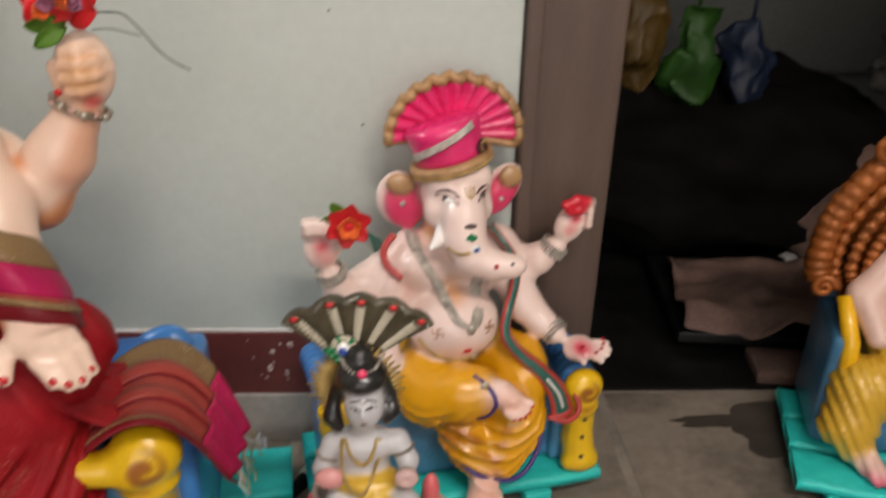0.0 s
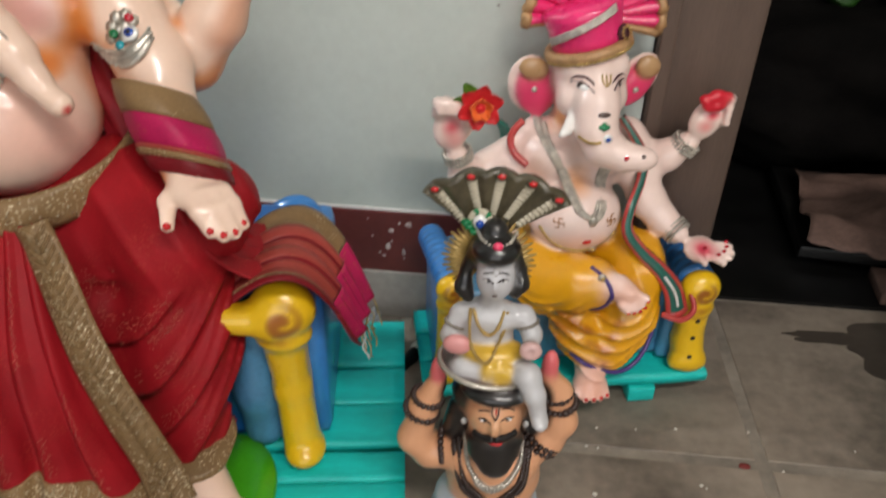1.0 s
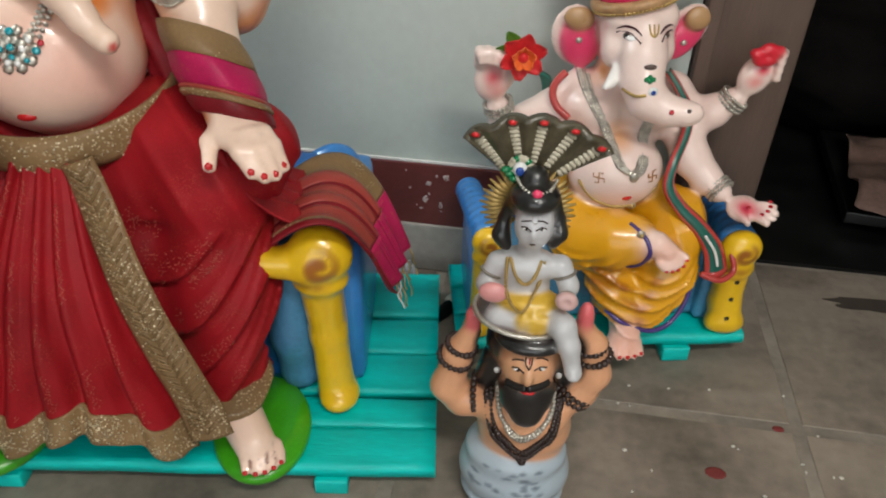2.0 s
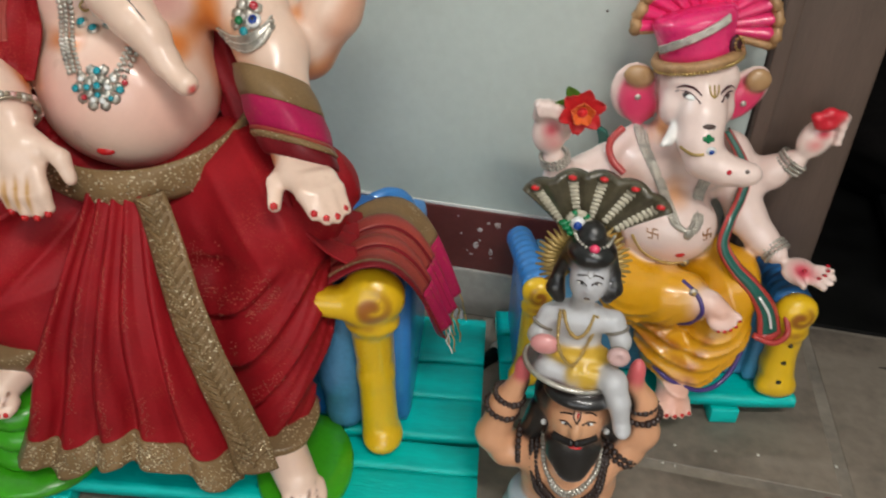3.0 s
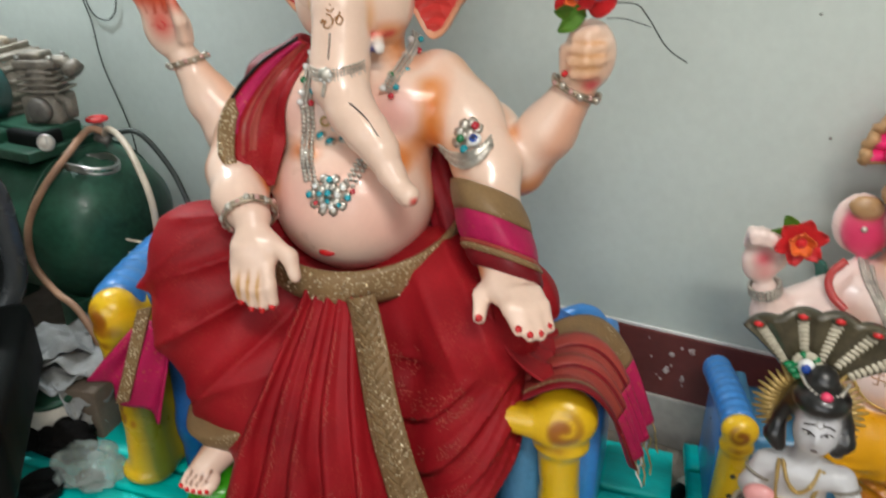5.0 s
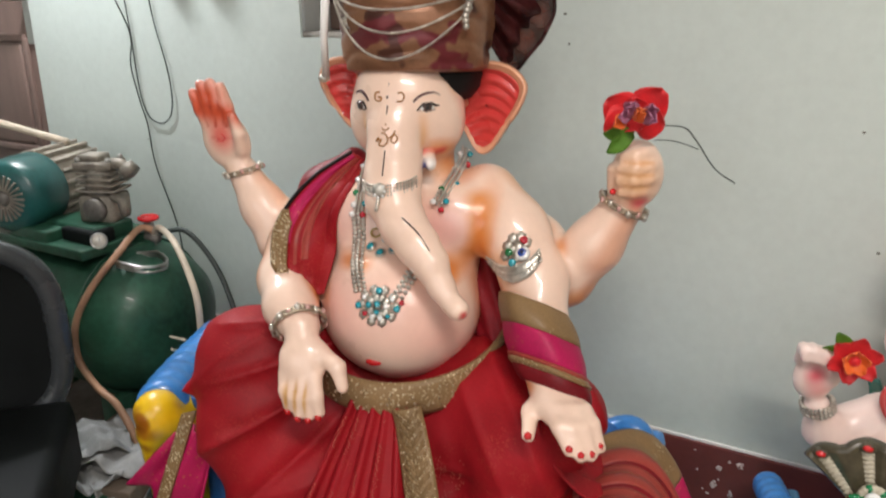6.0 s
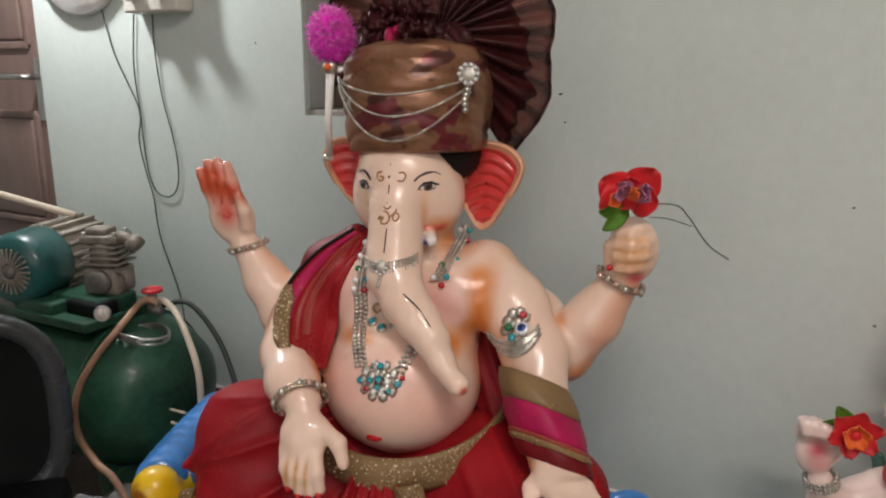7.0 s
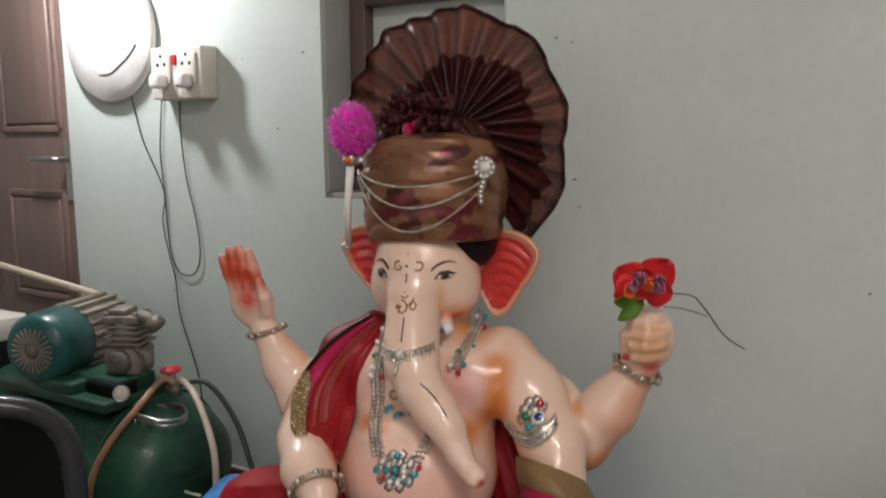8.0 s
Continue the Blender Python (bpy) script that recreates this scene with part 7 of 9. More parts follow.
    c.extra(tube(smooth_line([on(x, z, -0.001) for x, z in ((-0.014, 0.304), (0.002, 0.296), (0.012, 0.284), (0.016, 0.268), (0.014, 0.248), (0.006, 0.232), (-0.006, 0.222))], 4), 0.0040, 8), rim)
    c.extra(tube(smooth_line([(-0.032, -0.146, 0.134), (-0.013, -0.165, 0.125), (0.014, -0.165, 0.110), (0.036, -0.163, 0.099), (0.058, -0.160, 0.095), (0.082, -0.152, 0.100), (0.104, -0.140, 0.120), (0.119, -0.124, 0.146), (0.126, -0.110, 0.172)], 4), 0.0042, 8), rim)
    # turban: a band leaning to one side, a rolled gold brim and a pleated fan behind it
    hot = material("hot_pink_paint", (0.80, 0.030, 0.17), 0.28, 0, 0.82, 1.12, 24, 160, 0.1, coat=0.6)
    brim = material("brown_gold_brim_paint", (0.42, 0.24, 0.11), 0.45, 0.15, 0.7, 1.25, 60, 300, 0.3)
    lean = pose(-0.024, 0.006, 0.630, -4, -15, 0)
    c.extra(moved(lathe([(0.046, 0.0), (0.056, 0.003), (0.056, 0.018), (0.0575, 0.034), (0.0605, 0.050), (0.0625, 0.060), (0.058, 0.066), (0.030, 0.070), (0.004, 0.071)], 48, lambda a, z: 1 + 0.010 * math.sin(2 * math.pi * (z / 0.022 + 0.18 * math.sin(a + 0.6)))), lean), hot)
    c.extra(moved(tube([(0.060 * math.cos(a), 0.060 * math.sin(a), -0.002) for a in (2 * math.pi * i / 48 for i in range(48))], 0.0095, 10, True), lean), brim)
    c.extra(moved(strand([(0.0665 * math.cos(a), 0.0665 * math.sin(a), -0.008) for a in (radians(-175 + 170 * i / 40) for i in range(41))], 34, 0.0036), lean), GOLD)
    band = lambda u, v: lean @ Vector(((0.0595 + 0.006 * u) * math.cos(radians(-165 + 108 * u)), (0.0595 + 0.006 * u) * math.sin(radians(-165 + 108 * u)), 0.018 + 0.036 * u + 0.010 * v))
    c.extra(sheet(band, 30, 4, 0.003), GEM_WHITE)
    for v in (0.1, 0.5, 0.9):
        c.extra(strand([band(i / 30, v) for i in range(31)], 46, 0.0030, 1), SILVER)

    def fan(u, v):
        a = radians(-13 + 196 * u)
        fold = math.sin(2 * math.pi * 13 * u)
        return (-0.014 + 0.108 * v * math.cos(a), 0.034 - 0.012 * v + 0.0055 * v * fold, 0.663 + (0.094 + 0.003 * fold) * v * math.sin(a))
    c.extra(sheet(lambda u, v: fan(u, 0.12 + 0.88 * v), 156, 8, 0.008), hot)
    c.extra(tube([fan(i / 78, 1.0) for i in range(79)], [0.0085 + 0.0015 * math.sin(i * 2.1) for i in range(79)], 10), brim)
    for q in (0.0, 1.0):
        c.extra(tube([fan(q, 0.45 + 0.55 * i / 6) for i in range(7)], 0.0065, 8), brim)
    c.extra(ball(lean @ Vector((0.045, -0.040, 0.014)), (0.010, 0.006, 0.016), 2), DARK_MAROON)
    c.extra(strand([lean @ Vector((0.050 + 0.006 * math.cos(k), -0.046, 0.016 + 0.010 * math.sin(k))) for k in (0.7 * i for i in range(10))], 10, 0.0026), GOLD)
    # painted face
    for cx, sg, z0 in ((-0.046, -1, 0.588), (0.012, 1, 0.590)):
        c.extra(c.disc(cx, z0, 0.0110, 0.0046, -0.0016, 0.0025), WHITE_PAINT)
        c.extra(c.disc(cx - 0.001, z0, 0.0070, 0.0052, 0.0018, 0.0014), GREY_PAINT)
        c.extra(c.disc(cx - 0.001, z0, 0.0032, 0.0032, 0.0032, 0.0010, 1), BLACK_PAINT)
        c.extra(tube(smooth_line([on(cx + sg * x, z0 + dz, 0.0004) for x, dz in ((-0.013, -0.003), (-0.003, 0.0048), (0.008, 0.0040), (0.014, 0.0))], 4), 0.0012, 5), DARK_MAROON)
        c.extra(tube(smooth_line([on(cx + sg * x, z0 + dz, 0.0004) for x, dz in ((-0.015, 0.006), (-0.006, 0.0125), (0.006, 0.0125), (0.015, 0.006))], 4), [0.0006 + 0.0014 * math.sin(math.pi * min(1, (i + 1) / 13)) for i in range(13)], 5), DARK_MAROON)
    for q in (-0.007, 0.0, 0.007):
        c.extra(tube(smooth_line([on(-0.013 + q, 0.608, 0.001), on(-0.013 + q * 0.8, 0.598, 0.001), on(-0.013, 0.593, 0.001)], 3), 0.0014, 5), GOLD)
    c.extra(ball(on(-0.019, 0.557, 0.0), (0.010, 0.003, 0.0045), 2), GREY_PAINT)
    for dx, dz in ((0, 0), (-0.005, 0.002), (0.005, 0.002), (0, 0.005)):
        c.extra(ball(on(-0.019 + dx, 0.539 + dz, 0.0), (0.0042, 0.004, 0.0042), 2), GEM_GREEN)
    c.extra(ball(on(-0.013, 0.524, 0.0), (0.0078, 0.004, 0.0078), 2), GEM_WHITE)
    c.extra(ball(on(-0.013, 0.524, 0.003), (0.0042, 0.002, 0.0042), 2), GEM_BLUE)
    c.extra(ball(on(0.016, 0.498, 0.0), (0.0042, 0.003, 0.0042), 2), GEM_RED)
    c.extra(ball(on(0.042, 0.500, 0.0), (0.0036, 0.003, 0.0036), 2), GREY_PAINT)
    c.extra(tube(smooth_line([on(x, z, 0.0) for x, z in ((-0.052, 0.520), (-0.038, 0.516), (-0.022, 0.519))], 4), 0.0026, 6), GOLD)
    for x, z in ((-0.101, 0.556), (0.068, 0.552)):
        c.extra(ball(on(x, z, 0.001), (0.0052, 0.003, 0.0052), 2), SILVER)
    # marks on the belly
    for x0, z0 in ((-0.066, 0.368), (0.022, 0.369)):
        c.extra(tube([on(x0 - 0.006, z0 - 0.008), on(x0, z0 - 0.008), on(x0, z0 + 0.008), on(x0 + 0.006, z0 + 0.008)], 0.0011, 5), GOLD_MARK)
        c.extra(tube([on(x0 - 0.008, z0 + 0.006), on(x0 - 0.008, z0), on(x0 + 0.008, z0), on(x0 + 0.008, z0 - 0.006)], 0.0011, 5), GOLD_MARK)
    c.extra(ball(on(-0.017, 0.334, -0.001), (0.009, 0.003, 0.006), 2), RED_PAINT)
    # foil chains: a heavy one from the ear to the belly, and a beaded girdle
    rope = [(-0.088, 0.504), (-0.086, 0.488), (-0.074, 0.466), (-0.056, 0.436), (-0.044, 0.408), (-0.032, 0.388), (-0.012, 0.377), (0.002, 0.390), (0.010, 0.416), (0.014, 0.446)]
    for q, k in ((-0.0070, 1), (-0.0024, 1.15), (0.0024, 1.15), (0.0070, 1)):
        c.extra(strand(smooth_line([on(x + q, z - 0.3 * q, 0.002) for x, z in rope], 6), 70, 0.0034 * k), SILVER)
    c.extra(ball(on(-0.012, 0.374, 0.003), (0.008, 0.004, 0.010), 2), SILVER)
    girdle = smooth_line([on(x, z, 0.001) for x, z in ((-0.092, 0.352), (-0.070, 0.325), (-0.030, 0.311), (0.010, 0.315), (0.036, 0.338))], 6)
    c.extra(strand(girdle, 44, 0.0036), GOLD)
    for z in (0.309, 0.296):
        c.extra(ball(on(0.000, z, 0.002), (0.0078, 0.004, 0.0078), 2), SILVER)
        c.extra(ball(on(0.000, z, 0.006), (0.0040, 0.003, 0.0040), 2), GOLD)
    for cc, ax, r in (((-0.225, -0.014, 0.456), (-0.3, -0.2, 1), 0.0225), ((0.154, -0.025, 0.470), (0.6, -0.2, 1), 0.0225), ((0.150, -0.068, 0.329), (0.5, -0.7, -0.4), 0.022)):
        turn = Vector(ax).to_track_quat("Z", "Y").to_matrix()
        for o in (-0.007, 0.0, 0.007):
            c.extra(strand([Vector(cc) + turn @ Vector((r * math.cos(a), r * math.sin(a), o)) for a in (2 * math.pi * i / 24 for i in range(25))], 24, 0.0036), SILVER)
    for p in ((0.205, -0.128, 0.315), (0.216, -0.123, 0.318), (0.223, -0.115, 0.322), (0.226, -0.105, 0.325), (0.184, -0.118, 0.323)):
        c.extra(ball(p, (0.0042, 0.004, 0.003), 1), GEM_RED)
    # scarf: a green ribbon with red edges, from the shoulders to the armrest
    green, red = material("dark_green_paint", (0.012, 0.115, 0.085), 0.3, coat=0.4), material("brick_red_paint", (0.50, 0.050, 0.045), 0.3, coat=0.4)
    path = smooth_line([(0.046, -0.010, 0.512), (0.066, -0.034, 0.484), (0.082, -0.046, 0.452), (0.078, -0.058, 0.418), (0.058, -0.086, 0.384), (0.052, -0.102, 0.350), (0.074, -0.116, 0.318), (0.108, -0.132, 0.288), (0.136, -0.142, 0.250), (0.148, -0.150, 0.205)], 6)
    wide = [0.010, 0.012, 0.015, 0.018, 0.019, 0.019, 0.020, 0.024, 0.034, 0.046]

    def ribbon(u, v, lift=0.0):
        i = v * (len(path) - 1)
        k, n = min(int(i), len(path) - 2), v * (len(wide) - 1)
        j = min(int(n), len(wide) - 2)
        half = (wide[j] + (wide[j + 1] - wide[j]) * (n - j)) * 0.5
        p, d = path[k].lerp(path[k + 1], i - k), (path[k + 1] - path[k]).normalized()
        side = d.cross(Vector((0.25, -1, 0.1))).normalized()
        return p - side * half * (2 * u - 1) + Vector((0, 0.010 * (2 * u - 1) ** 2 - lift, 0))
    c.extra(sheet(lambda u, v: ribbon(u, v), 10, 60, 0.004), green)
    for a in (0.0, 0.82):
        c.extra(sheet(lambda u, v: ribbon(a + 0.18 * u, v, 0.003), 4, 60, 0.003), red)
    c.extra(sheet(lambda u, v: ribbon(u, 0.965 + 0.035 * v, 0.003), 8, 3, 0.003), red)
    c.extra(tube(smooth_line([(0.118, -0.150, 0.212), (0.150, -0.158, 0.203), (0.176, -0.146, 0.214), (0.172, -0.128, 0.240)], 6), 0.0052, 8), red)
    c.extra(tube(smooth_line([ribbon(0.5, q, 0.004) for q in (0.80, 0.86, 0.90, 0.94)], 4), 0.0026, 6), GEM_WHITE)
    c.extra(tube(smooth_line([(-0.118, 0.000, 0.508), (-0.134, -0.006, 0.492), (-0.138, -0.010, 0.474), (-0.130, -0.020, 0.456), (-0.112, -0.032, 0.442)], 6), 0.0062, 8), red)
    c.extra(sheet(lambda u, v: (-0.140 - 0.018 * u + 0.012 * math.sin(3 * v), 0.020 + 0.012 * u, 0.492 - 0.07 * v + 0.008 * u), 6, 12, 0.006), green)
    c.build("statue", PLASTER_PAINT, SMALL, "painted plaster elephant-headed statue in yellow cloth and pink turban", "statue", None, 0.0025)


def small_flower():
    f = thing("flower", SMALL @ pose(-0.200, -0.052, 0.556) @ Matrix.Scale(0.82, 4), "orange and red cloth flower with green leaves", "flower")
    for k in range(6):
        part("petal", petal(0.046, 0.036, 0.006), PETAL_RED, f, m=pose(0, 0, 0, 12, 60 * k + 10, 0))
    for k in range(5):
        part("petal", petal(0.028, 0.026, 0.008), PETAL_ORANGE, f, m=pose(0, -0.008, 0, 24, 72 * k, 0))
    part("heart", ball((0, -0.014, 0), (0.010, 0.006, 0.010), 2), PETAL_RED, f)
    for a in (-35, -80):
        part("leaf", petal(0.05, 0.028, 0.004), LEAF, f, m=pose(0, 0.008, 0, 0, a, 0))
    part("stem", tube([(0, 0.0, 0), (-0.03, 0.012, -0.02)], 0.002, 6), LEAF, f)


throne(SMALL, -0.240, 0.195, -0.115, 0.075, 0.285, 0.22, "small blue plaster throne with yellow scrolled posts", (0.285, 0.272), (0.027, 0.034))
small_statue()
small_flower()


# ---- the two-figure statue on the floor ----


def two_figure_statue():
    c = Clay(0.0036, 0.010)
    grey, flesh, hair, gold = (0.52, 0.51, 0.52), (0.70, 0.35, 0.19), (0.010, 0.009, 0.009), (0.36, 0.25, 0.10)
    palm, silver, blue, yellow = (0.68, 0.13, 0.14), (0.42, 0.40, 0.38), (0.40, 0.47, 0.53), (0.62, 0.38, 0.03)
    # bearded bearer: cloth, torso, raised arms, head
    c.lump((-0.012, 0.005, 0.062), (0.082, 0.070, 0.058), blue, 0.014)
    c.lump((-0.012, 0.005, 0.020), (0.078, 0.066, 0.020), blue, 0.010)
    c.lump((-0.012, 0.002, 0.105), (0.074, 0.058, 0.030), blue, 0.014)
    c.lump((-0.005, 0.000, 0.160), (0.066, 0.046, 0.070), flesh, 0.012)
    c.lump((-0.008, -0.012, 0.195), (0.062, 0.040, 0.040), flesh, 0.012)
    c.limb([(-0.050, 0.0, 0.195), (-0.094, 0.0, 0.192), (-0.114, -0.002, 0.216), (-0.102, -0.002, 0.278), (-0.086, -0.005, 0.322)], [0.026, 0.024, 0.023, 0.019, 0.013], flesh)
    c.limb([(0.036, 0.0, 0.207), (0.062, 0.004, 0.230), (0.078, 0.006, 0.264), (0.070, 0.004, 0.314), (0.055, 0.0, 0.348)], [0.026, 0.024, 0.022, 0.018, 0.012], flesh)
    c.lump((-0.084, -0.006, 0.342), (0.011, 0.010, 0.024), palm, 0.005)
    c.lump((0.055, -0.002, 0.362), (0.011, 0.010, 0.026), palm, 0.005)
    c.lump((-0.009, -0.020, 0.300), (0.037, 0.042, 0.048), flesh, 0.008)
    c.lump((-0.012, 0.006, 0.308), (0.055, 0.046, 0.044), hair, 0.004)
    c.lump((-0.010, -0.026, 0.345), (0.046, 0.036, 0.015), hair, 0.002)
    c.lump((-0.008, -0.040, 0.272), (0.038, 0.026, 0.018), hair, 0.003)
    c.limb([(-0.050, 0.0, 0.28), (-0.062, 0.004, 0.235)], [0.020, 0.017], hair, 0.006)
    c.limb([(0.030, 0.0, 0.29), (0.044, 0.004, 0.250)], [0.018, 0.015], hair, 0.006)
    c.lump((-0.008, -0.050, 0.262), (0.034, 0.020, 0.036), hair, 0.004)
    c.lump((-0.005, -0.056, 0.240), (0.022, 0.014, 0.026), hair, 0.006)
    c.lump((-0.008, -0.062, 0.306), (0.007, 0.008, 0.014), flesh, 0.005)
    # tray
    c.lump((-0.026, -0.004, 0.3605), (0.058, 0.050, 0.008), (0.055, 0.020, 0.015), 0.003, (-4, 6, 0))
    # seated grey figure
    c.lump((-0.028, 0.004, 0.405), (0.034, 0.024, 0.048), grey, 0.01)
    c.lump((-0.024, 0.0, 0.435), (0.042, 0.022, 0.020), grey, 0.01)
    c.limb([(-0.060, 0.0, 0.432), (-0.071, -0.010, 0.406), (-0.065, -0.032, 0.408)], [0.014, 0.0115, 0.009], grey, 0.006)
    c.limb([(0.016, 0.0, 0.437), (0.028, -0.010, 0.416), (0.026, -0.032, 0.412)], [0.014, 0.0115, 0.009], grey, 0.006)
    c.lump((-0.060, -0.040, 0.417), (0.018, 0.009, 0.014), (0.66, 0.28, 0.27), 0.004)
    c.lump((0.026, -0.040, 0.416), (0.014, 0.009, 0.013), (0.60, 0.38, 0.36), 0.004)
    c.lump((0.026, -0.050, 0.418), (0.007, 0.006, 0.006), grey, 0.003, cut=True)
    c.limb([(-0.045, -0.010, 0.380), (-0.052, -0.026, 0.374), (-0.020, -0.034, 0.372)], [0.017, 0.015, 0.012], grey, 0.004)
    c.limb([(0.005, -0.010, 0.372), (0.026, -0.042, 0.378), (0.036, -0.052, 0.358), (0.042, -0.056, 0.334)], [0.018, 0.016, 0.013, 0.011], grey, 0.006)
    c.lump((0.045, -0.062, 0.326), (0.011, 0.016, 0.008), grey, 0.005)
    c.lump((-0.020, -0.014, 0.392), (0.043, 0.024, 0.012), yellow, 0.004)
    for x, h in ((-0.022, 0.012), (-0.010, 0.017), (0.002, 0.013)):
        c.lump((x, -0.040, 0.382 - 0.4 * h), (0.0085, 0.008, h), yellow, 0.005)
    c.limb([(-0.024, 0.0, 0.445), (-0.023, -0.006, 0.478)], [0.014, 0.014], grey, 0.006)
    c.lump((-0.021, -0.015, 0.502), (0.0225, 0.022, 0.032), (0.56, 0.55, 0.57), 0.005)
    c.lump((-0.0205, -0.036, 0.501), (0.0035, 0.005, 0.009), (0.56, 0.55, 0.57), 0.003)
    c.lump((-0.024, 0.005, 0.523), (0.0305, 0.026, 0.028), hair, 0.001)
    c.limb([(-0.048, 0.004, 0.518), (-0.056, 0.004, 0.494), (-0.058, -0.002, 0.474), (-0.052, -0.006, 0.464)], [0.009, 0.0075, 0.011, 0.008], hair, 0.003)
    c.limb([(-0.001, 0.004, 0.519), (0.007, 0.004, 0.500), (0.008, -0.002, 0.484), (0.003, -0.006, 0.474)], [0.009, 0.0075, 0.011, 0.008], hair, 0.003)
    c.lump((-0.026, 0.000, 0.553), (0.016, 0.016, 0.015), hair, 0.003)
    c.lump((-0.023, -0.012, 0.537), (0.028, 0.028, 0.017), hair, 0.001)
    # hood of cobras: a scalloped fan of dark ridges, with a scaled cream belly down each
    base, bellies = Vector((-0.036, 0.024, 0.520)), (128, 102, 82, 62, 43)

    def hood(u, v):
        a = 36 + 100 * u
        near = min(abs(a - q) for q in bellies)
        reach = 0.102 + 0.012 * max(0, math.cos(radians(a - 30))) ** 4 - 0.004 * min(1, near / 11) ** 2
        ridge = 0.0075 * min(1, near / 10) ** 1.4 * (0.3 + 0.7 * v)
        return (base.x + v * reach * math.cos(radians(a)), base.y - ridge - 0.010 * v * v, base.z + v * reach * math.sin(radians(a)))
    for k in range(60):
        rnd = random.Random(k)
        c.daub((rnd.uniform(-0.09, 0.085), -0.05 + rnd.uniform(-0.03, 0.03), rnd.uniform(0.0, 0.115)), (0.008, 0.05, 0.004), (0.16, 0.20, 0.24), 0.5)
    c.daub((-0.009, -0.06, 0.308), (0.034, 0.04, 0.026), (0.70, 0.37, 0.20), 0.6)
    for x, z in ((-0.064, 0.312), (0.047, 0.316), (-0.066, 0.275), (0.048, 0.282)):
        c.daub((x, -0.015, z), (0.020, 0.05, 0.030), hair, 0.35)
    c.solid()
    on = lambda x, z, o=0.001: c.front(x, z, o)
    snake = material("dark_olive_snake_paint", (0.075, 0.062, 0.036), 0.34, 0, 0.6, 1.35, 60, 260, 0.2, coat=0.4)
    c.extra(sheet(lambda u, v: hood(u, 0.20 + 0.80 * v), 114, 14, 0.009), snake)
    for a in bellies:
        u = (a - 36) / 100
        for j in range(9):
            v = 0.44 + 0.054 * j
            p, q = Vector(hood(u, v)), 0.0062 + 0.0030 * v
            c.extra(ball(p + Vector((0, -0.0050, 0)), (q, 0.0036, 0.0037), 1, Euler((0, radians(90 - a), 0)).to_matrix()), BONE)
        p = Vector(hood(u, 0.94))
        c.extra(ball(p + Vector((0, -0.006, 0)), (0.0085, 0.006, 0.0060), 2), snake)
        c.extra(ball(p + Vector((0, -0.011, 0.0015)), (0.0055, 0.003, 0.0036), 1), RED_PAINT)
    # sunburst behind the head
    for i in range(34):
        a = radians(-48 + 276 * i / 33)
        d = Vector((math.cos(a), 0, math.sin(a)))
        c.extra(tube([Vector((-0.030, 0.018, 0.506)) + d * 0.024, Vector((-0.031, 0.010, 0.506)) + d * 0.040, Vector((-0.031, 0.014, 0.506)) + d * (0.053 + 0.003 * (i % 2))], [0.0046, 0.0036, 0.0012], 6), SUNBURST)
    eye = Vector((-0.043, 0.000, 0.562))
    for k in range(11):
        a = radians(-30 + 24 * k)
        c.extra(ball(eye + Vector((0.010 * math.cos(a), 0.004, 0.011 * math.sin(a))), (0.0058, 0.003, 0.0058), 1), BONE if k % 3 else GEM_GREEN)
    for dx, dz in ((-0.012, -0.008), (-0.016, -0.003), (-0.006, -0.014), (0.006, -0.012)):
        c.extra(ball(eye + Vector((dx, 0.002, dz)), (0.007, 0.004, 0.005), 1), GEM_GREEN)
    c.extra(ball(eye, (0.0085, 0.004, 0.0095), 2), GEM_WHITE)
    c.extra(ball(eye + Vector((0, -0.0035, -0.001)), (0.0050, 0.002, 0.0058), 2), GEM_BLUE)
    c.extra(strand([on(-0.046 + 0.0056 * i, 0.552 - 0.0025 * math.sin(math.pi * i / 8), 0.0005) for i in range(9)], 16, 0.0024), SILVER)
    c.extra(ball(on(-0.021, 0.551, 0.002), (0.0060, 0.004, 0.0056), 2), PINK_STONE)
    # faces
    for cx, z, r in ((-0.0290, 0.5075, 0.0042), (-0.0125, 0.5085, 0.0042), (-0.021, 0.3135, 0.0056), (0.006, 0.3165, 0.0056)):
        c.extra(ball(on(cx, z, -0.001), (r * 1.15, 0.0018, r * 0.45), 2), WHITE_PAINT)
        c.extra(ball(on(cx, z, 0.0006), (r * 0.45, 0.0012, r * 0.45), 1), BLACK_PAINT)
        c.extra(tube([on(cx - r * 1.4, z + r * 0.1), on(cx, z + r * 0.65), on(cx + r * 1.4, z + r * 0.1)], r * 0.20, 5), DARK_BROWN)
        inner = 1 if cx < -0.0090 - 0.011 * (z > 0.4) else -1
        c.extra(tube(smooth_line([on(cx - inner * r * 1.5, z + r * 1.5), on(cx - inner * r * 0.3, z + r * 2.25), on(cx + inner * r * 1.1, z + r * 2.6)], 4), r * 0.20, 5), DARK_BROWN)
    c.extra(ball(on(-0.0205, 0.4875, 0.0), (0.0042, 0.0016, 0.0016), 1), GREY_PAINT)
    for q in (-0.003, 0.003):
        c.extra(tube([on(-0.0205 + q, 0.523, 0.0004), on(-0.0205 + q, 0.517, 0.0004), on(-0.0205, 0.515, 0.0004)], 0.00035, 5), DUSTY_METAL)
    c.extra(ball(on(-0.006, 0.2855, 0.0), (0.009, 0.004, 0.0034), 2), RED_PAINT)
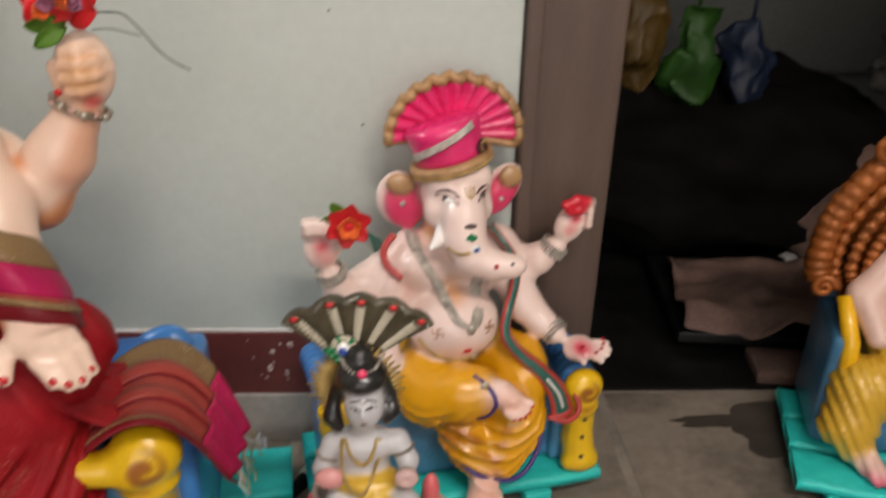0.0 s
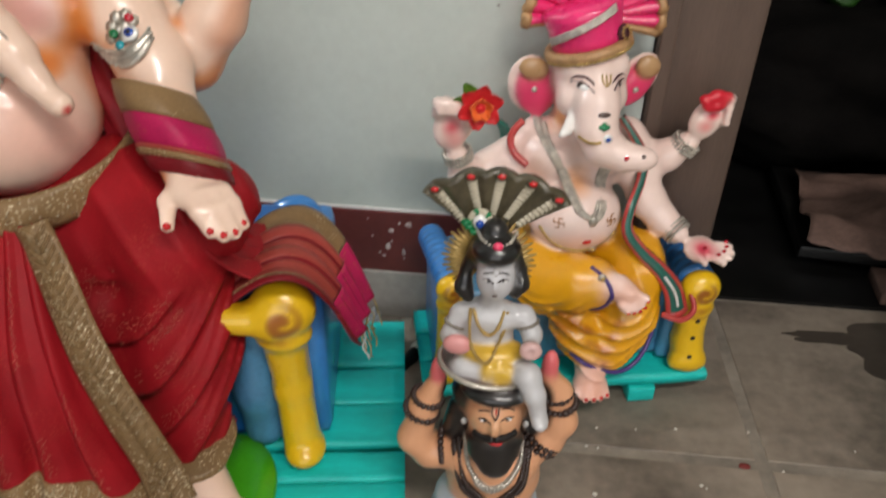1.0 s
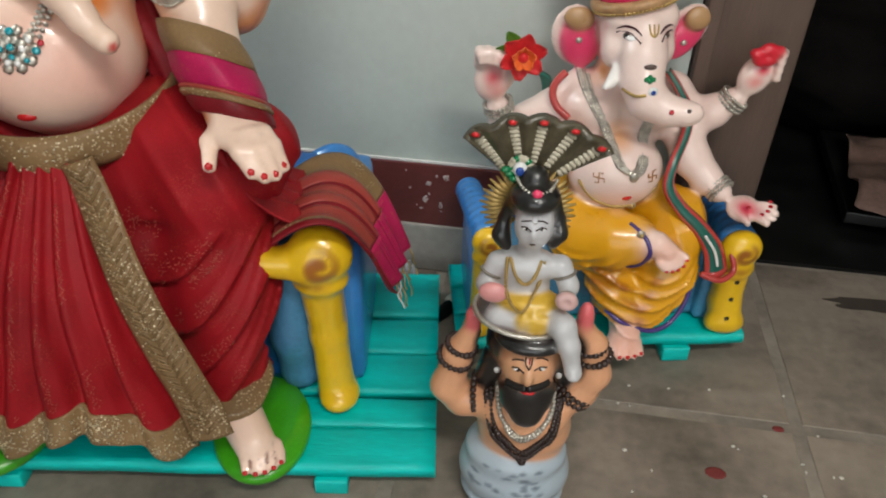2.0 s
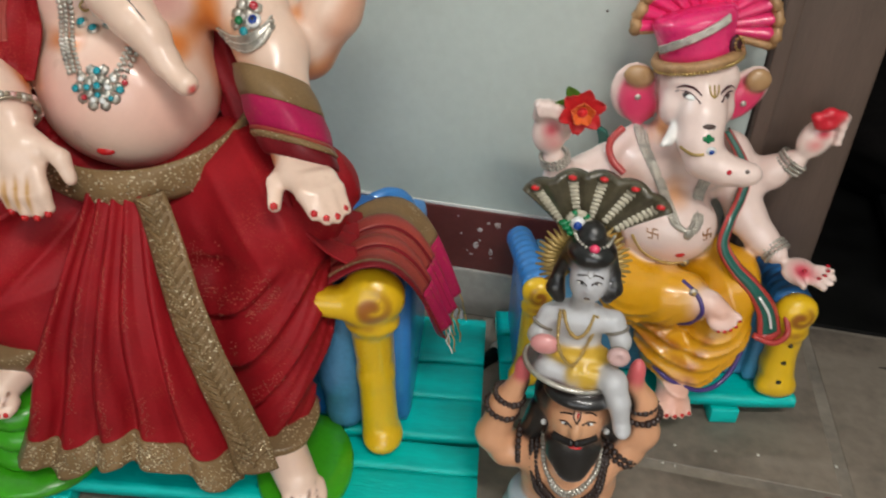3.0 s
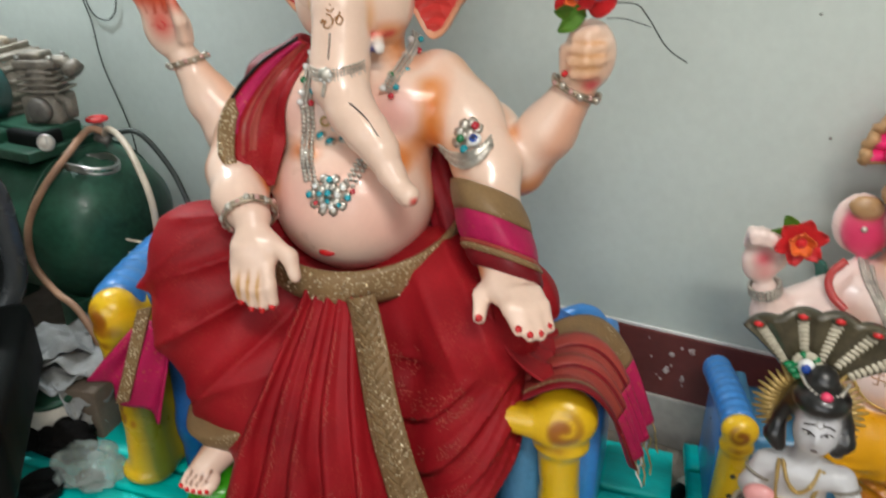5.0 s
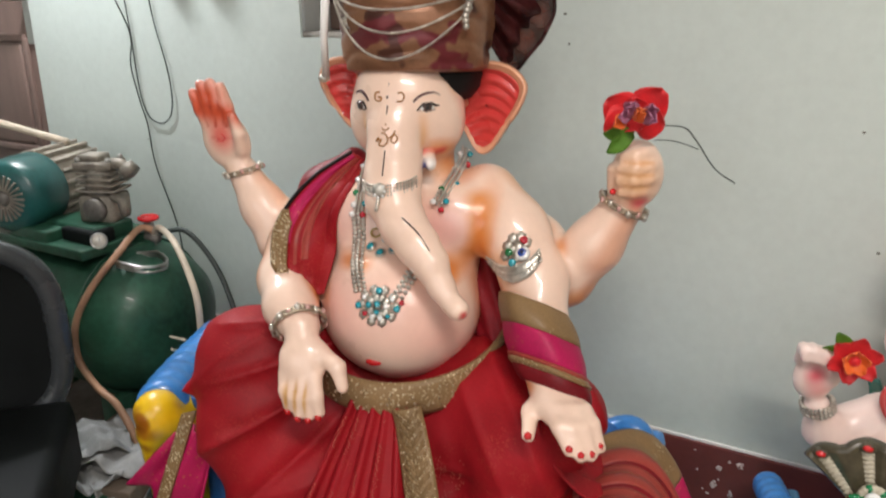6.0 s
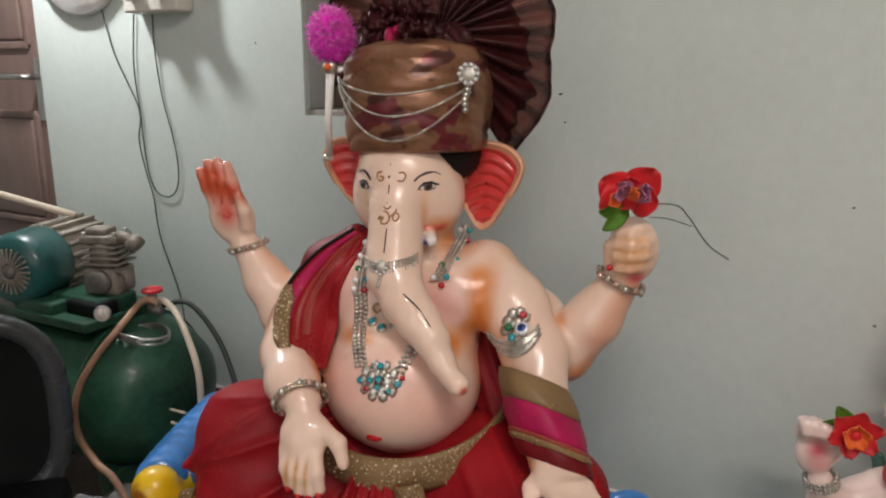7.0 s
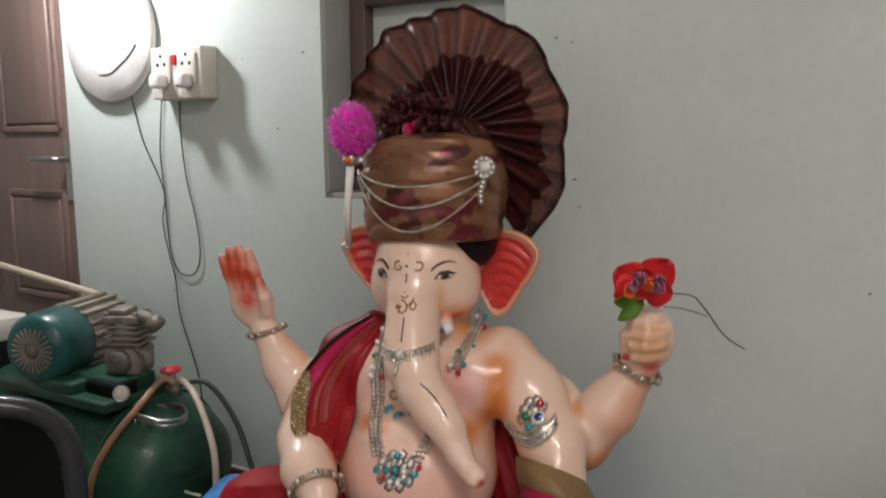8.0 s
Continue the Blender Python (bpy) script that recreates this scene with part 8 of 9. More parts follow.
    for pts in ([(-0.034, 0.288), (-0.020, 0.2900), (-0.009, 0.2935)], [(0.018, 0.292), (0.006, 0.2915), (-0.007, 0.2935)]):
        c.extra(tube(smooth_line([on(x, z, 0.001) for x, z in pts], 4), 0.005, 6), BLACK_PAINT)
    for q in (-0.005, 0.003):
        c.extra(tube([on(-0.008 + q, 0.332), on(-0.008 + q, 0.325), on(-0.008, 0.320)], 0.0010, 5), DARK_BROWN)
    c.extra(tube([on(-0.008, 0.331), on(-0.008, 0.325)], 0.0010, 5), RED_PAINT)
    # beads and chains
    for pts, r, mat, cnt in (([(-0.060, 0.225), (-0.050, 0.185), (-0.030, 0.155), (-0.004, 0.134), (0.018, 0.158), (0.036, 0.190), (0.040, 0.232)], 0.0052, DARK_BROWN, 44),
                             ([(-0.054, 0.230), (-0.044, 0.195), (-0.026, 0.168), (-0.004, 0.148), (0.016, 0.170), (0.032, 0.200), (0.036, 0.235)], 0.0048, DARK_BROWN, 40),
                             ([(-0.046, 0.238), (-0.036, 0.212), (-0.006, 0.186), (0.026, 0.214), (0.032, 0.240)], 0.0045, SILVER, 34),
                             ([(-0.040, 0.232), (-0.030, 0.204), (-0.006, 0.178), (0.020, 0.206), (0.030, 0.234)], 0.0040, SILVER, 34),
                             ([(-0.048, 0.448), (-0.044, 0.420), (-0.024, 0.392), (-0.008, 0.420), (-0.004, 0.448)], 0.0026, GOLD, 40), ([(-0.044, 0.450), (-0.036, 0.432), (-0.024, 0.420), (-0.014, 0.432), (-0.008, 0.450)], 0.0026, GOLD, 30)):
        c.extra(strand(smooth_line([on(x, z, 0.002) for x, z in pts], 6), cnt, r), mat)
    c.extra(ball(on(-0.002, 0.128, 0.003), (0.007, 0.006, 0.007), 1), DARK_BROWN)
    for cc, ax, r in (((-0.076, 0, 0.208), (1, 0, 0.1), 0.0255), ((-0.106, -0.002, 0.268), (0.25, 0, 1), 0.0215), ((-0.098, -0.002, 0.292), (0.25, 0, 1), 0.019), ((0.058, 0.003, 0.236), (0.6, 0, 1), 0.0255), ((0.054, 0.003, 0.228), (0.6, 0, 1), 0.0260), ((0.074, 0.005, 0.296), (-0.25, 0, 1), 0.0215), ((0.068, 0.005, 0.312), (-0.25, 0, 1), 0.019)):
        turn = Vector(ax).to_track_quat("Z", "Y").to_matrix()
        c.extra(strand([Vector(cc) + turn @ Vector((r * math.cos(a), r * math.sin(a), 0)) for a in (2 * math.pi * i / 24 for i in range(25))], 20, 0.0055), DARK_BROWN)
    for cc, ax, r in (((-0.065, -0.004, 0.420), (0.35, 0.3, 1), 0.0135), ((0.021, -0.004, 0.428), (-0.4, 0.3, 1), 0.0135), ((0.026, -0.030, 0.412), (0, 1, 0.1), 0.0105)):
        turn = Vector(ax).to_track_quat("Z", "Y").to_matrix()
        c.extra(tube([Vector(cc) + turn @ Vector((r * math.cos(a), r * math.sin(a), 0)) for a in (2 * math.pi * i / 24 for i in range(24))], 0.0022, 6, True), DUSTY_METAL)
    turn = Euler((radians(-4), radians(6), 0)).to_matrix()
    c.extra(tube([Vector((-0.026, -0.004, 0.3605)) + turn @ Vector((0.058 * math.cos(a), 0.050 * math.sin(a), 0.001)) for a in (2 * math.pi * i / 40 for i in range(40))], 0.0036, 8, True), SILVER)
    for sx in (-0.048, 0.032):
        c.extra(ball(on(sx, 0.272, 0.001), (0.005, 0.004, 0.006), 1), GEM_WHITE)
    c.build("statue", PLASTER_PAINT, pose(-0.04, 0.75, 0.0), "painted plaster statue of bearded bearer carrying a hooded grey figure", "statue", None, 0.0018)


SUNBURST = material("dull_gold_sunburst_paint", (0.40, 0.27, 0.085), 0.4, 0.3, 0.7, 1.2, 60, 300, 0.2)
PINK_STONE = material("pink_stone", (0.80, 0.05, 0.14), 0.2, coat=0.7)
BONE = material("bone_paint", (0.52, 0.47, 0.36), 0.45)
DARK_BROWN = material("dark_brown_paint", (0.030, 0.014, 0.010), 0.45, coat=0.2)
two_figure_statue()


# ---- the third statue beside the doorway ----
THIRD = pose(0.93, 1.22, 0, 0, 0, -18)


def third_statue():
    c = Clay(0.0055, 0.016)
    w, s, pink = (0.62, 0.36, 0.03), (0.74, 0.50, 0.42), (0.64, 0.05, 0.14)
    c.lump((0.03, 0.0, 0.20), (0.12, 0.08, 0.10), w)
    c.lump((0.03, 0.0, 0.36), (0.09, 0.07, 0.12), s)
    c.limb([(0.0, -0.02, 0.20), (-0.075, -0.07, 0.20), (-0.085, -0.09, 0.12), (-0.07, -0.11, 0.09)], [0.06, 0.055, 0.05, 0.03], w)
    c.limb([(-0.06, -0.12, 0.078), (-0.035, -0.155, 0.07)], [0.024, 0.02], s)
    c.lump((-0.03, -0.155, 0.066), (0.030, 0.028, 0.015), pink, 0.006)
    c.limb([(0.05, -0.02, 0.2), (0.14, -0.08, 0.2), (0.12, -0.12, 0.09)], [0.06, 0.055, 0.04], w)
    c.limb([(0.03, 0, 0.45), (0.03, -0.01, 0.55)], [0.05, 0.06], s)
    c.limb([(0.03, -0.05, 0.55), (0.03, -0.09, 0.47), (0.06, -0.1, 0.42)], [0.035, 0.028, 0.018], s)
    c.limb([(-0.05, 0.0, 0.44), (-0.10, -0.02, 0.36), (-0.07, -0.06, 0.30)], [0.032, 0.03, 0.022], s)
    c.limb([(0.11, 0.0, 0.44), (0.16, -0.02, 0.36), (0.15, -0.06, 0.30)], [0.032, 0.03, 0.022], s)
    c.solid(lambda x, y, z: 0.003 * (z < 0.27) * np.sin(2 * np.pi * (z * 0.6 + x) / 0.022))
    c.build("statue", PLASTER_PAINT, THIRD, "painted plaster statue in ochre cloth with pink foot", "statue")
    t = thing("throne", THIRD, "blue plaster throne with carved golden back frame", "throne", "painted thrones")
    part("seat", slab(0.30, 0.20, 0.10, 0.02, (0.03, 0.03, 0.102)), DULL_BLUE, t)
    for x in (-0.12, 0.18):
        part("armrest", slab(0.045, 0.20, 0.24, 0.02, (x, 0.03, 0.172)), DULL_BLUE, t)
    part("yellow_post", tube([(-0.135, -0.03, 0.36), (-0.112, -0.06, 0.28), (-0.108, -0.075, 0.20)], [0.014, 0.016, 0.018], 10), YELLOW_PAINT, t)
    gold = material("carved_bronze_gold", rgb(148, 82, 32), 0.4, 0.35, 0.6, 1.3, 24, 160, 0.4, 0.003)
    arc = smooth_line([(-0.176, 0.010, 0.370), (-0.184, 0.012, 0.40), (-0.182, 0.014, 0.45), (-0.172, 0.016, 0.50), (-0.150, 0.018, 0.55), (-0.115, 0.020, 0.60), (-0.06, 0.02, 0.645), (0.03, 0.02, 0.665), (0.12, 0.02, 0.645), (0.18, 0.02, 0.60), (0.22, 0.02, 0.53), (0.24, 0.02, 0.45), (0.235, 0.02, 0.370)], 14)
    part("back_frame", tube(arc, [0.021 + 0.004 * abs(math.sin(i * 0.55)) for i in range(len(arc))], 14), gold, t, "carved golden rope frame")
    mid = Vector((0.03, 0.02, 0.40))
    for k in range(1, 5):
        q = 1 - 0.13 * k
        part("carved_rib", tube([mid + Vector(((p.x - mid.x) * q, -0.010 - 0.002 * k, (p.z - mid.z) * q)) for p in arc], [0.0105 + 0.002 * math.sin(i * 0.8 + k) for i in range(len(arc))], 10), gold, t)
    part("back_support", slab(0.34, 0.03, 0.32, 0.01, (0.03, 0.115, 0.212)), DULL_BLUE, t)
    part("back_plate", slab(0.32, 0.02, 0.30, 0.03, (0.03, 0.045, 0.46)), gold, t)
    for x, z, r in ((-0.168, 0.362, 0.022), (-0.120, 0.632, 0.026), (0.228, 0.362, 0.022)):
        sp = [(x + r * (1 - i / 26) * math.cos(i * 0.42), -0.008, z + r * (1 - i / 26) * math.sin(i * 0.42)) for i in range(24)]
        part("scrollwork", tube(sp, [0.010 - 0.0002 * i for i in range(24)], 8), gold, t)


third_statue()

# ---- compressor, chair and clutter beside the pallet ----


def compressor():
    """Tank on its side, with the motor, the pump head, gauge, valve and hoses."""
    c = thing("air_compressor", pose(0, 0, 0), "dark green air compressor tank with teal electric motor", "compressor")
    x1, y, z, r = -1.375, 1.06, 0.345, 0.178
    prof = [(0.001, 0), (0.06, 0.008), (0.11, 0.028), (0.145, 0.06), (0.163, 0.10), (r, 0.14), (r, 0.70), (0.163, 0.74), (0.11, 0.80), (0.001, 0.83)]
    tank = part("tank", moved(lathe(prof, 48), Matrix.Translation((x1, y, z)) @ Euler((0, radians(-90), 0)).to_matrix().to_4x4()), GREEN_METAL, c)
    part("weld_seam", tube([(x1 - 0.14, y + (r + 0.001) * math.cos(a), z + (r + 0.001) * math.sin(a)) for a in (2 * math.pi * i / 48 for i in range(48))], 0.004, 6, True), GREEN_METAL, tank)
    for x in (-1.52, -2.0):
        part("leg", slab(0.05, 0.24, 0.19, 0.006, (x, y, 0.096)), GREEN_METAL, c)
    part("base_plate", slab(0.40, 0.20, 0.022, 0.004, (-1.70, 1.02, 0.530)), GREEN_METAL, c)
    part("plate_bracket", slab(0.40, 0.10, 0.05, 0.006, (-1.68, 1.04, 0.50)), GREEN_METAL, c)
    # motor: axis pointing back to the right
    ax = Vector((-0.30, 0.95, 0)).normalized()
    turn = ax.to_track_quat("Z", "Y").to_matrix().to_4x4()
    o = Vector((-1.722, 0.915, 0.628))
    mm = Matrix.Translation(o) @ turn
    motor = part("motor", moved(lathe([(0.045, -0.004), (0.068, 0.0), (0.078, 0.012), (0.081, 0.04), (0.081, 0.10), (0.076, 0.105)], 48), mm), TEAL_METAL, c, "teal fan cowl")
    part("fan_grille", join(*(moved(slab(0.0050, 0.034, 0.005, 0.001, (0, 0.034, -0.005)), mm @ pose(0, 0, 0, 0, 0, 15 * k)) for k in range(24))), DUSTY_METAL, motor, "radial grey slots")
    part("fan_hub", moved(lathe([(0.001, -0.012), (0.012, -0.011), (0.016, -0.006), (0.016, 0.002)], 20), mm), CAST_GREY, motor)
    body = part("motor_body", moved(lathe([(0.072, 0.10), (0.072, 0.26), (0.05, 0.275)], 40), mm), DUSTY_METAL, c, "grey finned motor body")
    for k in range(18):
        part("fin", moved(slab(0.008, 0.013, 0.15, 0.002, (0, 0.077, 0.18)), mm @ pose(0, 0, 0, 0, 0, 20 * k)), DUSTY_METAL, body)
    part("motor_foot", slab(0.13, 0.13, 0.03, 0.006, (-1.68, 0.99, 0.550)), GREEN_METAL, c)
    # pump: crankcase, finned cylinder, bolted cover and an intake elbow
    pm = pose(-1.572, 1.045, 0.570, 0, 0, 22)
    pump = part("pump_head", moved(join(slab(0.082, 0.078, 0.062, 0.012, (0, 0, 0.030)), lathe([(0.020, 0.060), (0.034, 0.062), (0.034, 0.122), (0.020, 0.124)], 24)), pm), BROWN_CAST, c, "grimy cast pump head")
    for k in range(4):
        part("fin", moved(slab(0.088 - 0.004 * k, 0.076, 0.0055, 0.002, (0.002, 0, 0.070 + 0.013 * k)), pm), BROWN_CAST, pump)
    part("cover", moved(join(slab(0.086, 0.070, 0.018, 0.005, (0, 0, 0.124)), slab(0.050, 0.052, 0.016, 0.006, (-0.012, 0, 0.139))), pm), BROWN_CAST, pump)
    for x in (-0.034, 0.034):
        for y2 in (-0.026, 0.026):
            part("bolt", moved(lathe([(0.001, 0.141), (0.006, 0.141), (0.006, 0.132)], 6), pm @ pose(x, y2, 0)), STEEL, pump)
    part("intake", moved(join(tube(smooth_line([(0.030, -0.010, 0.126), (0.052, -0.012, 0.128), (0.068, -0.014, 0.118)], 5), 0.013, 14), tube([(0.066, -0.014, 0.122), (0.082, -0.016, 0.108)], [0.020, 0.020], 16), tube([(0.036, -0.030, 0.060), (0.060, -0.036, 0.052), (0.064, -0.036, 0.020)], 0.009, 10)), pm), BROWN_CAST, pump, "grimy intake elbow")
    part("crank_cover", moved(lathe([(0.001, -0.052), (0.020, -0.051), (0.026, -0.046), (0.027, -0.036)], 24), pm @ pose(0, 0, 0.032, -90, 0, 0)), CAST_GREY, pump)
    part("plate_rail", slab(0.16, 0.10, 0.035, 0.006, (-1.60, 1.02, 0.556)), GREEN_METAL, c)
    part("switch_box", slab(0.10, 0.06, 0.05, 0.008, (-1.56, 0.985, 0.545)), BLACK_PLASTIC, c)
    face = Matrix.Translation((-1.502, 0.965, 0.552)) @ Vector((0.72, -0.62, 0.30)).to_track_quat("Z", "Y").to_matrix().to_4x4()
    gauge = part("pressure_gauge", moved(lathe([(0.018, -0.014), (0.021, -0.012), (0.0215, 0.003), (0.0200, 0.005), (0.0175, 0.004), (0.017, 0.000)], 28), face @ Matrix.Scale(0.8, 4)), STEEL, c, "round steel-rimmed gauge")
    part("gauge_dial", moved(lathe([(0.0168, 0.0008), (0.0168, 0.0016)], 28), face @ Matrix.Scale(0.8, 4)), PLATE_WHITE, gauge, "cream dial")
    part("gauge_needle", moved(slab(0.0014, 0.013, 0.0008, 0.0002, (0.002, 0.004, 0.0024)), face @ Matrix.Scale(0.8, 4)), BLACK_PAINT, gauge)
    valve = part("valve", join(tube([(-1.495, 1.09, 0.50), (-1.495, 1.09, 0.560)], 0.011, 12), tube([(-1.515, 1.085, 0.530), (-1.465, 1.085, 0.530)], 0.010, 12)), CAST_GREY, c, "brass outlet valve")
    ring = [(-1.495 + 0.019 * math.cos(a), 1.09 + 0.019 * math.sin(a), 0.572) for a in (2 * math.pi * i / 24 for i in range(24))]
    part("valve_wheel", join(tube(ring, 0.005, 8, True), slab(0.036, 0.007, 0.006, 0.002, (-1.495, 1.09, 0.572)), slab(0.007, 0.036, 0.006, 0.002, (-1.495, 1.09, 0.5725))), RED_PAINT, valve, "red handwheel")
    ln = lambda *p: smooth_line(p, 8)
    part("hose", tube(ln((-1.475, 1.085, 0.545), (-1.49, 1.06, 0.556), (-1.468, 0.98, 0.525), (-1.49, 0.92, 0.46), (-1.508, 0.888, 0.392), (-1.50, 0.875, 0.321), (-1.447, 0.872, 0.268), (-1.388, 0.868, 0.245), (-1.34, 0.865, 0.18), (-1.30, 0.86, 0.05)), 0.0075, 10), HOSE_TAN, c, "tan rubber hose")
    part("hose", tube(ln((-1.475, 1.085, 0.540), (-1.44, 1.07, 0.562), (-1.378, 1.05, 0.548), (-1.312, 1.02, 0.505), (-1.270, 1.0, 0.449), (-1.272, 1.0, 0.359), (-1.28, 0.99, 0.25), (-1.28, 0.98, 0.05)), 0.007, 10), HOSE_PALE, c, "pale hose")
    part("hose", tube(ln((-1.49, 1.10, 0.53), (-1.416, 1.12, 0.545), (-1.345, 1.13, 0.472), (-1.29, 1.12, 0.378), (-1.25, 1.1, 0.30), (-1.25, 1.05, 0.1)), 0.006, 8), WIRE, c, "dark hose")
    coil = []
    for i in range(44):
        a = i * 0.42
        coil.append((-1.435 + 0.058 * math.cos(a), 1.01 + 0.045 * math.sin(a), 0.500 + 0.006 * math.sin(a * 0.37) + 0.03 * (1 - abs(math.cos(a)))*0.3))
    part("coiled_wire", tube(coil, 0.0035, 6), STEEL, c, "loose loops of grey wire")
    part("hose", tube(ln((-1.27, 1.14, 0.30), (-1.22, 1.16, 0.33), (-1.14, 1.16, 0.30), (-1.10, 1.15, 0.24)), 0.004, 8), WIRE, c)
    for k in range(4):
        part("hose_barb", tube([(-1.345, 0.985, 0.36 - 0.03 * k), (-1.30, 0.985, 0.362 - 0.03 * k)], 0.003, 6), HOSE_PALE, c)


def office_chair():
    """A black chair whose shell stands with its back to the wall."""
    c = thing("office_chair", pose(-1.49, 0.60, 0, 0, 0, 47), "black moulded plastic chair with grey rim", "chair")
    hw, hh, zc = 0.205, 0.175, 0.468

    def outline(a, q=1.0):
        x = hw * q * math.copysign(abs(math.cos(a)) ** 0.62, math.cos(a))
        z = hh * q * math.copysign(abs(math.sin(a)) ** 0.62, math.sin(a))
        return Vector((x, 0.35 * x * x - 0.02 * q, zc + z))
    ring = [outline(2 * math.pi * i / 72) for i in range(72)]
    part("rim", tube(ring, 0.020, 12, True), CHARCOAL, c, "shiny grey rim")
    v, f = [(0, -0.02, zc)], []
    for k, q in enumerate((0.3, 0.6, 0.85, 1.0)):
        for i in range(72):
            p = outline(2 * math.pi * i / 72, q)
            v.append((p.x, p.y + 0.012 * (1 - q), p.z))
    f += [(0, 1 + i, 1 + (i + 1) % 72) for i in range(72)]
    for k in range(3):
        o = 1 + 72 * k
        f += [(o + i, o + 72 + i, o + 72 + (i + 1) % 72, o + (i + 1) % 72) for i in range(72)]
    n = len(v)
    v += [(x, y + 0.02, z) for x, y, z in v[:n]]
    f += [tuple(n + i for i in q[::-1]) for q in f]
    part("backrest", (v, f), BLACK_PLASTIC, c)
    part("badge", ball((0.06, -0.024, 0.565), (0.014, 0.003, 0.012), 2), PLATE_WHITE, c, "pale round badge")
    part("seat", slab(0.43, 0.40, 0.14, 0.025, (0, -0.22, 0.275)), BLACK_PLASTIC, c)
    part("column", tube([(0, -0.2, 0.05), (0, -0.2, 0.24)], 0.025, 14), STEEL, c)
    for k in range(5):
        a = 2 * math.pi * k / 5
        g = part("foot", tube([(0, -0.2, 0.07), (0.22 * math.cos(a), -0.2 + 0.22 * math.sin(a), 0.055)], [0.022, 0.014], 10), BLACK_PLASTIC, c)
        part("castor", ball((0.22 * math.cos(a), -0.2 + 0.22 * math.sin(a), 0.025), 0.025, 2), BLACK_PLASTIC, g)
    part("back_strut", slab(0.06, 0.03, 0.14, 0.008, (0, 0.0, 0.29)), BLACK_PLASTIC, c)


def heap(name, at, size, mat, seed, label, category, amount=0.3, group="", rot=0):
    v, f = ball((0, 0, 0), 1, 4)
    out = []
    for p in v:
        q = Vector(p)
        k = 1 + amount * (noise.noise(q * 2.1 + Vector((seed, 0, 0))) + 0.6 * noise.noise(q * 5 + Vector((0, seed, 0))) + 0.3 * abs(noise.noise(q * 11 + Vector((0, 0, seed)))))
        q = Vector((q.x * size[0] * k, q.y * size[1] * k, max(q.z * size[2] * k, -size[2] * 0.9)))
        out.append((q.x, q.y, q.z + size[2] * 0.9))
    ob = solo(name, (out, f), mat, pose(*at, 0, 0, rot), label, category, group)
    return tagged(ob, kind="stuff") if category == "rags" else ob


def crumpled_sheet(name, at, w, d, mat, seed, label, category, height=0.05, rot=0, group=""):
    def f(u, v):
        p = Vector((u * 3.1 + seed, v * 3.1, seed))
        z = height * (0.5 + 0.7 * noise.noise(p * 0.8) + 0.16 * noise.noise(p * 2.4) + 0.5 * (1 - abs(noise.noise(p * 1.2))) - 0.2)
        e = 0.12 * noise.noise(Vector((u * 4, v * 4, seed + 9)))
        return ((u - 0.5 + e * 0.3) * w, (v - 0.5 + e * 0.3) * d, max(z, 0.002))
    return solo(name, sheet(f, 30, 30, 0.0015), mat, pose(*at, 0, 0, rot), label, category, group)


NEWSPRINT = brocade("newsprint", (0.25, 0.255, 0.255), (0.16, 0.15, 0.15), 95, 0.8, 0.0, 0.8)


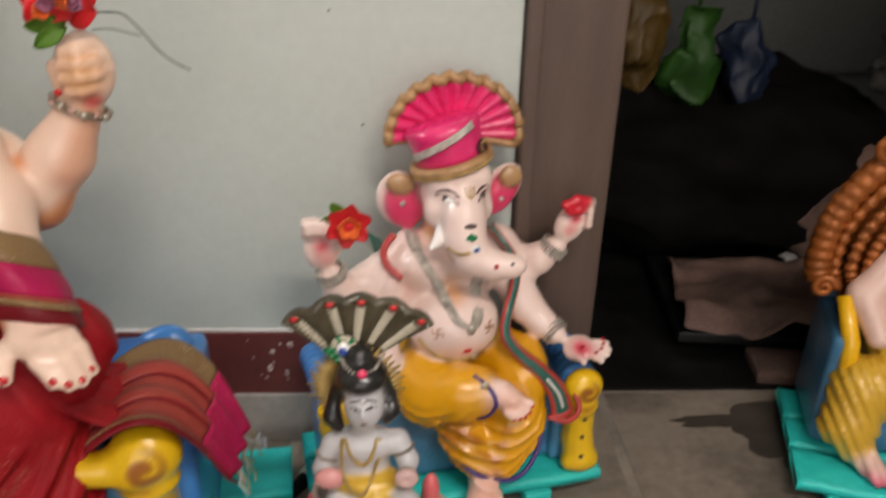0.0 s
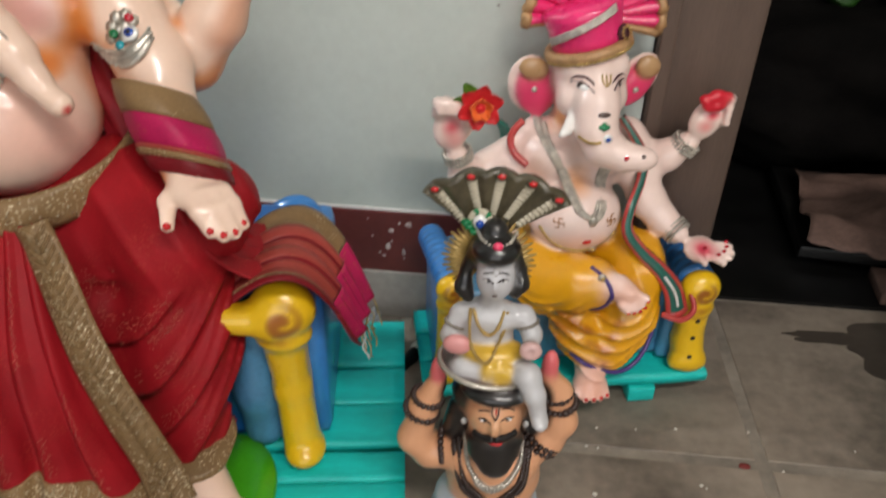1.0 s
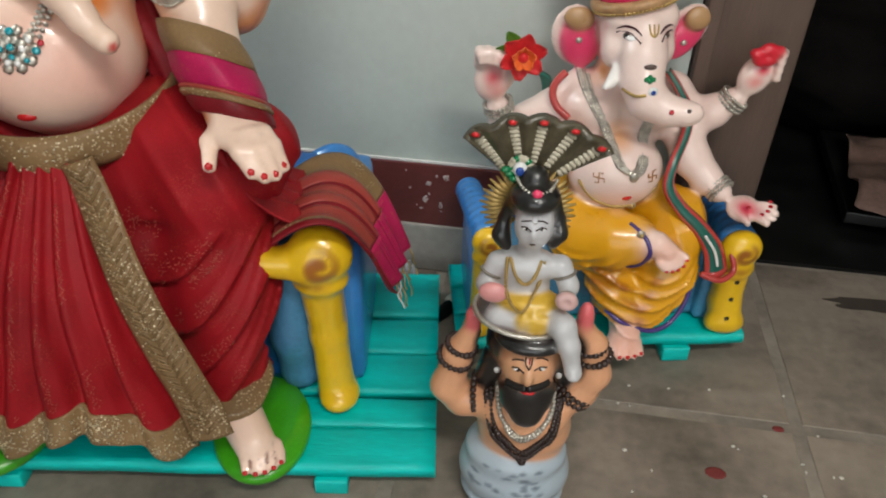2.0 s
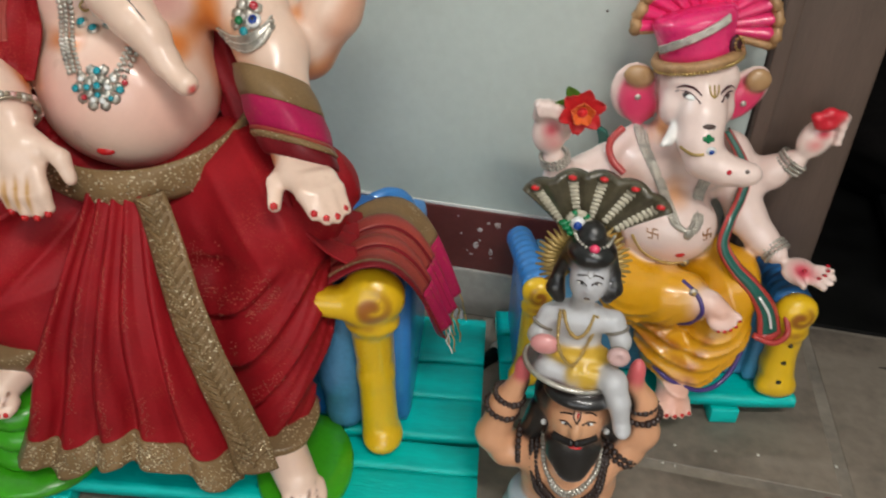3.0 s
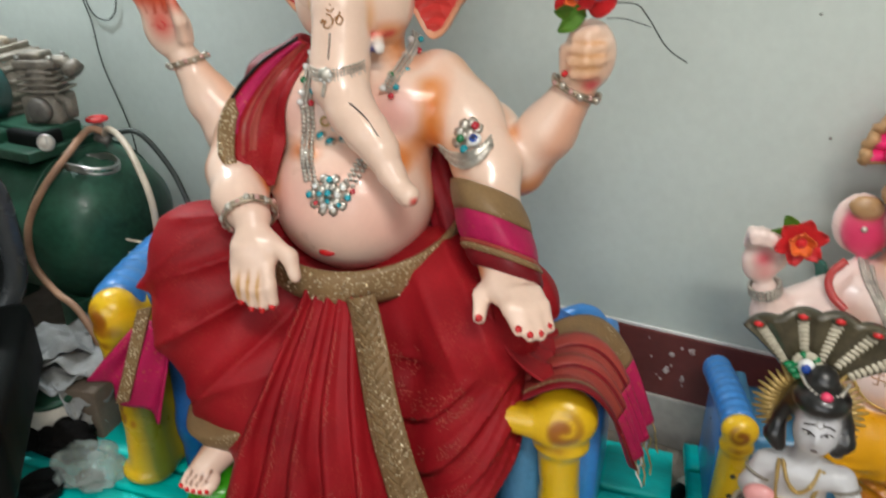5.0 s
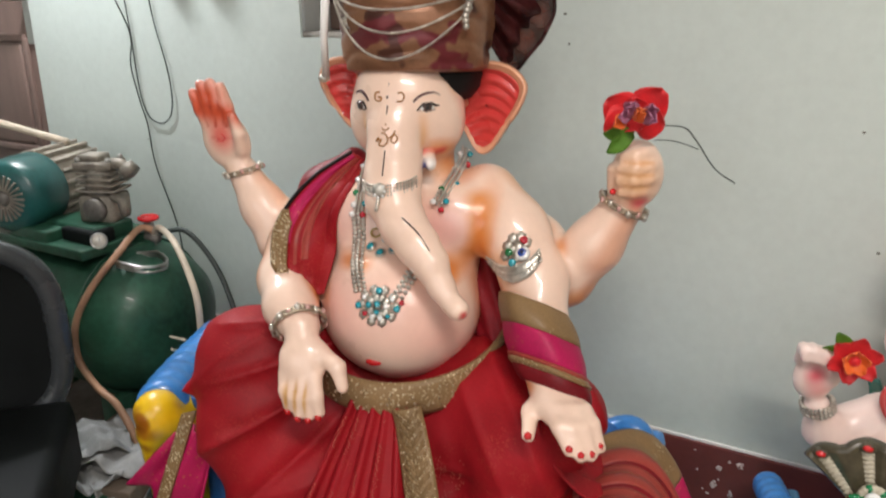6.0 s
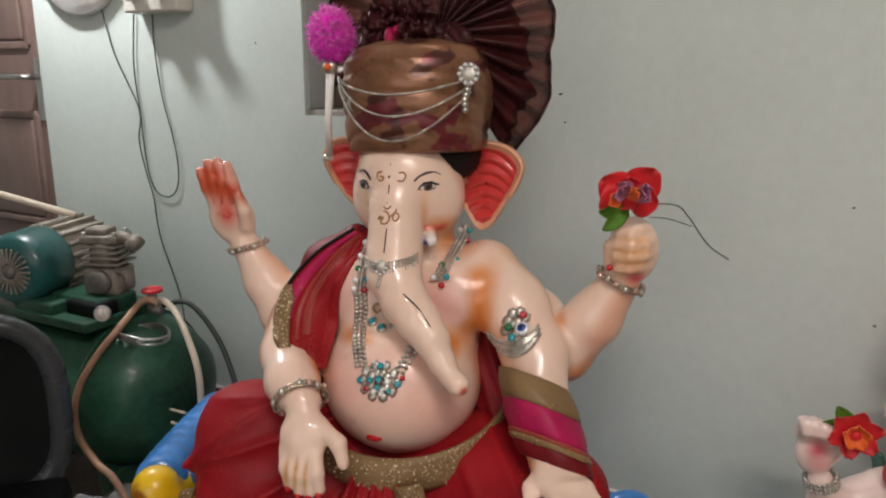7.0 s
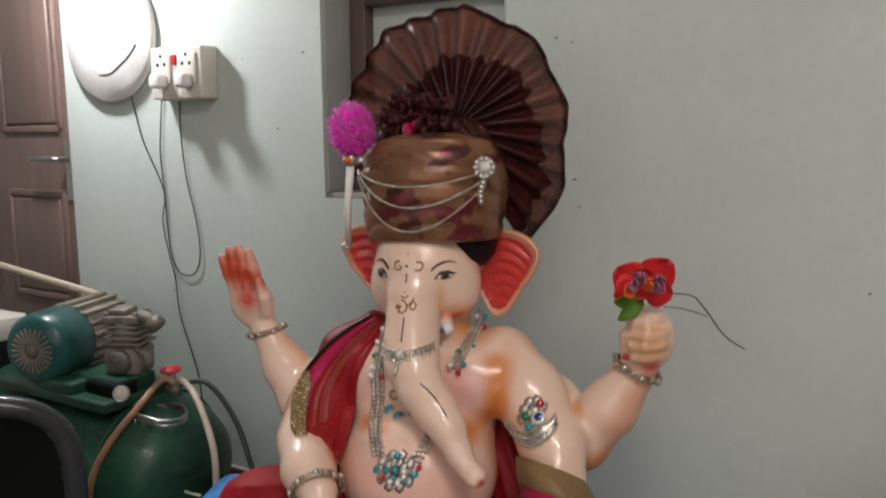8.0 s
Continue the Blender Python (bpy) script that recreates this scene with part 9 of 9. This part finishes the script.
def clutter():
    heap("rag_heap", (-1.46, 0.74, 0), (0.16, 0.12, 0.085), DARK_CLUTTER, 2.0, "heap of dark rags between chair and pallet", "rags", 0.3)
    crumpled_sheet("paper", (-1.32, 0.86, 0.165), 0.17, 0.20, PAPER, 3.3, "crumpled white paper on a carton beside the throne", "paper", 0.032, 20, "crumpled papers")
    crumpled_sheet("paper", (-1.385, 0.80, 0.165), 0.12, 0.14, NEWSPRINT, 5.1, "crumpled printed newspaper sheet on a carton", "paper", 0.05, -30, "crumpled papers")
    solo("carton", slab(0.22, 0.24, 0.158, 0.004, (0, 0, 0.079)), material("carton_board", (0.16, 0.12, 0.09), 0.85, 0, 0.6, 1.2), pose(-1.365, 0.85, 0, 0, 0, 12), "dusty brown carton beside the pallet", "carton")
    for x, y, z, w, dd, h, sd, rz in ((-1.43, 0.745, 0.085, 0.17, 0.15, 0.09, 11.0, 15), (-1.30, 0.80, 0.10, 0.14, 0.13, 0.06, 12.5, -25), (-1.345, 0.76, 0.13, 0.12, 0.12, 0.05, 14.0, 50)):
        crumpled_sheet("paper", (x, y, z), w, dd, NEWSPRINT, sd, "crumpled printed newspaper sheet heaped beside the throne", "paper", h, rz, "crumpled papers")
    heap("paper_bag", (-1.29, 0.775, 0.053), (0.045, 0.035, 0.04), PAPER, 7.0, "crushed pale paper bag on the pallet", "bag", 0.35)
    heap("rag", (-1.255, 0.70, 0.053), (0.055, 0.04, 0.032), DARK_CLUTTER, 4.0, "dark oily rag on the pallet", "rag", 0.35)
    heap("plastic_bag", (-1.165, 0.668, 0.053), (0.070, 0.052, 0.030), FILM, 8.0, "clear crumpled plastic bag on the pallet", "bag", 0.22)
    heap("brown_lump", (-1.150, 0.655, 0.055), (0.026, 0.02, 0.012), material("brown_clay", (0.05, 0.03, 0.018), 0.9), 6.0, "brown lump inside the clear plastic bag", "lump", 0.3)
    bowl = solo("bowl", lathe([(0.022, 0), (0.03, 0.004), (0.040, 0.03), (0.037, 0.03), (0.027, 0.008), (0.001, 0.008)], 28), BLACK_PLASTIC, pose(-1.20, 0.60, 0.053), "small black plastic bowl on the pallet", "bowl")
    tin = thing("paint_tin", pose(-1.335, 0.735, 0), "dented cream paint tin beside the pallet", "tin")
    part("body", lathe([(0.05, 0), (0.052, 0.004), (0.052, 0.13), (0.050, 0.134)], 32), PLATE_WHITE, tin)
    part("lid", moved(lathe([(0.054, 0), (0.054, 0.008), (0.045, 0.010)], 32), pose(0, 0, 0.134)), GREEN_METAL, tin)
    cup = thing("cup", THRONE @ pose(-0.330, -0.175, 0.388, 0, 0, 0), "small blue painted cup resting on the armrest", "cup")
    part("body", lathe([(0.014, 0), (0.017, 0.004), (0.020, 0.024), (0.0175, 0.024), (0.014, 0.006), (0.001, 0.006)], 24), DEEP_BLUE, cup)
    # grey bar in front of the door and boxes behind the compressor
    solo("metal_bar", tube([(-2.30, 1.12, 0.765), (-1.78, 1.12, 0.712)], 0.009, 10), HOSE_PALE, Matrix(), "thin pale metal bar leaning behind the compressor", "bar")
    st = thing("shelf_stack", pose(-2.15, 1.05, 0), "dark stack of boxes behind the compressor", "boxes")
    part("box", slab(0.34, 0.26, 0.58, 0.008, (-0.05, 0, 0.29)), BLACK_PLASTIC, st)
    part("box", slab(0.20, 0.16, 0.06, 0.006, (0.02, -0.04, 0.612)), PLATE_WHITE, st, "cream box on top")
    # bits on the floor
    rnd = random.Random(12)
    bits = [ball((rnd.uniform(0.1, 0.75), rnd.uniform(0.55, 1.05), 0.001), (rnd.uniform(0.0015, 0.005), rnd.uniform(0.0015, 0.004), 0.0015), 1) for _ in range(46)]
    tagged(solo("plaster_crumbs", join(*bits), PLATE_WHITE, Matrix(), "white plaster crumbs scattered on the stone floor", "crumbs"), kind="stuff")
    for x, y, r in ((0.267, 0.838, 0.017), (0.385, 0.949, 0.010)):
        solo("paint_spot", ball((x, y, 0.0008), (r, r * 0.7, 0.001), 2), material("dried_red_paint", (0.20, 0.03, 0.028), 0.7), Matrix(), "dried red paint spot on the stone floor", "paint spot", "red spots on the floor")
    crumpled_sheet("paper", (-0.315, 1.235, 0.001), 0.05, 0.05, PAPER, 9.0, "scrap of white paper on the floor behind the pallet", "paper", 0.03, 10, "crumpled papers")
    sc = thing("paint_brush", pose(-0.205, 1.15, 0.0, 0, 0, 60), "dark brush with white bristles lying between pallets", "brush")
    part("handle", tube([(-0.10, 0, 0.014), (0.0, 0, 0.016)], [0.010, 0.014], 10), BLACK_PLASTIC, sc)
    part("bristles", slab(0.06, 0.034, 0.024, 0.006, (0.03, 0, 0.016)), PLATE_WHITE, sc)


def back_room():
    """Sacks and bags seen through the doorway, with near-black heaps added for its darkness."""
    heap("rag_heap", (1.0, 2.35, 0.004), (0.75, 0.42, 0.28), DARK_CLUTTER, 1.0, "large near-black heap added to darken the unlit back room", "rags", 0.25)
    heap("rag_heap", (0.55, 2.55, 0.004), (0.35, 0.22, 0.32), DARK_CLUTTER, 9.0, "near-black heap added to darken the back wall", "rags", 0.25)
    t = thing("bench", pose(0.98, 1.78, -0.06, 0, 0, -6), "low black bench in the back room", "bench")
    part("top", slab(0.62, 0.44, 0.03, 0.004, (0, 0, 0.105)), NEAR_BLACK, t)
    for x in (-0.27, 0.27):
        part("leg", slab(0.04, 0.30, 0.024, 0.003, (x, 0, 0.077)), NEAR_BLACK, t)
    crumpled_sheet("sack", (0.885, 1.70, 0.062), 0.42, 0.40, SACK, 2.2, "crumpled stained pinkish sack on the low bench", "sack", 0.09, -12)
    crumpled_sheet("paper", (1.13, 1.86, 0.062), 0.16, 0.18, PAPER, 4.2, "grey crumpled paper on the low bench", "paper", 0.06, 30, "crumpled papers")
    heap("sack", (1.28, 2.0, 0.004), (0.22, 0.2, 0.20), SACK, 5.5, "brown filled sack behind the bench", "sack", 0.2)
    solo("tray", slab(0.20, 0.12, 0.03, 0.006, (0, 0, 0.015)), SACK, pose(0.90, 1.50, 0.0045, 0, 0, -8), "shallow dusty wooden tray on the dark floor", "tray")
    for nm, x, z, w, h, col, lab in (("yellow_bag", 0.64, 0.50, 0.13, 0.30, rgb(84, 62, 16), "yellow cloth bag hanging in the back room"), ("green_bag", 0.80, 0.46, 0.14, 0.30, rgb(32, 76, 12), "green plastic bag hanging in the back room"), ("blue_bag", 0.96, 0.42, 0.12, 0.28, rgb(12, 28, 52), "dark blue bag hanging in the back room"), ("white_cloth", 1.40, 0.50, 0.06, 0.22, rgb(84, 82, 78), "pale cloth strip hanging in the back room")):
        mt = material(nm + "_cloth", col, 0.6, 0, 0.6, 1.2, 12, 90, 0.5, 0.004)
        b = thing("hanging_bag", pose(x, 2.20, z), lab, "bag", "bags on the rail")
        v, f = ball((0, 0, h / 2), (w / 2, 0.05, h / 2), 4)
        part("body", crumple(crumple((v, f), 0.05, 0.09, x * 5), 0.015, 0.03, x * 3), mt, b)
        part("loop", tube([(0, 0, h - 0.01), (0, 0, 0.83 - z)], 0.006, 6), mt, b)
    solo("rail", tube([(-0.4, 2.20, 0.832), (3.2, 2.20, 0.832)], 0.008, 8), STEEL, Matrix(), "thin rail across the back room", "rail")


compressor()
office_chair()
clutter()
back_room()
